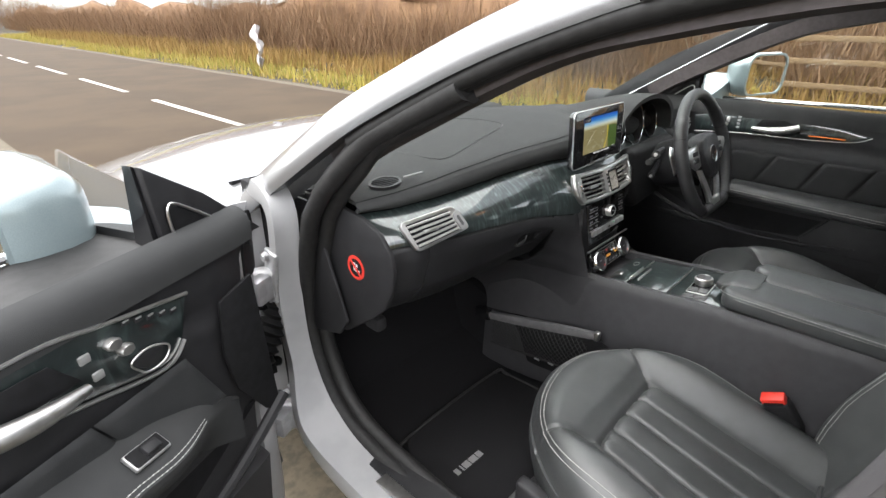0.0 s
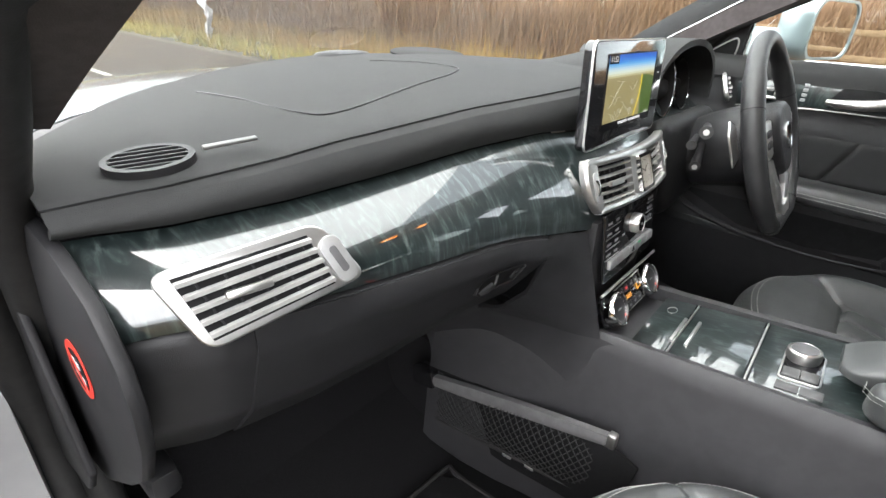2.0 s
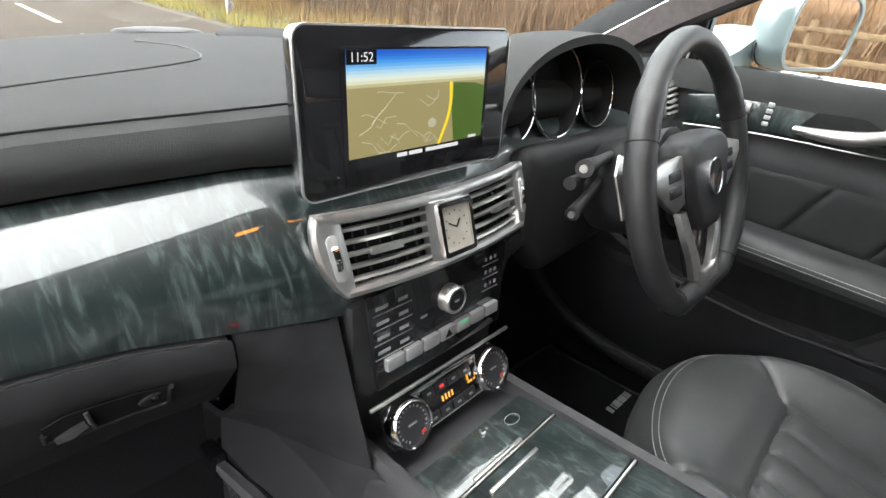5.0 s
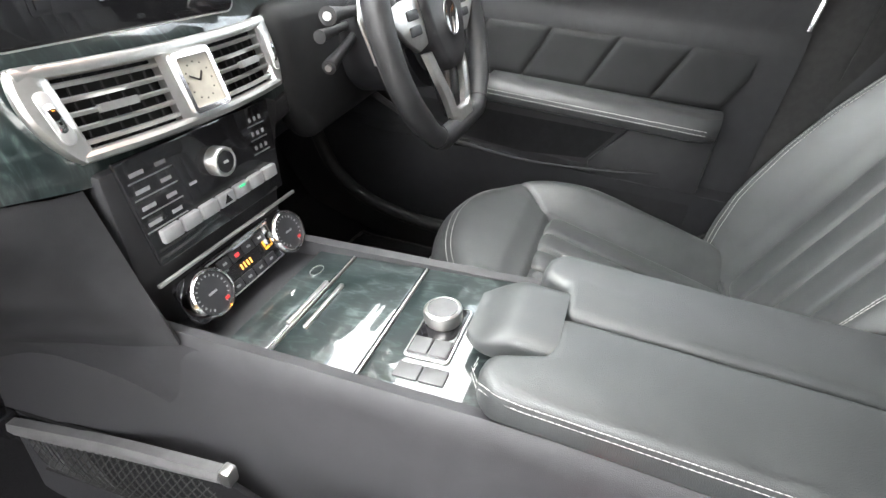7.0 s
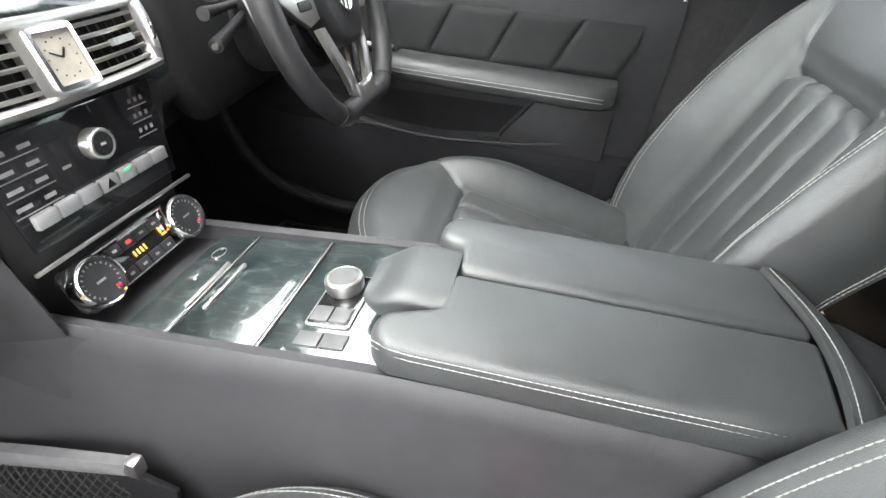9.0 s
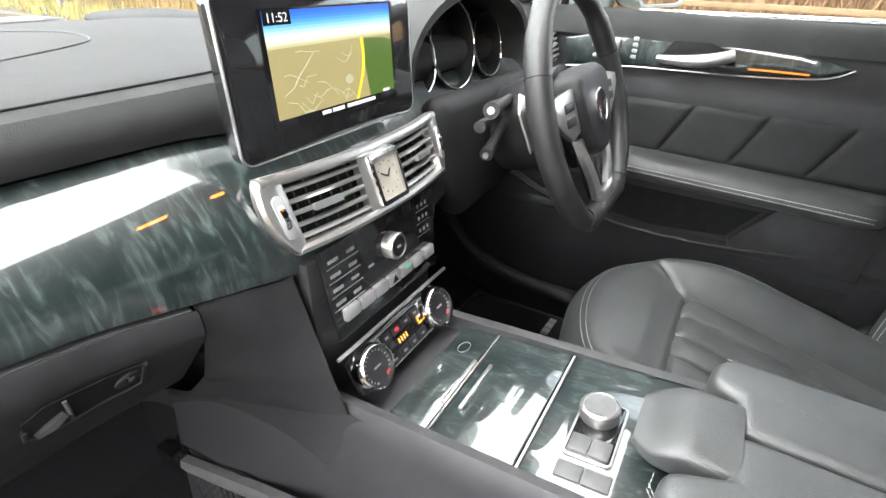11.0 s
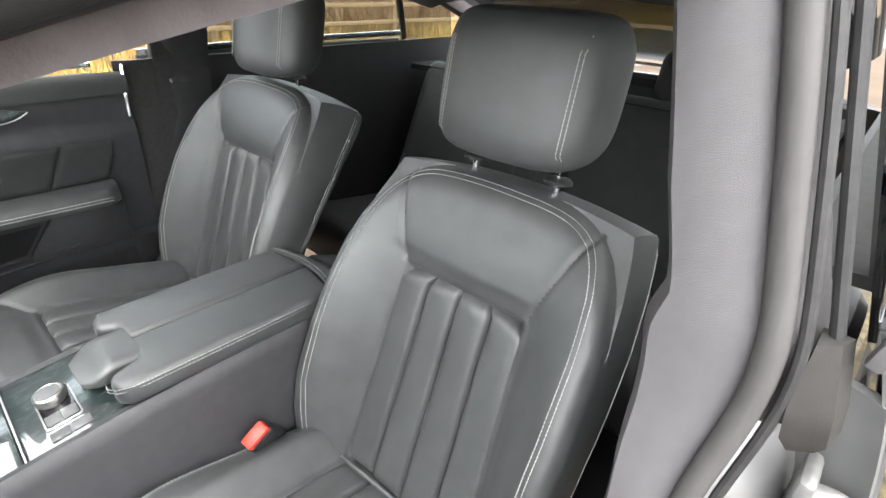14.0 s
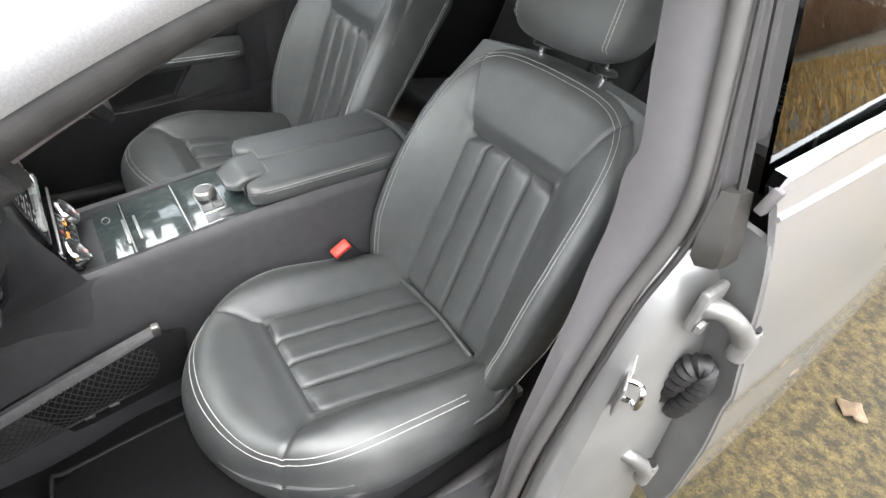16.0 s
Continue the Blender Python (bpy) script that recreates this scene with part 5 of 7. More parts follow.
ctrl = part("controller_knob", lathe([(0, 0), (0.0195, 0), (0.0215, 0.004), (0.0218, 0.012), (0.0208, 0.016), (0.018, 0.0178), (0.0172, 0.017), (0, 0.017)], 48, cmx @ Matrix.Translation((0.018, 0.002, 0.004))), SILVER, console, "satin silver rotary controller")
part("controller_cap", lathe([(0, 0), (0.0170, 0), (0.0166, 0.0010), (0, 0.0014)], 36, cmx @ Matrix.Translation((0.018, 0.002, 0.0208))), KEY, ctrl)
for k in range(2):
    part("controller_key", rbox((0.024, 0.0205, 0.004), cmx @ Matrix.Translation((-0.027, 0.0108 - 0.0216 * k, 0.004)), 0.0015), KEY, console)
    part("mode_key", rbox((0.020, 0.026, 0.003), Matrix.Translation((-0.075, -0.246 - 0.0272 * k, trim_z(-0.246 - 0.0272 * k) + 0.0052)) @ tilt, 0.001), KEY, console)
# the palm rest is a low pad that reaches over the controls from the front of the armrest
rings = []
for i in range(15):
    k = i / 14
    y = lerp(-0.291, -0.378, k)
    w = 0.050 * (1 - (1 - min(1, k / 0.35)) ** 2.4 * 0.35)
    top = lerp(0.726, 0.747, smooth(0, 0.55, k))
    low = lerp(0.712, 0.700, k)
    rings.append([Vector((-0.004 + w * math.copysign(abs(math.cos(q)) ** 0.4, math.cos(q)), y, lerp(low, top, 0.5 + 0.5 * math.copysign(abs(math.sin(q)) ** 0.55, math.sin(q))))) for q in [2 * math.pi * j / 32 for j in range(32)]])
part("palm_rest", loft(rings), LEATHER, console, "soft leather palm rest")
lid_edge = [(-0.1135, -0.69), (-0.1155, -0.55), (-0.1155, -0.36), (-0.1135, -0.340), (-0.106, -0.324), (-0.094, -0.3165), (-0.080, -0.3175)]
for h, dx in ((0.7395, 0.0), (0.7335, 0.0008)):
    stitches([(x - 0.0026 - dx, y + (0.003 if y > -0.335 else 0), h) for x, y in lid_edge], None, console, r=0.0006)
    stitches([(0.1123 + dx, y, h) for x, y in lid_edge[:3]], None, console)
# strap across the back of the armrest
part("armrest_strap", sheet(lambda u, v: (lerp(-0.116, 0.112, u), lerp(-0.70, -0.765, v) - 0.02 * math.sin(math.pi * u), 0.748 - 0.05 * v * v), 14, 6, 0.008), LEATHER, console)
for yy in (-0.706, -0.752):
    stitches([(lerp(-0.112, 0.108, i / 20), yy - 0.02 * math.sin(math.pi * i / 20), 0.7492 - 0.05 * ((yy + 0.70) / 0.065) ** 2) for i in range(21)], None, console)
part("rear_tail", rbox((0.20, 0.10, 0.12), Matrix.Translation((0, -0.80, 0.64)) @ Matrix.Rotation(radians(20), 4, "X"), 0.02, 3), PLASTIC, console)
# cross bars that stand for the trim clip under the tray lids
part("trim_ring", ring_plate([(0.012 * math.cos(a), 0.008 * math.sin(a)) for a in [2 * math.pi * i / 24 for i in range(24)]], [(0.0112 * math.cos(a), 0.0072 * math.sin(a)) for a in [2 * math.pi * i / 24 for i in range(24)]], 0.0012, Matrix.Translation((0.055, -0.062, trim_z(-0.062) + 0.004)) @ tilt), SILVER, console)

# net pocket on the tunnel beside the passenger's feet
pocket = thing("net_pocket", (-0.15, 0.1, 0.40), "black elastic net pocket with a rigid top bar", "net pocket")
bar = spline([(-0.165, 0.29, 0.445), (-0.158, 0.20, 0.462), (-0.150, 0.08, 0.488), (-0.146, -0.065, 0.522)], 8)
rings = []
for i, p in enumerate(bar):
    t = i / (len(bar) - 1)
    w = 0.010 + 0.004 * math.sin(math.pi * t)
    rings.append([p + Vector((dx, 0, dz)) for dx, dz in ((-0.008, -w), (-0.011, 0), (-0.008, w), (0.004, w), (0.006, 0), (0.004, -w))])
part("top_bar", loft(rings), BAR, pocket, "rigid dull grey plastic bar")
part("bar_end", rbox((0.026, 0.055, 0.040), Matrix.Translation((-0.166, 0.30, 0.445)) @ Matrix.Rotation(radians(-10), 4, "X"), 0.007), GLOSS, pocket)
part("bar_tip", rbox((0.016, 0.014, 0.026), Matrix.Translation((-0.147, -0.072, 0.523)), 0.003), SILVER, pocket)
net = bmesh.new()


def net_point(u, v):
    y = lerp(0.27, -0.06, u)
    top, low = lerp(0.455, 0.515, u), lerp(0.345, 0.385, u)
    return Vector((-0.160 + 0.012 * u - 0.018 * math.sin(math.pi * v) * math.sin(math.pi * u) ** 0.5, y, lerp(top, low, v)))


lines = []
for k in range(-8, 26):
    for sgn in (1, -1):
        pts = []
        for j in range(13):
            v = j / 12
            u = (k + (v * 7 if sgn > 0 else 7 - v * 7)) / 24
            if 0 <= u <= 1:
                pts.append(net_point(u, v))
        if len(pts) > 2:
            lines.append(pts)
for pts in lines:
    b2 = tube(pts, 0.0011, 4)
    me2 = bpy.data.meshes.new("tmp")
    b2.to_mesh(me2)
    b2.free()
    net.from_mesh(me2)
    bpy.data.meshes.remove(me2)
part("net", net, NET, pocket, "diamond mesh of elastic cord")
part("net_hem", tube([net_point(i / 20, 1.0) for i in range(21)], 0.004, 6), RUBBER, pocket)
for u in (0.52, 0.66):
    part("hem_clip", rbox((0.006, 0.018, 0.006), Matrix.Translation(net_point(u, 1.02) + Vector((-0.003, 0, 0))), 0.0015), SILVER, pocket)
part("pocket_panel", prism([(0.32, 0.46), (0.30, 0.33), (0.10, 0.335), (-0.10, 0.36), (-0.12, 0.50), (-0.06, 0.52)], 0.008, YZ(-0.153), 0.003), CARPET, pocket)

pocket.location.x -= 0.013


# floor mats
def floor_mat(x, label, ex=-0.14, ey=0.03):
    m = thing("floor_mat", (x, 0.0, 0.30), label, "floor mat", "floor mats")
    outline = [(-0.21, -0.22), (0.19, -0.22), (0.21, -0.19), (0.20, 0.12), (0.17, 0.17), (-0.19, 0.17), (-0.23, 0.12), (-0.235, -0.19)]
    part("mat_carpet", prism(outline, 0.010, Matrix.Translation((x, 0.03, 0.292)), 0.004), CARPET, m)
    loop = [Vector((x + a * 0.985, 0.03 + b * 0.985, 0.3)) for a, b in outline]
    part("mat_binding", tube(spline(loop, 4, closed=True), 0.005, 6, closed=True), RUBBER, m)
    part("mat_emblem", bars([(-0.042, 0, 0.012, 0.018), (-0.026, 0, 0.004, 0.018), (-0.010, 0, 0.020, 0.018), (0.014, 0, 0.022, 0.018), (0.036, 0, 0.016, 0.018)], Matrix.Translation((x + ex, ey, 0.3022)) @ Matrix.Rotation(radians(-2), 4, "Z"), 0.001), BTN, m, "silver emblem bars")
    for sx in (-0.12, 0.12):
        part("mat_stud", lathe([(0, 0), (0.016, 0), (0.015, 0.003), (0, 0.004)], 20, Matrix.Translation((x + sx, -0.15, 0.302))), PLASTIC, m)


floor_mat(-0.42, "black carpet floor mat with silver emblem, passenger footwell")
floor_mat(0.46, "black carpet floor mat with silver emblem, driver's footwell", 0.15, -0.03)

# hinge gear of the passenger door
for z in (0.80, 0.43):
    h = part("door_hinge", rbox((0.012, 0.045, 0.13), Matrix.Translation((-0.812, 0.398, z - 0.015)) @ Matrix.Rotation(radians(12), 4, "X"), 0.005), BRIGHT_STEEL, car, "bare metal door hinge with bolts")
    part("hinge_arm", tube(spline([(-0.812, 0.40, z - 0.015), (-0.835, 0.412, z - 0.008), (-0.868, 0.408, z - 0.012), (-0.895, 0.385, z - 0.028)], 6), [0.021 - 0.006 * math.sin(math.pi * i / 18) for i in range(19)], 10), BRIGHT_STEEL, h)
    part("hinge_pin", lathe([(0, 0), (0.013, 0), (0.013, 0.06), (0.010, 0.066), (0, 0.066)], 14, Matrix.Translation((-0.866, 0.395, z - 0.06))), BRIGHT_STEEL, h)
    for dz in (-0.065, 0.035):
        part("bolt", lathe([(0, 0), (0.012, 0), (0.012, 0.008), (0.008, 0.011), (0, 0.011)], 6, Matrix.Translation((-0.818, 0.396, z + dz)) @ Matrix.Rotation(radians(-90), 4, "Y")), BRIGHT_STEEL, h)
bell = spline([(-0.785, 0.425, 0.70), (-0.812, 0.42, 0.66), (-0.848, 0.415, 0.61), (-0.884, 0.405, 0.56)], 12)
part("cable_bellows", tube(bell, [0.030 + 0.006 * math.sin(i * 1.57) for i in range(len(bell))], 16), HOSE, car, "corrugated rubber cable sleeve")
for z in (0.705, 0.545):
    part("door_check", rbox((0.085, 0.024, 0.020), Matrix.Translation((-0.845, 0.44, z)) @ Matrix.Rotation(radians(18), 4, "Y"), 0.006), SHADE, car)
# gear on the centre pillar, for the rear door's hinges
for z, y in ((0.850, -0.712), (0.525, -0.684)):
    h = part("door_hinge", rbox((0.014, 0.05, 0.07), PILLAR[-1] @ Matrix.Translation((-0.800, y, z)), 0.006), STEEL, car, "silver painted door hinge")
    part("hinge_arm", moved(tube(spline([(-0.80, y + 0.006, z + 0.004), (-0.820, y + 0.002, z + 0.010), (-0.838, y - 0.016, z - 0.008), (-0.850, y - 0.038, z - 0.038)], 6), [0.0165 - 0.004 * math.sin(math.pi * i / 18) for i in range(19)], 10), PILLAR[-1]), STEEL, h)
    part("hinge_pin", lathe([(0, 0), (0.013, 0), (0.013, 0.05), (0.010, 0.055), (0, 0.055)], 16, PILLAR[-1] @ Matrix.Translation((-0.852, y - 0.042, z - 0.075))), STEEL, h)
    part("pin_cap", lathe([(0, 0), (0.008, 0), (0.008, 0.004), (0, 0.004)], 14, PILLAR[-1] @ Matrix.Translation((-0.852, y - 0.042, z - 0.0195))), SHADE, h)
    part("bolt", lathe([(0, 0), (0.011, 0), (0.011, 0.006), (0, 0.008)], 6, PILLAR[-1] @ Matrix.Translation((-0.808, y + 0.012, z - 0.022)) @ Matrix.Rotation(radians(-90), 4, "Y")), STEEL, h)
bell = spline([(-0.795, -0.735, 0.625), (-0.812, -0.727, 0.69), (-0.822, -0.725, 0.738), (-0.834, -0.735, 0.742), (-0.838, -0.746, 0.70), (-0.832, -0.752, 0.645), (-0.822, -0.758, 0.605)], 12)
part("cable_bellows", moved(tube(bell, [0.0165 + 0.0022 * math.sin(i * 1.57) for i in range(len(bell))], 16), PILLAR[-1]), HOSE, car, "corrugated rubber cable sleeve")
sk = PILLAR[-1] @ Matrix.Translation((-0.783, -0.632, 0.70)) @ Matrix.Rotation(radians(28), 4, "Z") @ Matrix.Rotation(radians(-90), 4, "Y") @ Matrix.Rotation(radians(90), 4, "Z")
striker = part("door_striker", prism(round_rect(0.035, 0.07, 0.006), 0.004, sk, 0.001), STEEL, car, "bare metal door striker plate with loop")
part("striker_loop", tube(spline([sk @ Vector(p) for p in ((-0.012, -0.02, 0.0), (-0.012, -0.02, 0.022), (0.0, -0.015, 0.028), (0.0, 0.015, 0.028), (-0.012, 0.02, 0.022), (-0.012, 0.02, 0.0))], 4), 0.0045, 8), CHROME, striker)
lb = sk @ Matrix.Translation((0.004, -0.062, 0.0))
lab = part("data_label", prism(round_rect(0.030, 0.028, 0.002), 0.0006, lb, 0), WHITE_PRINT, car, "small white data label with a dark code field")
part("label_print", bars([(-0.008, 0.007, 0.008, 0.006), (0.004, 0.008, 0.008, 0.004), (-0.004, -0.001, 0.016, 0.003), (0.006, -0.008, 0.010, 0.004), (-0.008, -0.008, 0.006, 0.006)], lb @ Matrix.Translation((0, 0, 0.0006))), BTN, lab)
GUIDE = material("brown_black_rubber", (0.012, 0.0112, 0.0100), 0.6, second=(0.016, 0.0150, 0.0135), scale=60, bump=0.2, bump_scale=700)
part("window_guide", moved(loft([[(-x0, y0, z), (-x1, y0 - 0.012, z), (-x1 - 0.006, y1, z), (-x0, y1, z)] for z, x0, x1, y0, y1 in (
    (1.015, 0.764, 0.778, -0.676, -0.705), (0.962, 0.764, 0.792, -0.670, -0.708), (0.932, 0.768, 0.797, -0.668, -0.710), (0.919, 0.776, 0.792, -0.674, -0.702))]), PILLAR[-1]), GUIDE, car, "folded rubber window guide")

# rear bench
bench = thing("rear_seat", (0, -1.5, 0.35), "black leather rear bench in deep shade behind the front seats", "rear seat")
part("bench_cushion", rbox((1.30, 0.50, 0.18), Matrix.Translation((0, -1.33, 0.45)) @ Matrix.Rotation(radians(8), 4, "X"), 0.05, 4), REAR_LEATHER_SHADED, bench)
for x in (-0.36, 0.36):
    part("bench_backrest", rbox((0.58, 0.14, 0.58), Matrix.Translation((x, -1.68, 0.72)) @ Matrix.Rotation(radians(24), 4, "X"), 0.05, 4), REAR_LEATHER_SHADED, bench)
    for k in range(5):
        part("pleat", rbox((0.062, 0.02, 0.40), Matrix.Translation((x - 0.14 + 0.07 * k, -1.615, 0.70)) @ Matrix.Rotation(radians(24), 4, "X"), 0.009, 3), REAR_LEATHER_SHADED, bench)
    part("rear_headrest", rbox((0.25, 0.09, 0.16), Matrix.Translation((x, -1.84, 1.05)) @ Matrix.Rotation(radians(15), 4, "X"), 0.04, 4), REAR_LEATHER_SHADED, bench)
part("bench_armrest", rbox((0.20, 0.13, 0.50), Matrix.Translation((0, -1.66, 0.72)) @ Matrix.Rotation(radians(24), 4, "X"), 0.03, 3), REAR_LEATHER_SHADED, bench)


# ---- dashboard details ----
def quad_at(c, u, v):
    bl, br, tr, tl = [Vector((*p, 0)) for p in c]
    return bl.lerp(br, u).lerp(tl.lerp(tr, u), v)


def rounded(outline, r, n=5):
    """The outline with every corner rounded off."""
    pts, out = [Vector(p) for p in outline], []
    for i, p in enumerate(pts):
        a, b = pts[i - 1] - p, pts[(i + 1) % len(pts)] - p
        d = min(r, 0.45 * a.length, 0.45 * b.length)
        p0, p1 = p + a.normalized() * d, p + b.normalized() * d
        for k in range(n + 1):
            t = k / n
            q = p0 * (1 - t) ** 2 + p * 2 * t * (1 - t) + p1 * t * t
            out.append((q.x, q.y))
    return out


def vent(parent, m, outer, corners, slats, fins, label, wheel_at=None, tab=0.4):
    """An air vent: frame, dark plate for the shade inside, slats across, fins behind and a sliding tab."""
    v = part("air_vent", prism(rounded(outer, 0.014), 0.010, m @ Matrix.Translation((0, 0, -0.002)), 0.0045, 3), SILVER, parent, label)
    c = [quad_at(corners, u, w) for u, w in ((0, 0), (1, 0), (1, 1), (0, 1))]
    # thin dark plate in place of the shaded depth
    part("vent_shade", prism([(p.x, p.y) for p in c], 0.0012, m @ Matrix.Translation((0, 0, 0.0078)), 0), SHADE, v)
    for k in range(fins):
        u = (k + 0.6) / fins
        a, b = quad_at(corners, u, 0.02), quad_at(corners, u, 0.98)
        part("vent_fin", tube([m @ (a + Vector((0, 0, 0.0095))), m @ (b + Vector((0, 0, 0.0095)))], 0.0011, 4), PLASTIC, v)
    for k in range(slats):
        w = (k + 0.5) / slats
        a, b = quad_at(corners, 0.0, w), quad_at(corners, 1.0, w)
        bm = sweep([m @ (a + Vector((0, 0, 0.011))), m @ (b + Vector((0, 0, 0.011)))], [(-0.0018, -0.003), (-0.0018, 0.003), (0.0015, 0.0035), (0.0018, -0.002)], m.to_3x3() @ Vector((0, 1, 0.25)))
        part("vent_slat", bm, SLAT, v)
    w = (slats // 2 + 0.5) / slats
    q = quad_at(corners, tab, w)
    part("vent_tab", rbox((0.034, 0.0065, 0.007), m @ Matrix.Translation((q.x, q.y, 0.014)), 0.002), SILVER, v)
    if wheel_at:
        x, y, a = wheel_at
        mm = m @ Matrix.Translation((x, y, 0.006)) @ Matrix.Rotation(radians(a), 4, "Z")
        part("thumb_pad", prism(round_rect(0.019, 0.042, 0.009), 0.004, mm @ Matrix.Translation((0, 0, 0.0012)), 0.0012), BTN, v)
        part("thumb_slot", prism(round_rect(0.007, 0.024, 0.003), 0.003, mm @ Matrix.Translation((0, 0, 0.0024)), 0.0006), KEY, v)
    return v


vm = face_at(-0.608, 0.094, 0.917, 26, -13) @ Matrix.Rotation(radians(3), 4, "Z")
vent(dash, vm, [(-0.080, 0.035), (0.046, 0.041), (0.076, -0.012), (-0.056, -0.028)],
     [(-0.051, -0.021), (0.046, -0.010), (0.034, 0.033), (-0.066, 0.029)], 5, 5, "outer air vent with silver frame and slats", (0.054, 0.008, 20))
far = face_at(0.628, 0.072, 0.968, 20, 13)
vent(dash, far, [(0.078, 0.030), (0.070, 0.036), (-0.034, 0.040), (-0.052, 0.034), (-0.074, 0.0), (-0.072, -0.012), (-0.060, -0.018), (0.042, -0.034), (0.054, -0.030)],
     [(-0.046, -0.018), (0.046, -0.026), (0.066, 0.027), (-0.032, 0.031)], 5, 5, "outer air vent with silver frame and slats")
# bowed fascia that carries the two middle vents and the clock
FX = 0.012


def on_fascia(a, b, c):
    """a across from the clock, b up along the leaning face, c proud of it."""
    return face_at(FX + a, 0.037 + 0.75 * a * a, 0.897, 20, math.degrees(math.atan(1.5 * a))) @ Vector((0, b, c))


def fascia_bar(first, second, n=16):
    """A rounded bar between two border lines (a, b)."""
    rings = []
    for i in range(n + 1):
        p, q = [Vector((*line[0], 0)).lerp(Vector((*line[1], 0)), i / n) for line in (first, second)]
        rings.append([on_fascia(*p.lerp(q, k).xy, c) for k, c in ((0, -0.006), (0.0, 0.004), (0.14, 0.0075), (0.5, 0.009), (0.86, 0.0075), (1, 0.004), (1, -0.006))])
    return loft(rings)


def join_bms(*some):
    bm = bmesh.new()
    for one in some:
        me = bpy.data.meshes.new("joined")
        one.to_mesh(me)
        one.free()
        bm.from_mesh(me)
        bpy.data.meshes.remove(me)
    return bm


ends = []
for s in (-1, 1):
    rings = []
    for i in range(17):
        k = i / 16
        b = lerp(0.041, -0.038, k)
        bulge = 0.012 * math.sin(math.pi * k) ** 0.7
        rings.append([on_fascia(s * lerp(lerp(0.152, 0.134, k) + bulge, lerp(0.130, 0.122, k), q), b, c) for q, c in ((0, -0.006), (0.0, 0.003), (0.12, 0.007), (0.5, 0.0085), (0.9, 0.007), (1, 0.004), (1, -0.006))])
    ends.append(loft(rings))
fascia = part("vent_fascia", join_bms(
    fascia_bar([(-0.150, 0.0295), (0.150, 0.0295)], [(-0.153, 0.041), (0.153, 0.041)], 30),
    fascia_bar([(-0.133, -0.0395), (0.133, -0.0395)], [(-0.130, -0.029), (0.130, -0.029)], 30),
    fascia_bar([(-0.034, -0.031), (-0.034, 0.031)], [(0.034, -0.031), (0.034, 0.031)]), *ends), SILVER, dash, "satin silver frame of the two middle air vents")
# dark sheet behind the slats paints the shade inside the vents
part("vent_shade", sheet(lambda u, v: on_fascia(lerp(-0.145, 0.145, u), lerp(-0.036, 0.036, v), -0.010), 30, 4, 0.003), SHADE, fascia)
for s in (-1, 1):
    for k in range(6):
        a0 = s * lerp(0.046, 0.116, k / 5)
        part("vent_fin", tube([on_fascia(a0, b, -0.003) for b in (-0.029, 0.029)], 0.0012, 4), PLASTIC, fascia)
    for k in range(5):
        b0 = -0.0235 + 0.0118 * k
        rings = []
        for i in range(9):
            a0 = s * lerp(0.033, lerp(0.124, 0.131, (b0 + 0.03) / 0.06), i / 8)
            rings.append([on_fascia(a0, b0 + db, c) for db, c in ((-0.0016, -0.004), (-0.0022, 0.003), (0.0008, 0.0045), (0.0022, 0.002), (0.0016, -0.004))])
        part("vent_slat", loft(rings), SILVER, fascia)
    tab = [[on_fascia(s * (0.070 + 0.034 * i / 4), b0, c) for b0, c in ((-0.0035, 0.003), (-0.0035, 0.009), (0.0035, 0.009), (0.0035, 0.003))] for i in range(5)]
    part("vent_tab", loft(tab), SILVER, fascia)
    slot = face_at(FX + s * 0.1385, 0.037 + 0.75 * 0.1385 ** 2, 0.897, 20, math.degrees(math.atan(1.5 * s * 0.1385))) @ Matrix.Rotation(radians(s * -8), 4, "Z")
    part("thumb_slot", prism(round_rect(0.012, 0.044, 0.006), 0.002, slot @ Matrix.Translation((0, 0, 0.0075)), 0.0006), BTN, fascia)
    part("thumb_wheel", lathe([(0, -0.003), (0.019, -0.003), (0.0197, 0), (0.019, 0.003), (0, 0.003)], 28, slot @ Matrix.Translation((0, 0, -0.006)) @ Matrix.Rotation(radians(90), 4, "Y")), CHROME, fascia)
cm = face_at(FX, 0.037, 0.897, 20)
clock = part("clock", ring_plate(round_rect(0.050, 0.058, 0.004), round_rect(0.041, 0.048, 0.002), 0.006, cm @ Matrix.Translation((0, 0, 0.0075))), CHROME, dash, "small square analogue clock with cream face")
part("clock_face", prism(round_rect(0.042, 0.049, 0.002), 0.001, cm @ Matrix.Translation((0, 0, 0.0092)), 0), CREAM, clock)
for turn, long, wide in ((62, 0.013, 0.0016), (-38, 0.010, 0.0020)):
    part("clock_hand", bars([(0, long / 2, wide, long)], cm @ Matrix.Rotation(radians(turn), 4, "Z") @ Matrix.Translation((0, 0, 0.0105))), SHADE, clock)
part("clock_scale", bars([(0.016 * math.cos(q), 0.018 * math.sin(q), 0.0014, 0.0014) for q in [k * math.pi / 6 for k in range(12)]], cm @ Matrix.Translation((0, 0, 0.0103))), SHADE, clock)
# round demister vent and badge bar on the pad
rm = Matrix.Translation((-0.633, 0.214, 0.992)) @ Matrix.Rotation(radians(6), 4, "X") @ Matrix.Rotation(radians(-7), 4, "Y") @ Matrix.Rotation(radians(-20), 4, "Z")
rv = part("demister_vent", ring_plate([(0.034 * math.cos(a), 0.026 * math.sin(a)) for a in [2 * math.pi * i / 36 for i in range(36)]], [(0.029 * math.cos(a), 0.021 * math.sin(a)) for a in [2 * math.pi * i / 36 for i in range(36)]], 0.007, rm), PLASTIC, dash, "oval demister vent")
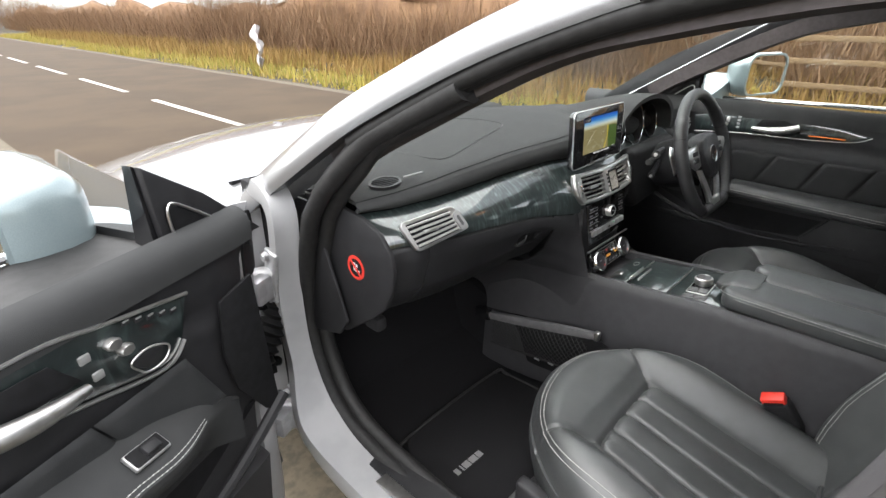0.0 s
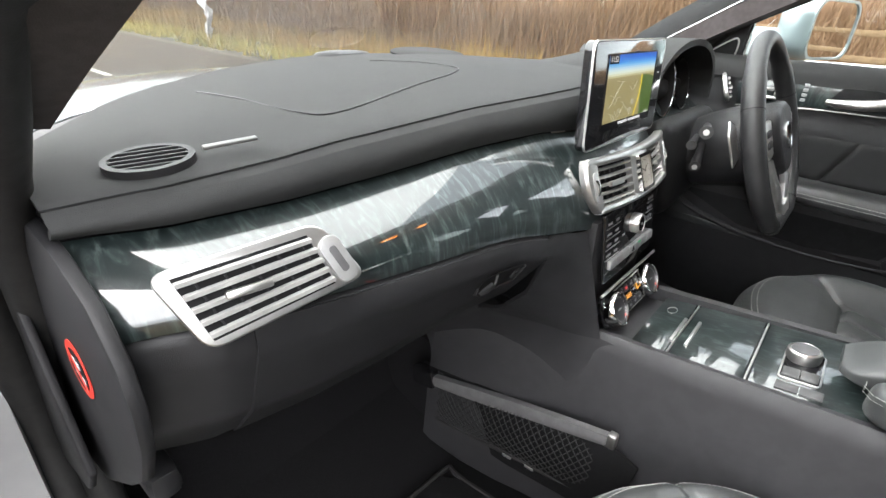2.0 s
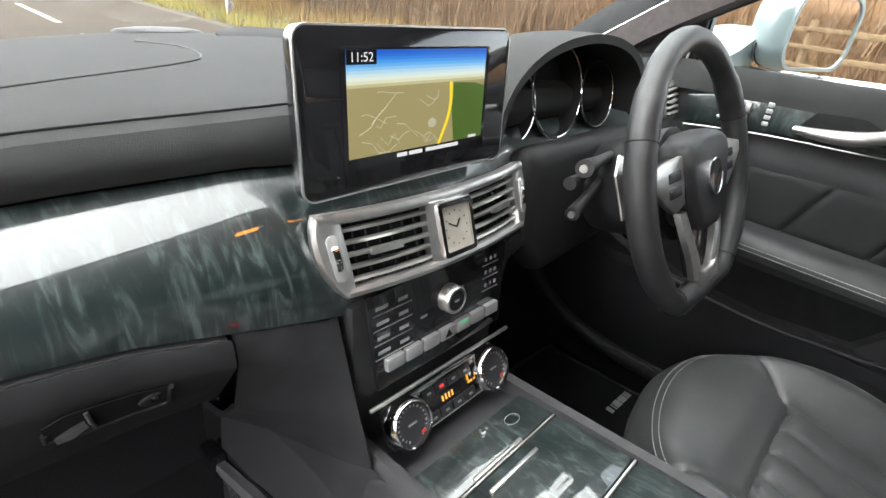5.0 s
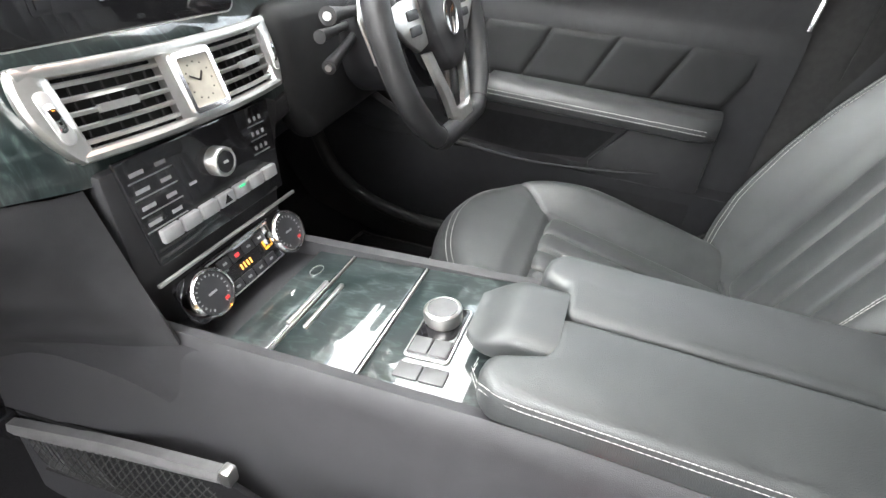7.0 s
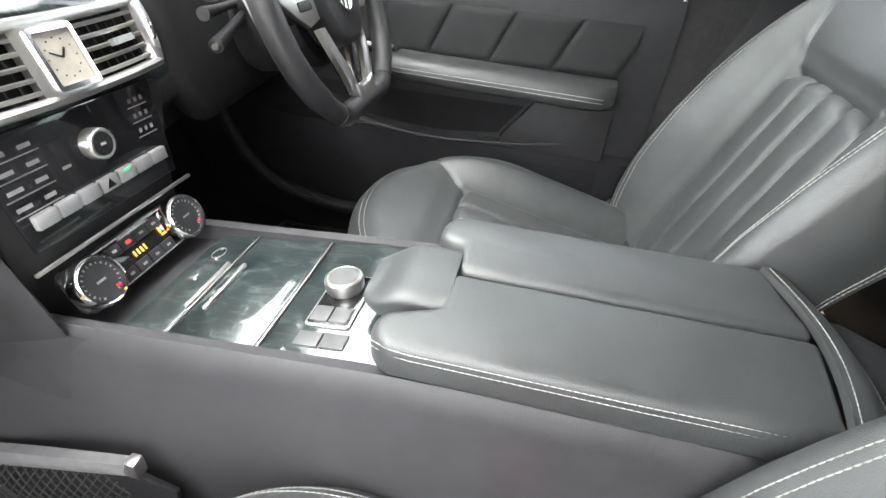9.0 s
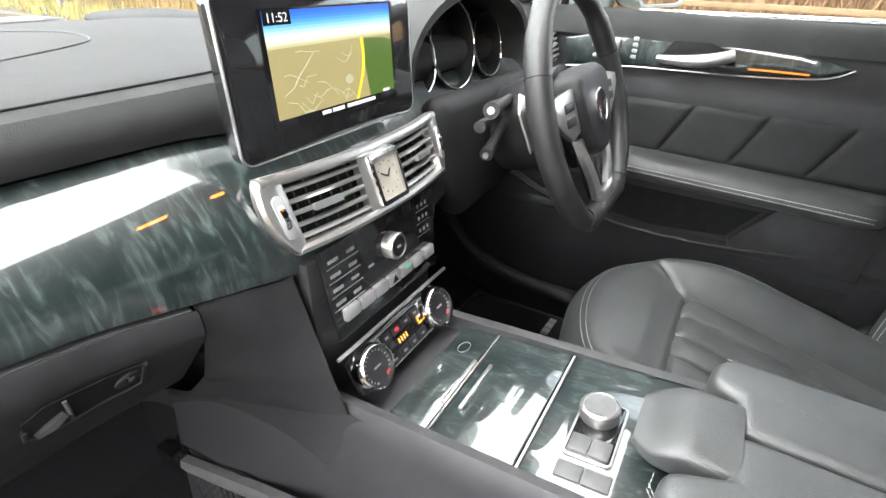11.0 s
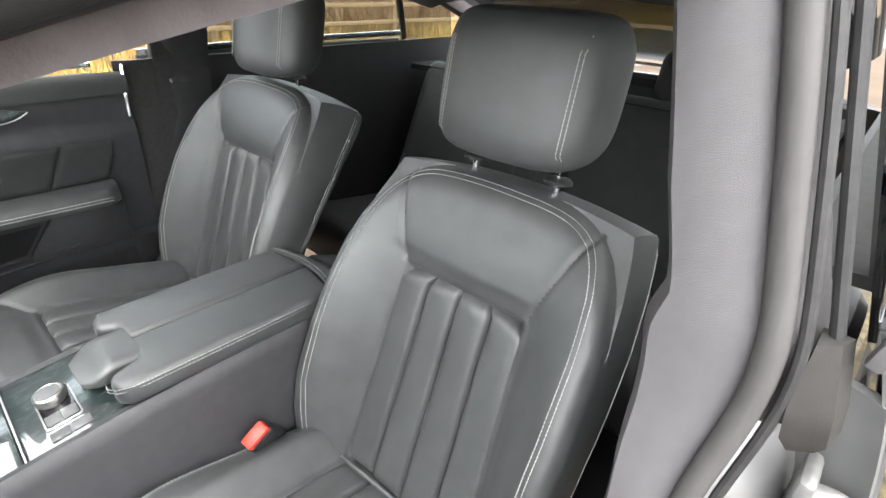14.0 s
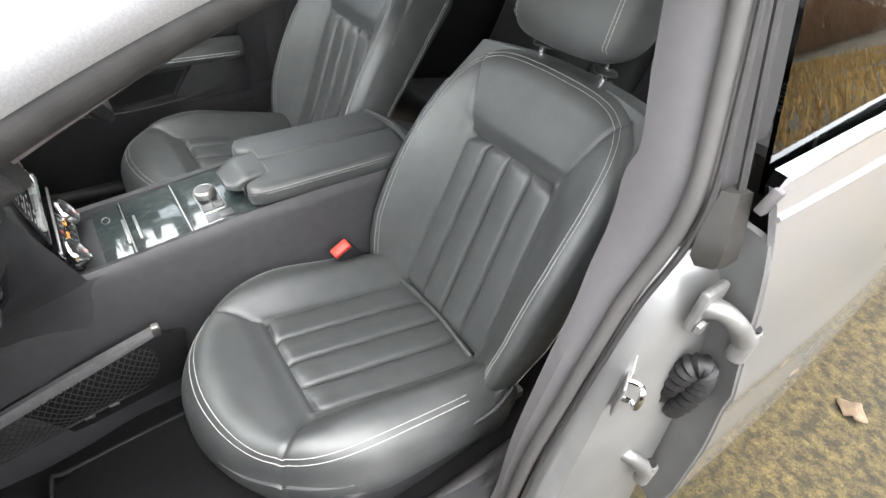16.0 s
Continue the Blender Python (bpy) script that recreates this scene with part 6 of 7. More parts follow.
# dark oval paints the shade under the slats
part("vent_shade", prism([(0.0295 * math.cos(a), 0.0215 * math.sin(a)) for a in [2 * math.pi * i / 36 for i in range(36)]], 0.002, rm @ Matrix.Translation((0, 0, 0.002)), 0), SHADE, rv)
for k in range(5):
    y = -0.015 + 0.0075 * k
    w = 0.029 * math.sqrt(1 - (y / 0.0225) ** 2)
    part("vent_slat", rbox((2 * w, 0.0022, 0.003), rm @ Matrix.Translation((0, y, 0.0055)), 0.0006), PLASTIC, rv)
part("badge_bar", rbox((0.044, 0.0075, 0.003), Matrix.Translation((-0.577, 0.190, 1.006)) @ Matrix.Rotation(radians(-6), 4, "Y") @ Matrix.Rotation(radians(-16), 4, "Z"), 0.001), STEEL, dash, "slim dull silver badge bar")
# airbag seam on the pad, sensor and speaker
def on_pad(x, y):
    y0, y1 = front_y(x) + 0.045, screen_y(x) - 0.01
    p = Vector(pad((x - XL) / (XR - XL), (y - y0) / (y1 - y0)))
    return p + Vector((0, 0, 0.0006))
seam = spline([on_pad(x, y) for x, y in ((-0.47, 0.47), (-0.475, 0.36), (-0.47, 0.245), (-0.43, 0.222), (-0.28, 0.262), (-0.15, 0.295), (-0.11, 0.33), (-0.10, 0.42), (-0.12, 0.52))], 8)
part("airbag_seam", tube(seam, 0.0011, 5), PLASTIC, dash)
part("light_sensor", lathe([(0, 0), (0.05, 0), (0.046, 0.004), (0.03, 0.007), (0, 0.008)], 28, Matrix.Translation((-0.02, 0.72, on_pad(-0.02, 0.72).z)) @ Matrix.Diagonal((1.5, 0.6, 1, 1))), PLASTIC, dash)
part("pad_speaker", prism([(0.10 * math.cos(a), 0.07 * math.sin(a)) for a in [2 * math.pi * i / 36 for i in range(36)]], 0.004, Matrix.Translation((0.13, 0.60, on_pad(0.13, 0.60).z - 0.001)) @ Matrix.Rotation(radians(5), 4, "X"), 0.001), SHADE, dash, "oval speaker grille")
# stitched edge of the pad
part("pad_seam", tube([Vector(pad(i / 60, 0.022)) + Vector((0, 0, 0.0002)) for i in range(61)], 0.0010, 5), SHADE, dash)
# sticker on the end cap
sm = Matrix.Translation((-0.7185, 0.216, 0.835)) @ Matrix.Rotation(radians(-90), 4, "Z") @ Matrix.Rotation(radians(90), 4, "X")
st = part("warning_sticker", prism([(0.027 * math.cos(a), 0.027 * math.sin(a)) for a in [2 * math.pi * i / 36 for i in range(36)]], 0.0006, sm, 0), RED_PRINT, dash, "round red and white airbag warning sticker")
part("sticker_field", prism([(0.020 * math.cos(a), 0.020 * math.sin(a)) for a in [2 * math.pi * i / 30 for i in range(30)]], 0.0004, sm @ Matrix.Translation((0, 0, 0.0006)), 0), SHADE, st)
part("sticker_mark", bars([(-0.004, 0.002, 0.006, 0.018), (0.006, -0.006, 0.014, 0.005), (0.004, 0.006, 0.006, 0.006)], sm @ Matrix.Translation((0, 0, 0.001))), WHITE_PRINT, st)
part("sticker_stroke", bars([(0, 0, 0.042, 0.006)], sm @ Matrix.Rotation(radians(-45), 4, "Z") @ Matrix.Translation((0, 0, 0.0014))), RED_PRINT, st)
part("cap_foot", rbox((0.03, 0.05, 0.035), Matrix.Translation((-0.69, 0.20, 0.70)), 0.01), PLASTIC, dash)
part("kick_panel", prism([(0.24, 0.70), (0.34, 0.95), (0.44, 0.95), (0.44, 0.60), (0.275, 0.652)], 0.008, YZ(-0.735), 0.003), PLASTIC, dash)
# glovebox handle and lock
gm = face_at(-0.308, 0.073, 0.813, -22, 3)
def lid_at(u, v, proud):
    return Vector(lower(u, v)) + Vector((0, -0.004 - proud, -0.3 * proud))


glove = part("glovebox_lid", sheet(lambda u, v: Vector(lower(lerp(0.06, 0.343, u), lerp(0.03, 0.66, v))) + Vector((0, -0.004, 0)), 20, 18, 0.004), PLASTIC, dash)
def bowl_at(u, v, proud):
    """The latch recess, u along it and v down; its far end is rounded."""
    pinch = 1 - 0.45 * smooth(0.8, 1.0, 1 - u) - 0.12 * smooth(0.93, 1.0, u)
    return lid_at(lerp(0.2515, 0.3085, u), 0.295 + (v - 0.5) * 0.21 * pinch, proud)


# dark sheet laid on the lid stands in for the shaded recess
bowl = part("latch_bowl_shade", sheet(lambda u, v: bowl_at(u, v, 0.0016), 24, 6, 0.001), SHADE, glove)
rim = [bowl_at(0, 0.5 + 0.5 * k, 0.002) for k in (0, 1)] + [bowl_at(i / 20, 1, 0.002) for i in range(1, 21)] + [bowl_at(1, k, 0.002) for k in (0.75, 0.5, 0.25, 0.0)]
part("bowl_rim", tube(rim, 0.0022, 8), PLASTIC, glove)
part("latch", tube([lid_at(0.2695, 0.21, 0.003), lid_at(0.2705, 0.28, 0.006), lid_at(0.272, 0.37, 0.003)], 0.0016, 8), KEY, glove)
part("latch_blade", tube([lid_at(0.2700, 0.30, 0.003), lid_at(0.263, 0.335, 0.004), lid_at(0.2560, 0.36, 0.003)], [0.005, 0.006, 0.004], 8), PLASTIC, glove)
lk = Matrix.Translation(lid_at(0.3005, 0.27, 0.0026)) @ gm.to_3x3().to_4x4()
part("lock", lathe([(0, 0.0002), (0.003, 0.0002), (0.0035, 0.002), (0.008, 0.0025), (0.0095, 0.0015), (0.0095, 0), (0, 0)], 24, lk @ Matrix.Diagonal((1.25, 0.8, 1, 1))), PLASTIC, glove)
part("keyhole", lathe([(0, 0), (0.0028, 0), (0.0028, 0.0032), (0.0014, 0.0034), (0, 0.0026)], 16, lk), CHROME, glove)

# display
part("display_rim", ring_plate(round_rect(0.2685, 0.1435, 0.0128), round_rect(0.2645, 0.1395, 0.0105), 0.003, screen_m @ Matrix.Translation((0, 0, 0.0065))), SILVER, monitor)
TAN, GREEN, YELLOW, LINE = emitter("screen_tan", (0.34, 0.29, 0.13), 0.85), emitter("screen_green", (0.07, 0.13, 0.02), 0.85), emitter("screen_yellow", (0.95, 0.72, 0.02), 0.9), emitter("screen_line", (0.5, 0.47, 0.33), 0.8)
SCREEN_INK = emitter("screen_white", (0.8, 0.8, 0.8), 0.8)
dm = screen_m @ Matrix.Translation((0.003, 0.004, 0.0105)) @ Matrix.Diagonal((1.0, 0.93, 1, 1))
display = part("display", prism(round_rect(0.19, 0.112, 0.002), 0.0006, dm @ Matrix.Translation((0, -0.002, -0.0004)), 0), GLOSS, monitor, "lit navigation map")


def tile(name, mat, pts, lift=0.0004):
    bm = bmesh.new()
    bm.faces.new([bm.verts.new(dm @ Vector((x, y, lift))) for x, y in pts])
    part(name, bm, mat, display, flat=True)


def rect(x0, y0, x1, y1):
    return [(x0, y0), (x1, y0), (x1, y1), (x0, y1)]


shades = [(0.01, 0.10, 0.52), (0.015, 0.14, 0.60), (0.03, 0.20, 0.68), (0.06, 0.29, 0.74), (0.12, 0.40, 0.79), (0.24, 0.52, 0.80), (0.42, 0.63, 0.78), (0.58, 0.72, 0.74), (0.70, 0.77, 0.66), (0.66, 0.68, 0.48), (0.50, 0.47, 0.26)]
for k, tone in enumerate(shades):
    tile("map_sky", emitter("screen_sky", tone, 0.88), rect(-0.09, 0.052 - 0.003 * (k + 1), 0.09, 0.052 - 0.003 * k))
tile("map_land", TAN, rect(-0.09, -0.046, 0.09, 0.019))
tile("map_wood", GREEN, [(0.045, -0.046), (0.09, -0.046), (0.09, 0.012), (0.075, 0.016), (0.042, 0.018), (0.04, -0.01)], 0.0007)
lane = spline([(0.022, -0.046, 0), (0.034, -0.02, 0), (0.038, 0.0, 0), (0.037, 0.019, 0)], 6)
tile("map_road", YELLOW, [(p.x - 0.002, p.y) for p in lane] + [(p.x + 0.002, p.y) for p in reversed(lane)], 0.001)
rng = random.Random(4)
for k in range(16):
    x, y = rng.uniform(-0.08, 0.01), rng.uniform(-0.04, 0.014)
    pts = [(x, y)]
    for _ in range(3):
        pts.append((min(0.02, pts[-1][0] + rng.uniform(0.004, 0.014)), max(-0.045, min(0.017, pts[-1][1] + rng.uniform(-0.012, 0.012)))))
    part("map_lane", tube([dm @ Vector((a, b, 0.0006)) for a, b in pts], 0.0004, 3), LINE, display)
part("map_marker", prism([(0.006 * math.cos(a), 0.005 * math.sin(a)) for a in [k * 0.5236 for k in range(12)]], 0.0003, dm @ Matrix.Translation((0.012, -0.022, 0.0008)), 0), LINE, display)
tile("map_caption_field", GLOSS, rect(-0.09, -0.0535, 0.09, -0.046), 0.0009)
part("map_caption", bars([(-0.028, -0.050, 0.013, 0.004), (-0.010, -0.050, 0.018, 0.004), (0.028, -0.050, 0.048, 0.004)], dm @ Matrix.Translation((0, 0, 0.001))), SCREEN_INK, display)
part("map_scale", bars([(0.074, -0.044, 0.012, 0.003)], dm @ Matrix.Translation((0, 0, 0.001))), SCREEN_INK, display)
tile("clock_field", GLOSS, rect(-0.09, 0.0395, -0.058, 0.052), 0.0009)
part("display_time", text_mesh("11:52", 0.0115, dm @ Matrix.Translation((-0.074, 0.0455, 0.0012))), SCREEN_INK, display)

# instrument binnacle
hood_pts = []
for k in range(14):
    t = k / 13
    y = lerp(0.085, 0.50, t)
    w, h = lerp(0.205, 0.24, t), lerp(0.130, 0.05, smooth(0.05, 1, t))
    hood_pts.append([(0.345 + w * math.cos(a), y, 0.955 + h * max(0, math.sin(a)) ** 0.75) for a in [math.pi * i / 30 for i in range(31)]])
hood = loft(hood_pts, close=False, caps=False)
bmesh.ops.solidify(hood, geom=hood.faces[:], thickness=0.012)
part("instrument_hood", hood, LEATHER_DASH, dash, "arched hood over the instruments")
part("instrument_back", prism([(0.20 * math.cos(a), 0.14 * max(0, math.sin(a)) ** 0.75 - 0.05) for a in [math.pi * i / 24 for i in range(25)]], 0.02, face_at(0.345, 0.175, 0.965, 12), 0), SHADE, dash)
for gx, gz, r in ((0.222, 0.976, 0.050), (0.334, 0.988, 0.066), (0.462, 0.976, 0.052)):
    g_m = face_at(gx, 0.185, gz, 12)
    g = part("instrument", lathe([(r, 0), (r + 0.002, 0.05), (r + 0.004, 0.056), (r + 0.001, 0.058), (r - 0.003, 0.05), (r - 0.006, 0.002)], 40, g_m), BLACK, dash, "round instrument with a thin chrome ring")
    part("gauge_ring", tube([g_m @ Vector(((r + 0.003) * math.cos(q), (r + 0.003) * math.sin(q), 0.057)) for q in [2 * math.pi * k / 60 for k in range(60)]], 0.0022, 8, closed=True), CHROME, g)
    part("dial", prism([(r * 0.97 * math.cos(a), r * 0.97 * math.sin(a)) for a in [k * 2 * math.pi / 36 for k in range(36)]], 0.002, g_m @ Matrix.Translation((0, 0, 0.008)), 0), DIAL, g)
    ticks = bmesh.new()
    for k in range(25):
        a = radians(225 - 270 * k / 24)
        bmesh.ops.create_cube(ticks, size=1, matrix=g_m @ Matrix.Rotation(a, 4, "Z") @ Matrix.Translation((r * 0.85, 0, 0.0105)) @ Matrix.Diagonal((r * (0.14 if k % 4 else 0.2), 0.0009, 0.0004, 1)))
    tagged(part("dial_scale", ticks, WHITE_PRINT, g), kind="stuff")
    part("needle", rbox((r * 0.8, 0.002, 0.002), g_m @ Matrix.Rotation(radians(225), 4, "Z") @ Matrix.Translation((r * 0.4, 0, 0.013)), 0.0005), RED_PRINT, g)
    part("needle_cap", lathe([(0, 0), (r * 0.2, 0), (r * 0.18, 0.005), (0, 0.006)], 20, g_m @ Matrix.Translation((0, 0, 0.010))), GLOSS, g)
part("driver_fascia", prism([(-0.20, 0.012), (0.14, 0.012), (0.17, -0.06), (0.15, -0.16), (-0.16, -0.18), (-0.20, -0.12)], 0.05, face_at(0.378, 0.105, 0.93, 8), 0.03, 4), BLACK, dash)

# audio panel
am = face_at(0.004, 0.026, 0.795, 8)
audio = part("audio_panel", prism([(-0.108, 0.058), (0.112, 0.058), (0.104, -0.055), (-0.100, -0.055)], 0.006, am @ Matrix.Translation((0, 0, -0.004)), 0.002), GLOSS, dash, "gloss black audio control panel with silver keys")
for k in range(7):
    x = -0.078 + 0.0265 * k
    part("toggle_key", rbox((0.0245, 0.0155, 0.008), am @ Matrix.Translation((x, -0.026, 0.004)), 0.002), BTN, audio, "silver toggle key")
part("key_mark", prism([(-0.006, -0.004), (0.006, -0.004), (0, 0.006)], 0.0004, am @ Matrix.Translation((0.0015, -0.026, 0.0081)), 0), SHADE, audio)
part("key_lamp", bars([(0.028, -0.021, 0.010, 0.002)], am @ Matrix.Translation((0, 0, 0.008))), emitter("green_lamp", (0.05, 0.8, 0.3), 1.0), audio)
for col, x in ((0, -0.075), (1, 0.082)):
    for k in range(4 if col == 0 else 3):
        z = 0.042 - 0.017 * k
        part("key_rule", bars([(x, z - 0.007, 0.052 if col == 0 else 0.030, 0.0013)], am @ Matrix.Translation((0, 0, 0.002))), SILVER, audio)
        part("key_print", bars([(x - 0.014, z, 0.016, 0.004), (x + 0.014, z, 0.013, 0.004)] if col == 0 else [(x - 0.009, z, 0.004, 0.005), (x, z, 0.004, 0.005), (x + 0.009, z, 0.004, 0.005)], am @ Matrix.Translation((0, 0, 0.002))), PRINT, audio)
for q in ((-0.032, 0.008, 0.010, 0.003), (0.030, 0.022, 0.007, 0.003)):
    part("side_print", bars([q], am @ Matrix.Translation((0, 0, 0.002))), PRINT, audio)
kn = am @ Matrix.Translation((0.006, 0.018, 0.001))
knob = part("volume_knob", lathe([(0, 0), (0.0165, 0), (0.0165, 0.014), (0.015, 0.016), (0.0128, 0.016), (0.0125, 0.0145), (0, 0.0145)], 40, kn), SILVER, audio, "chrome volume knob")
part("knob_face", lathe([(0, 0), (0.0124, 0), (0.0122, 0.001), (0, 0.001)], 30, kn @ Matrix.Translation((0, 0, 0.0145))), GLOSS, knob)
part("knob_print", bars([(0, 0, 0.007, 0.003)], kn @ Matrix.Translation((0, 0, 0.0156))), BTN, knob)
part("panel_strip", rbox((0.232, 0.004, 0.004), face_at(0.004, 0.010, 0.728, 8), 0.001), SILVER, dash)
# climate panel
cl = face_at(0.005, 0.004, 0.687, 28)
climate = part("climate_panel", prism(round_rect(0.195, 0.056, 0.012), 0.010, cl @ Matrix.Translation((0, 0, -0.009)), 0.002), GLOSS, dash, "gloss black climate control panel")
part("climate_rim", ring_plate(round_rect(0.118, 0.050, 0.002), round_rect(0.115, 0.047, 0.002), 0.003, cl @ Matrix.Translation((0, 0.0, 0.0))), SILVER, climate)
for sx in (-1, 1):
    km = cl @ Matrix.Translation((sx * 0.071, 0, 0.0))
    k = part("temperature_knob", lathe([(0, 0), (0.029, 0), (0.0295, 0.008), (0.028, 0.016), (0.026, 0.018), (0.0245, 0.017), (0.0245, 0.013), (0, 0.013)], 48, km), CHROME, climate, "chrome-rimmed temperature knob")
    part("knob_face", lathe([(0, 0), (0.0242, 0), (0.0242, 0.0008), (0, 0.0008)], 40, km @ Matrix.Translation((0, 0, 0.013))), DIAL, k)
    marks = bmesh.new()
    for q in range(20):
        a = radians(240 - 300 * q / 19)
        bmesh.ops.create_cube(marks, size=1, matrix=km @ Matrix.Rotation(a, 4, "Z") @ Matrix.Translation((0.0198, 0, 0.0141)) @ Matrix.Diagonal((0.0026, 0.0010 if q % 2 else 0.0020, 0.0004, 1)))
    tagged(part("knob_scale", marks, PRINT, k), kind="stuff")
    part("knob_print", bars([(0, 0, 0.012, 0.0026)], km @ Matrix.Translation((0, 0, 0.0141))), PRINT, k)
    part("heat_mark", bars([(0.012, -0.0145, 0.006, 0.0035)], km @ Matrix.Translation((0, 0, 0.0143))), emitter("red_mark", (0.9, 0.05, 0.04), 0.5), k)
for r_ in (0.014, -0.017):
    for q in range(4):
        part("climate_key", rbox((0.019, 0.013, 0.003), cl @ Matrix.Translation((-0.031 + 0.021 * q, r_, 0.002)), 0.001), PLASTIC, climate)
        part("key_print", bars([(-0.031 + 0.021 * q, r_, 0.006, 0.003)], cl @ Matrix.Translation((0, 0, 0.0036))), PRINT, climate)
part("fan_display", bars([(-0.012 + 0.0055 * q, -0.002, 0.0026, 0.007) for q in range(4)], cl @ Matrix.Translation((0, 0, 0.002))), emitter("amber_segments", (1.0, 0.42, 0.08), 1.2), climate, "lit amber fan segments")
part("fan_display", bars([(0.034, 0.004, 0.003, 0.009), (0.037, -0.003, 0.008, 0.003)], cl @ Matrix.Translation((0, 0, 0.002))), emitter("amber_flow", (1.0, 0.45, 0.05), 1.0), climate)
part("key_lamp", bars([(-0.010, 0.014, 0.007, 0.004)], cl @ Matrix.Translation((0, 0, 0.0038))), emitter("red_lamp", (0.9, 0.05, 0.05), 0.9), climate)

# ---- steering wheel ----
wheel = thing("steering_wheel", (0.373, -0.06, 0.92), "black leather flat-bottomed steering wheel with silver spokes", "steering wheel")
WM = Matrix.Translation((0.385, -0.086, 0.921)) @ Matrix.Rotation(radians(90 - 20), 4, "X")
def rim_pt(a, rr=0.183):
    return WM @ Vector((rr * math.cos(a), max(rr * math.sin(a), -0.160), 0))
part("rim", tube([rim_pt(2 * math.pi * i / 80) for i in range(80)], [0.0165 + 0.002 * (abs(math.cos(2 * math.pi * i / 80)) > 0.75) for i in range(80)], 16, closed=True), WHEEL, wheel)
for a in (22, 158, 235, 305):
    aa = radians(a)
    c = rim_pt(aa)
    d = (rim_pt(aa + 0.02) - rim_pt(aa - 0.02)).normalized()
    u = d.orthogonal().normalized()
    w = d.cross(u)
    part("rim_seam", tube([c + (u * math.cos(q) + w * math.sin(q)) * 0.0182 for q in [2 * math.pi * i / 20 for i in range(20)]], 0.0009, 5, closed=True), SHADE, wheel)
hub = part("hub", prism([(0.078, 0.03), (0.07, 0.052), (0.03, 0.064), (-0.03, 0.064), (-0.07, 0.052), (-0.078, 0.03), (-0.066, -0.02), (-0.045, -0.06), (-0.02, -0.072), (0.02, -0.072), (0.045, -0.06), (0.066, -0.02)], 0.05, WM @ Matrix.Translation((0, 0, -0.028)), 0.016, 4), PLASTIC, wheel, "domed black airbag cover")
em = WM @ Matrix.Translation((0, 0, 0.0225))
emblem = part("emblem", lathe([(0.0225, 0), (0.026, 0), (0.026, 0.003), (0.0245, 0.0042), (0.0225, 0.003)], 40, em), CHROME, hub, "chrome ring emblem")
part("emblem_field", lathe([(0, 0), (0.0225, 0), (0.0225, 0.001), (0, 0.001)], 32, em), DIAL, hub)
for a in (90, 210, 330):
    part("emblem_ray", prism([(-0.003, 0), (0.003, 0), (0, 0.022)], 0.0018, em @ Matrix.Rotation(radians(a - 90), 4, "Z") @ Matrix.Translation((0, 0, 0.001)), 0), CHROME, hub)
for s in (-1, 1):
    sp = part("spoke", prism([(s * 0.06, 0.038), (s * 0.12, 0.034), (s * 0.168, 0.026), (s * 0.17, 0.0), (s * 0.13, -0.02), (s * 0.062, -0.012)], 0.014, WM @ Matrix.Translation((0, 0, -0.014)), 0.004), PLASTIC, wheel)
    part("spoke_trim", prism([(s * 0.070, 0.040), (s * 0.12, 0.038), (s * 0.166, 0.030), (s * 0.166, 0.012), (s * 0.135, -0.012), (s * 0.105, -0.030), (s * 0.070, -0.024)], 0.010, WM @ Matrix.Translation((0, 0, 0.0)), 0.003), SILVER, wheel, "satin silver spoke trim with buttons")
    for r in range(2):
        part("wheel_button", rbox((0.036, 0.013, 0.005), WM @ Matrix.Translation((s * 0.105, 0.018 - 0.020 * r, 0.010)), 0.002), DOOR_SKIN, wheel)
    leg = spline([(s * 0.066, -0.036, 0.002), (s * 0.058, -0.070, 0.006), (s * 0.044, -0.105, 0.008), (s * 0.030, -0.140, 0.006)], 6)
    bm = loft([[WM @ (p + Vector((dx * lerp(0.8, 1.3, i / 18), 0, dz))) for dx, dz in ((-0.010, -0.008), (0.010, -0.008), (0.010, 0.001), (0.005, 0.005), (-0.005, 0.005), (-0.010, 0.001))] for i, p in enumerate(leg)])
    part("lower_spoke", bm, SILVER, wheel, "satin silver lower spoke")
    part("shift_paddle", prism([(s * 0.10, -0.02), (s * 0.145, -0.03), (s * 0.155, 0.03), (s * 0.14, 0.055), (s * 0.10, 0.04)], 0.004, WM @ Matrix.Translation((0, 0, -0.045)), 0.0015), SILVER, wheel, "silver shift paddle")
part("bottom_plate", prism([(-0.040, -0.122), (-0.018, -0.132), (0.018, -0.132), (0.040, -0.122), (0.034, -0.156), (-0.034, -0.156)], 0.016, WM @ Matrix.Translation((0, 0, -0.002)), 0.005, 3), SILVER, wheel, "satin silver plate at the foot of the wheel")
part("spoke_web", prism([(-0.058, -0.055), (0.058, -0.055), (0.032, -0.14), (-0.032, -0.14)], 0.006, WM @ Matrix.Translation((0, 0, -0.012)), 0.002), GLOSS, wheel)
part("column_shroud", lathe([(0, 0), (0.062, 0), (0.07, 0.05), (0.075, 0.12), (0, 0.12)], 28, WM @ Matrix.Translation((0, -0.01, -0.15)) @ Matrix.Diagonal((1, 1.1, 1, 1))), DOOR_SKIN, wheel)
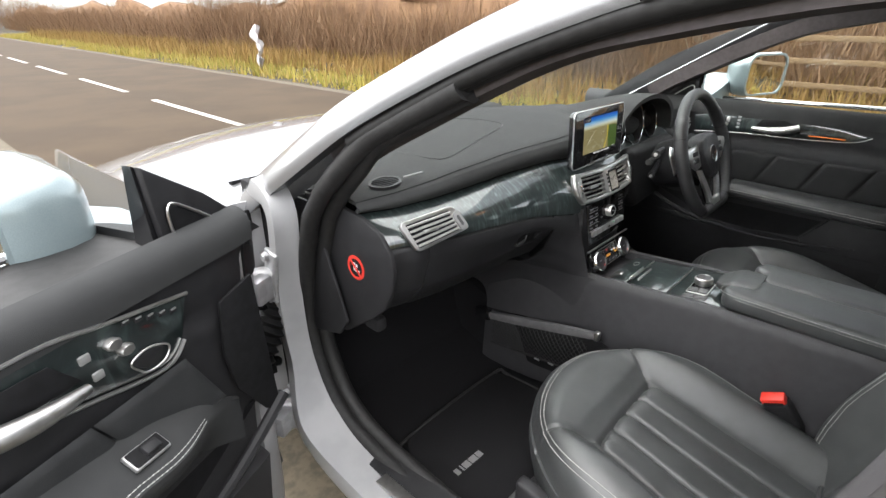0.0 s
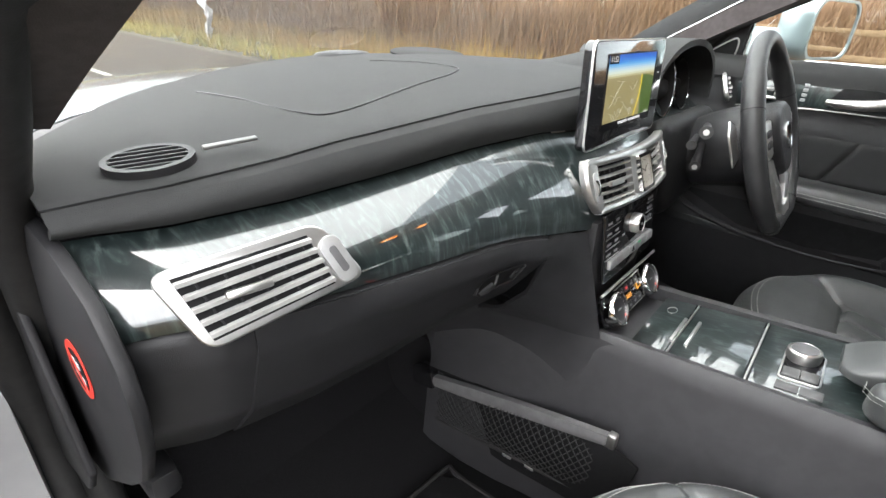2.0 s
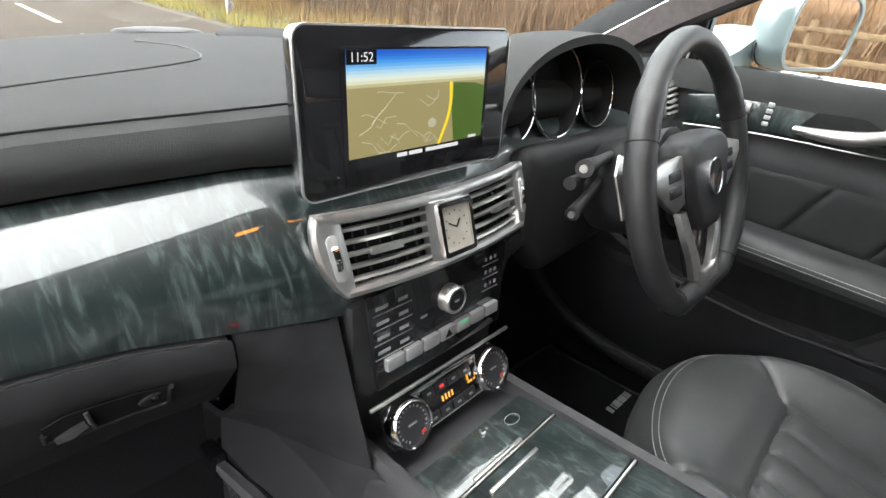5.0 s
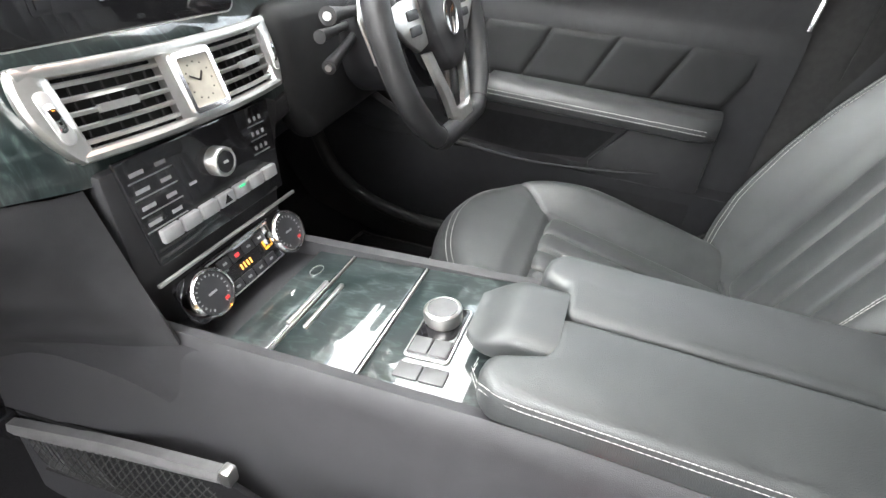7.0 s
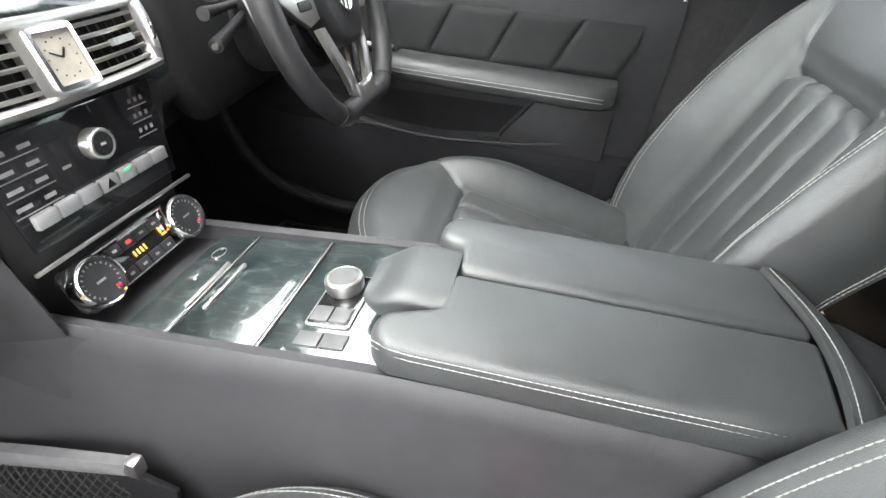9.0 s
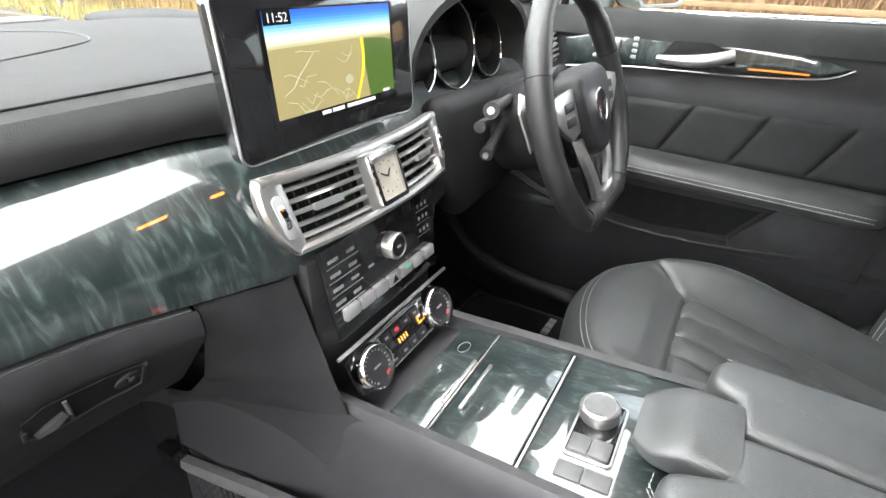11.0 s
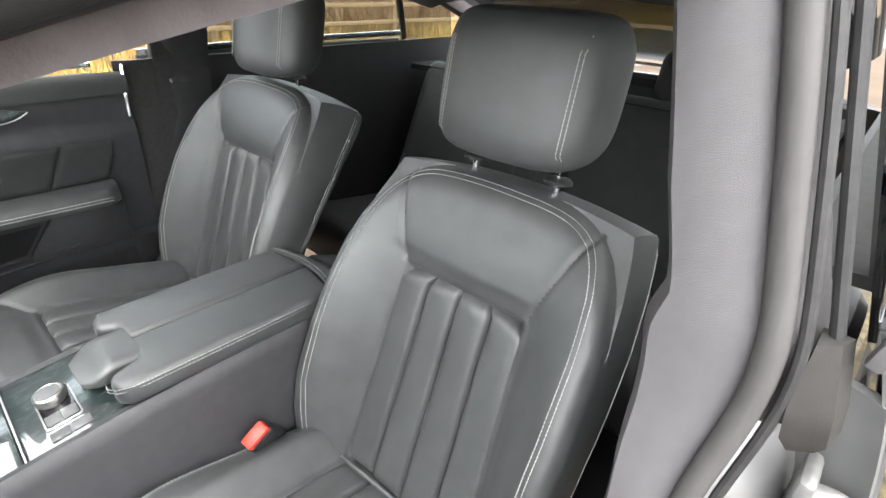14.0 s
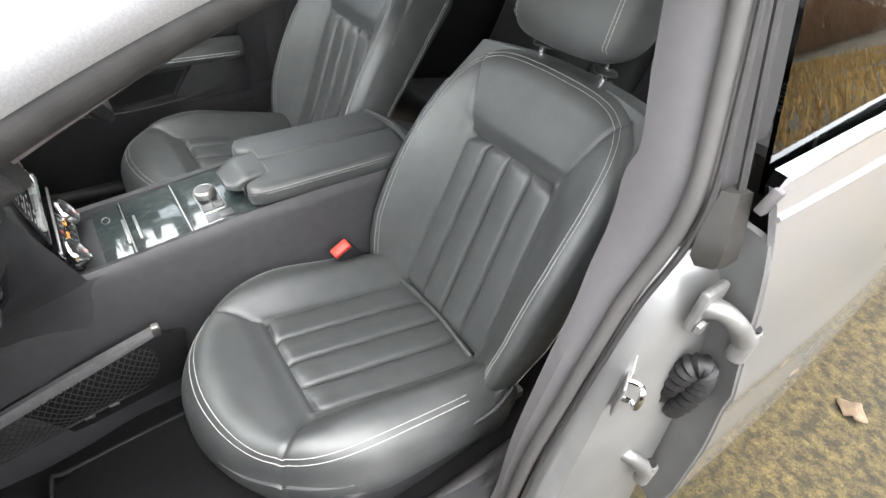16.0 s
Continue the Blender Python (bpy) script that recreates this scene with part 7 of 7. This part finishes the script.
for p, q, r in (((0.36, 0.03, 0.925), (0.212, -0.002, 0.938), 0.012), ((0.36, 0.03, 0.90), (0.215, 0.002, 0.873), 0.010), ((0.34, 0.04, 0.905), (0.225, 0.02, 0.908), 0.009)):
    st = part("column_stalk", tube([p, lerp(Vector(p), Vector(q), 0.6), q], [r * 0.6, r * 0.7, r], 14), WHEEL, wheel, "black column stalk")
    if r != 0.009:
        d = (Vector(q) - Vector(p)).normalized()
        part("stalk_cap", tube([Vector(q), Vector(q) + d * 0.004], r * 0.45, 14), SILVER, st)

# ---- outside ----
rng = random.Random(11)


def many(name, faces_fn, mat, label, category, kind="stuff"):
    """One joined mesh of very many small triangles."""
    verts, faces = [], []
    faces_fn(verts, faces)
    me = bpy.data.meshes.new(name)
    me.from_pydata(verts, [], faces)
    me.materials.append(mat)
    return tagged(new(name, me), label, category, kind=kind)


def scatter_material(name, a, b, c):
    """Three tones by island, for blades and twigs."""
    m = material(name, a, 0.85)
    n, l = m.node_tree.nodes, m.node_tree.links
    geo = n.new("ShaderNodeNewGeometry")
    ramp = n.new("ShaderNodeValToRGB")
    ramp.color_ramp.elements[0].color, ramp.color_ramp.elements[1].color = (*a, 1), (*c, 1)
    ramp.color_ramp.elements.new(0.5).color = (*b, 1)
    l.new(geo.outputs["Random Per Island"], ramp.inputs[0])
    l.new(ramp.outputs[0], n["Principled BSDF"].inputs["Base Color"])
    return m


def ground_material():
    m = material("mossy_tarmac", (0.024, 0.0205, 0.0085), 0.95, second=(0.064, 0.049, 0.023), scale=1.2, bump=1.0, bump_scale=45, mix=(0.35, 0.68), space="Object")
    n, l = m.node_tree.nodes, m.node_tree.links
    b, co = n["Principled BSDF"], n["Texture Coordinate"]
    grit = n.new("ShaderNodeTexVoronoi")
    grit.inputs["Scale"].default_value = 190
    l.new(co.outputs["Object"], grit.inputs["Vector"])
    fleck = n.new("ShaderNodeMixRGB")
    fleck.blend_type, fleck.inputs[0].default_value = "OVERLAY", 0.6
    old = b.inputs["Base Color"].links[0].from_socket
    l.new(old, fleck.inputs[1])
    tone = n.new("ShaderNodeRGBToBW")
    l.new(grit.outputs["Color"], tone.inputs[0])
    l.new(tone.outputs[0], fleck.inputs[2])
    stones = n.new("ShaderNodeTexNoise")
    stones.inputs["Scale"].default_value, stones.inputs["Detail"].default_value = 26, 6
    l.new(co.outputs["Object"], stones.inputs["Vector"])
    clump = n.new("ShaderNodeMapRange")
    clump.inputs["From Min"].default_value, clump.inputs["From Max"].default_value = 0.38, 0.62
    clump.inputs["To Min"].default_value, clump.inputs["To Max"].default_value = 0.30, 1.15
    l.new(stones.outputs[0], clump.inputs[0])
    dull = n.new("ShaderNodeHueSaturation")
    l.new(clump.outputs[0], dull.inputs["Value"])
    dull.inputs["Saturation"].default_value = 1.2
    l.new(fleck.outputs[0], dull.inputs["Color"])
    l.new(dull.outputs[0], b.inputs["Base Color"])
    return m


ground = solo("ground", sheet(lambda u, v: (lerp(-600, 600, u), lerp(-600, 600, v), 0.0), 4, 4), ground_material(), "mossy gravelly ground at the roadside", "ground", kind="structure")
asphalt = material("worn_asphalt", (0.046, 0.0315, 0.0185), 0.9, second=(0.061, 0.043, 0.0265), scale=0.8, spec=0.2, bump=0.5, bump_scale=120, rough_var=0.1)
bm = loft([[(x0, y, 0.012), (x1, y, 0.012)] for y, x0, x1 in [(y, -0.75 - 0.0025 * max(0, y - 30) ** 1.5, 4.75 - 0.0025 * max(0, y - 30) ** 1.5) for y in range(-40, 320, 6)]], close=False, caps=False)
road = solo("road", bm, asphalt, "brown-grey worn country road in dull light", "road", kind="structure")
white = material("road_paint", (0.55, 0.53, 0.48), 0.8, second=(0.42, 0.40, 0.36), scale=9, bump=0.3, bump_scale=90)
for k in range(24):
    y0 = -3.2 + 4.55 * k
    bend = 0.0025 * max(0, y0 - 30) ** 1.5
    solo("lane_marking", rbox((0.10, 3.15, 0.004), Matrix.Translation((1.71 - bend, y0 + 1.57, 0.015)), 0), white, "worn white dash on the centre of the road", "road marking", "lane markings")
for x in (-0.72, 4.55):
    solo("road_edge", sheet(lambda u, v: (x + 0.06 * noise.noise((0, v * 60, x)) + lerp(-0.12, 0.12, u), lerp(-20, 60, v), 0.017), 2, 120), material("road_grit", (0.07, 0.058, 0.04), 0.95, second=(0.11, 0.09, 0.06), scale=30, bump=0.6, bump_scale=80), "gritty worn edge of the road", "road edge", kind="structure")


def blades(x0, x1, y0, y1, count, lo, hi, wide):
    def fill(verts, faces):
        for _ in range(count):
            x, y = rng.uniform(x0, x1), rng.uniform(y0, y1)
            if noise.noise((x * 0.7, y * 0.7, 3.0)) < -0.25:
                continue
            h = rng.uniform(lo, hi) * (0.75 + 0.5 * noise.noise((x * 0.4, y * 0.4, 9.0)))
            a, lean = rng.uniform(0, 6.28), rng.uniform(0.1, 0.5) * h
            dx, dy = math.cos(a) * wide / 2, math.sin(a) * wide / 2
            n = len(verts)
            verts.extend([(x - dx, y - dy, 0), (x + dx, y + dy, 0), (x + rng.uniform(-1, 1) * lean, y + rng.uniform(-1, 1) * lean, h)])
            faces.append((n, n + 1, n + 2))
    return fill


GRASS = scatter_material("verge_grass", (0.19, 0.19, 0.035), (0.32, 0.26, 0.05), (0.36, 0.26, 0.085))
STRAW = scatter_material("straw_grass", (0.19, 0.108, 0.030), (0.24, 0.142, 0.040), (0.21, 0.150, 0.040))
TWIG = scatter_material("bare_twigs", (0.115, 0.062, 0.030), (0.155, 0.086, 0.042), (0.185, 0.116, 0.060))
many("verge_grass", blades(4.75, 7.2, -14, 50, 26000, 0.08, 0.34, 0.035), GRASS, "rough green and yellow roadside grass", "grass")
many("straw_grass", blades(5.9, 9.5, -25, 45, 24000, 0.25, 0.75, 0.04), STRAW, "tall dry straw-coloured grass behind the verge", "grass")
many("field_grass", blades(-11, -2.2, -22, 14, 22000, 0.06, 0.30, 0.05), STRAW, "rough brown and yellow field grass", "grass")


def thicket(x0, x1, y0, y1, count, tall):
    def fill(verts, faces):
        for _ in range(count):
            x, y = rng.uniform(x0, x1), rng.uniform(y0, y1)
            top = tall * (0.72 + 0.30 * noise.noise((x * 0.15, y * 0.22, 1.5)) + 0.12 * noise.noise((x, y * 0.9, 4.0)))
            z0 = rng.uniform(0, 0.7) ** 1.5 * top
            h = rng.uniform(0.25, 0.55) * top
            if z0 + h > top * rng.uniform(0.92, 1.15):
                z0 = max(0, top - h)
            a, w = rng.uniform(0, 6.28), rng.uniform(0.008, 0.028)
            lx, ly = rng.uniform(-0.5, 0.5) * h, rng.uniform(-0.5, 0.5) * h
            dx, dy = math.cos(a) * w / 2, math.sin(a) * w / 2
            n = len(verts)
            verts.extend([(x - dx, y - dy, z0), (x + dx, y + dy, z0), (x + lx + dx * 0.3, y + ly + dy * 0.3, z0 + h), (x + lx, y + ly, z0 + h)])
            faces.append((n, n + 1, n + 2, n + 3))
    return fill


many("hedge", thicket(8.2, 11.0, -30, 70, 52000, 2.8), TWIG, "dense bare brown winter hedge behind the verge", "hedge")
many("hedge", thicket(-16, -12, -45, 25, 34000, 4.5), TWIG, "bare brown hedge across the field", "hedge")
many("hedge", thicket(-25, 12, 70, 80, 14000, 5.5), TWIG, "far bare trees beyond the bend", "hedge")
BANK = material("hedge_shade", (0.125, 0.068, 0.034), 0.95, second=(0.185, 0.105, 0.052), scale=1.6, bump=0.6, bump_scale=12, detail=8)
for x, y0, y1, h in ((10.2, -32, 72, 2.1), (-15, -46, 26, 3.0)):
    def bank(u, v):
        y = lerp(y0, y1, u)
        return (x + 0.5 * noise.noise((y * 0.3, v * 3, x)) + 0.8 * abs(v - 0.5), y, h * math.sin(v * math.pi / 2) * (0.85 + 0.3 * noise.noise((y * 0.25, 0, x))))
    solo("hedge_core", sheet(bank, 120, 8, 0.3), BANK, "dark tangled inside of the bare hedge", "hedge", kind="stuff")

# post and rail fence across the road
WEATHERED = material("weathered_wood", (0.13, 0.082, 0.042), 0.9, second=(0.17, 0.112, 0.058), scale=12, stretch=(1, 1, 6), bump=0.5, bump_scale=60)
fence = thing("fence", (7.3, 0, 0), "weathered wooden post and rail fence in dry grass", "fence")
for k in range(10):
    part("post", rbox((0.09, 0.09, 1.22), Matrix.Translation((7.3 + 0.02 * math.sin(k * 2.3), -15 + 1.85 * k, 0.60)) @ Matrix.Rotation(radians(1.5 * math.sin(k * 1.7)), 4, "X"), 0.01), WEATHERED, fence)
    if k < 9:
        for z in (0.42, 0.72, 1.0):
            part("rail", rbox((0.035, 1.85, 0.07), Matrix.Translation((7.24, -15 + 1.85 * (k + 0.5), z + 0.07 + 0.01 * math.sin(k * 3 + z))), 0.006), WEATHERED, fence)

# pale torn sheet caught at the edge of the hedge
rag = sheet(lambda u, v: (5.6 + 0.35 * (u - 0.5) + 0.16 * noise.noise((u * 3, v * 3, 1)), 12.6 + 0.5 * (u - 0.5) + 0.25 * noise.noise((u * 4, v * 3, 7)), 0.05 + 1.15 * v + 0.22 * noise.noise((u * 3, v * 2, 3)) - 0.5 * abs(u - 0.5) * v), 14, 18, 0.01)
solo("torn_sheet", rag, material("pale_plastic", (0.55, 0.53, 0.53), 0.6, second=(0.40, 0.37, 0.38), scale=8, bump=0.5, bump_scale=30), "pale torn plastic sheet caught in the verge", "litter")
leaf = sheet(lambda u, v: (-1.116 + 0.055 * (u - 0.5) * math.sin(math.pi * (0.1 + 0.8 * v)) * 1.6 + 0.01 * math.sin(6 * v), -1.763 + 0.075 * (v - 0.5), 0.02 + 0.010 * math.sin(5 * u)), 6, 8, 0.002)
solo("fallen_leaf", leaf, material("dry_leaf", (0.10, 0.070, 0.042), 0.8, second=(0.14, 0.10, 0.064), scale=30, bump=0.3), "dry brown leaf on the mossy ground", "leaf")

# rear road wheel
wm = Matrix.Translation((-0.80, -1.62, 0.33)) @ Matrix.Rotation(radians(-90), 4, "Y")
tyre = part("tyre", lathe([(0.235, -0.11), (0.30, -0.115), (0.325, -0.09), (0.328, 0.09), (0.30, 0.115), (0.235, 0.11)], 48, wm), RUBBER, car, "black rubber tyre")
part("rim", lathe([(0, 0.06), (0.06, 0.07), (0.20, 0.085), (0.235, 0.10), (0.235, -0.10), (0, -0.05)], 40, wm), SILVER, tyre)
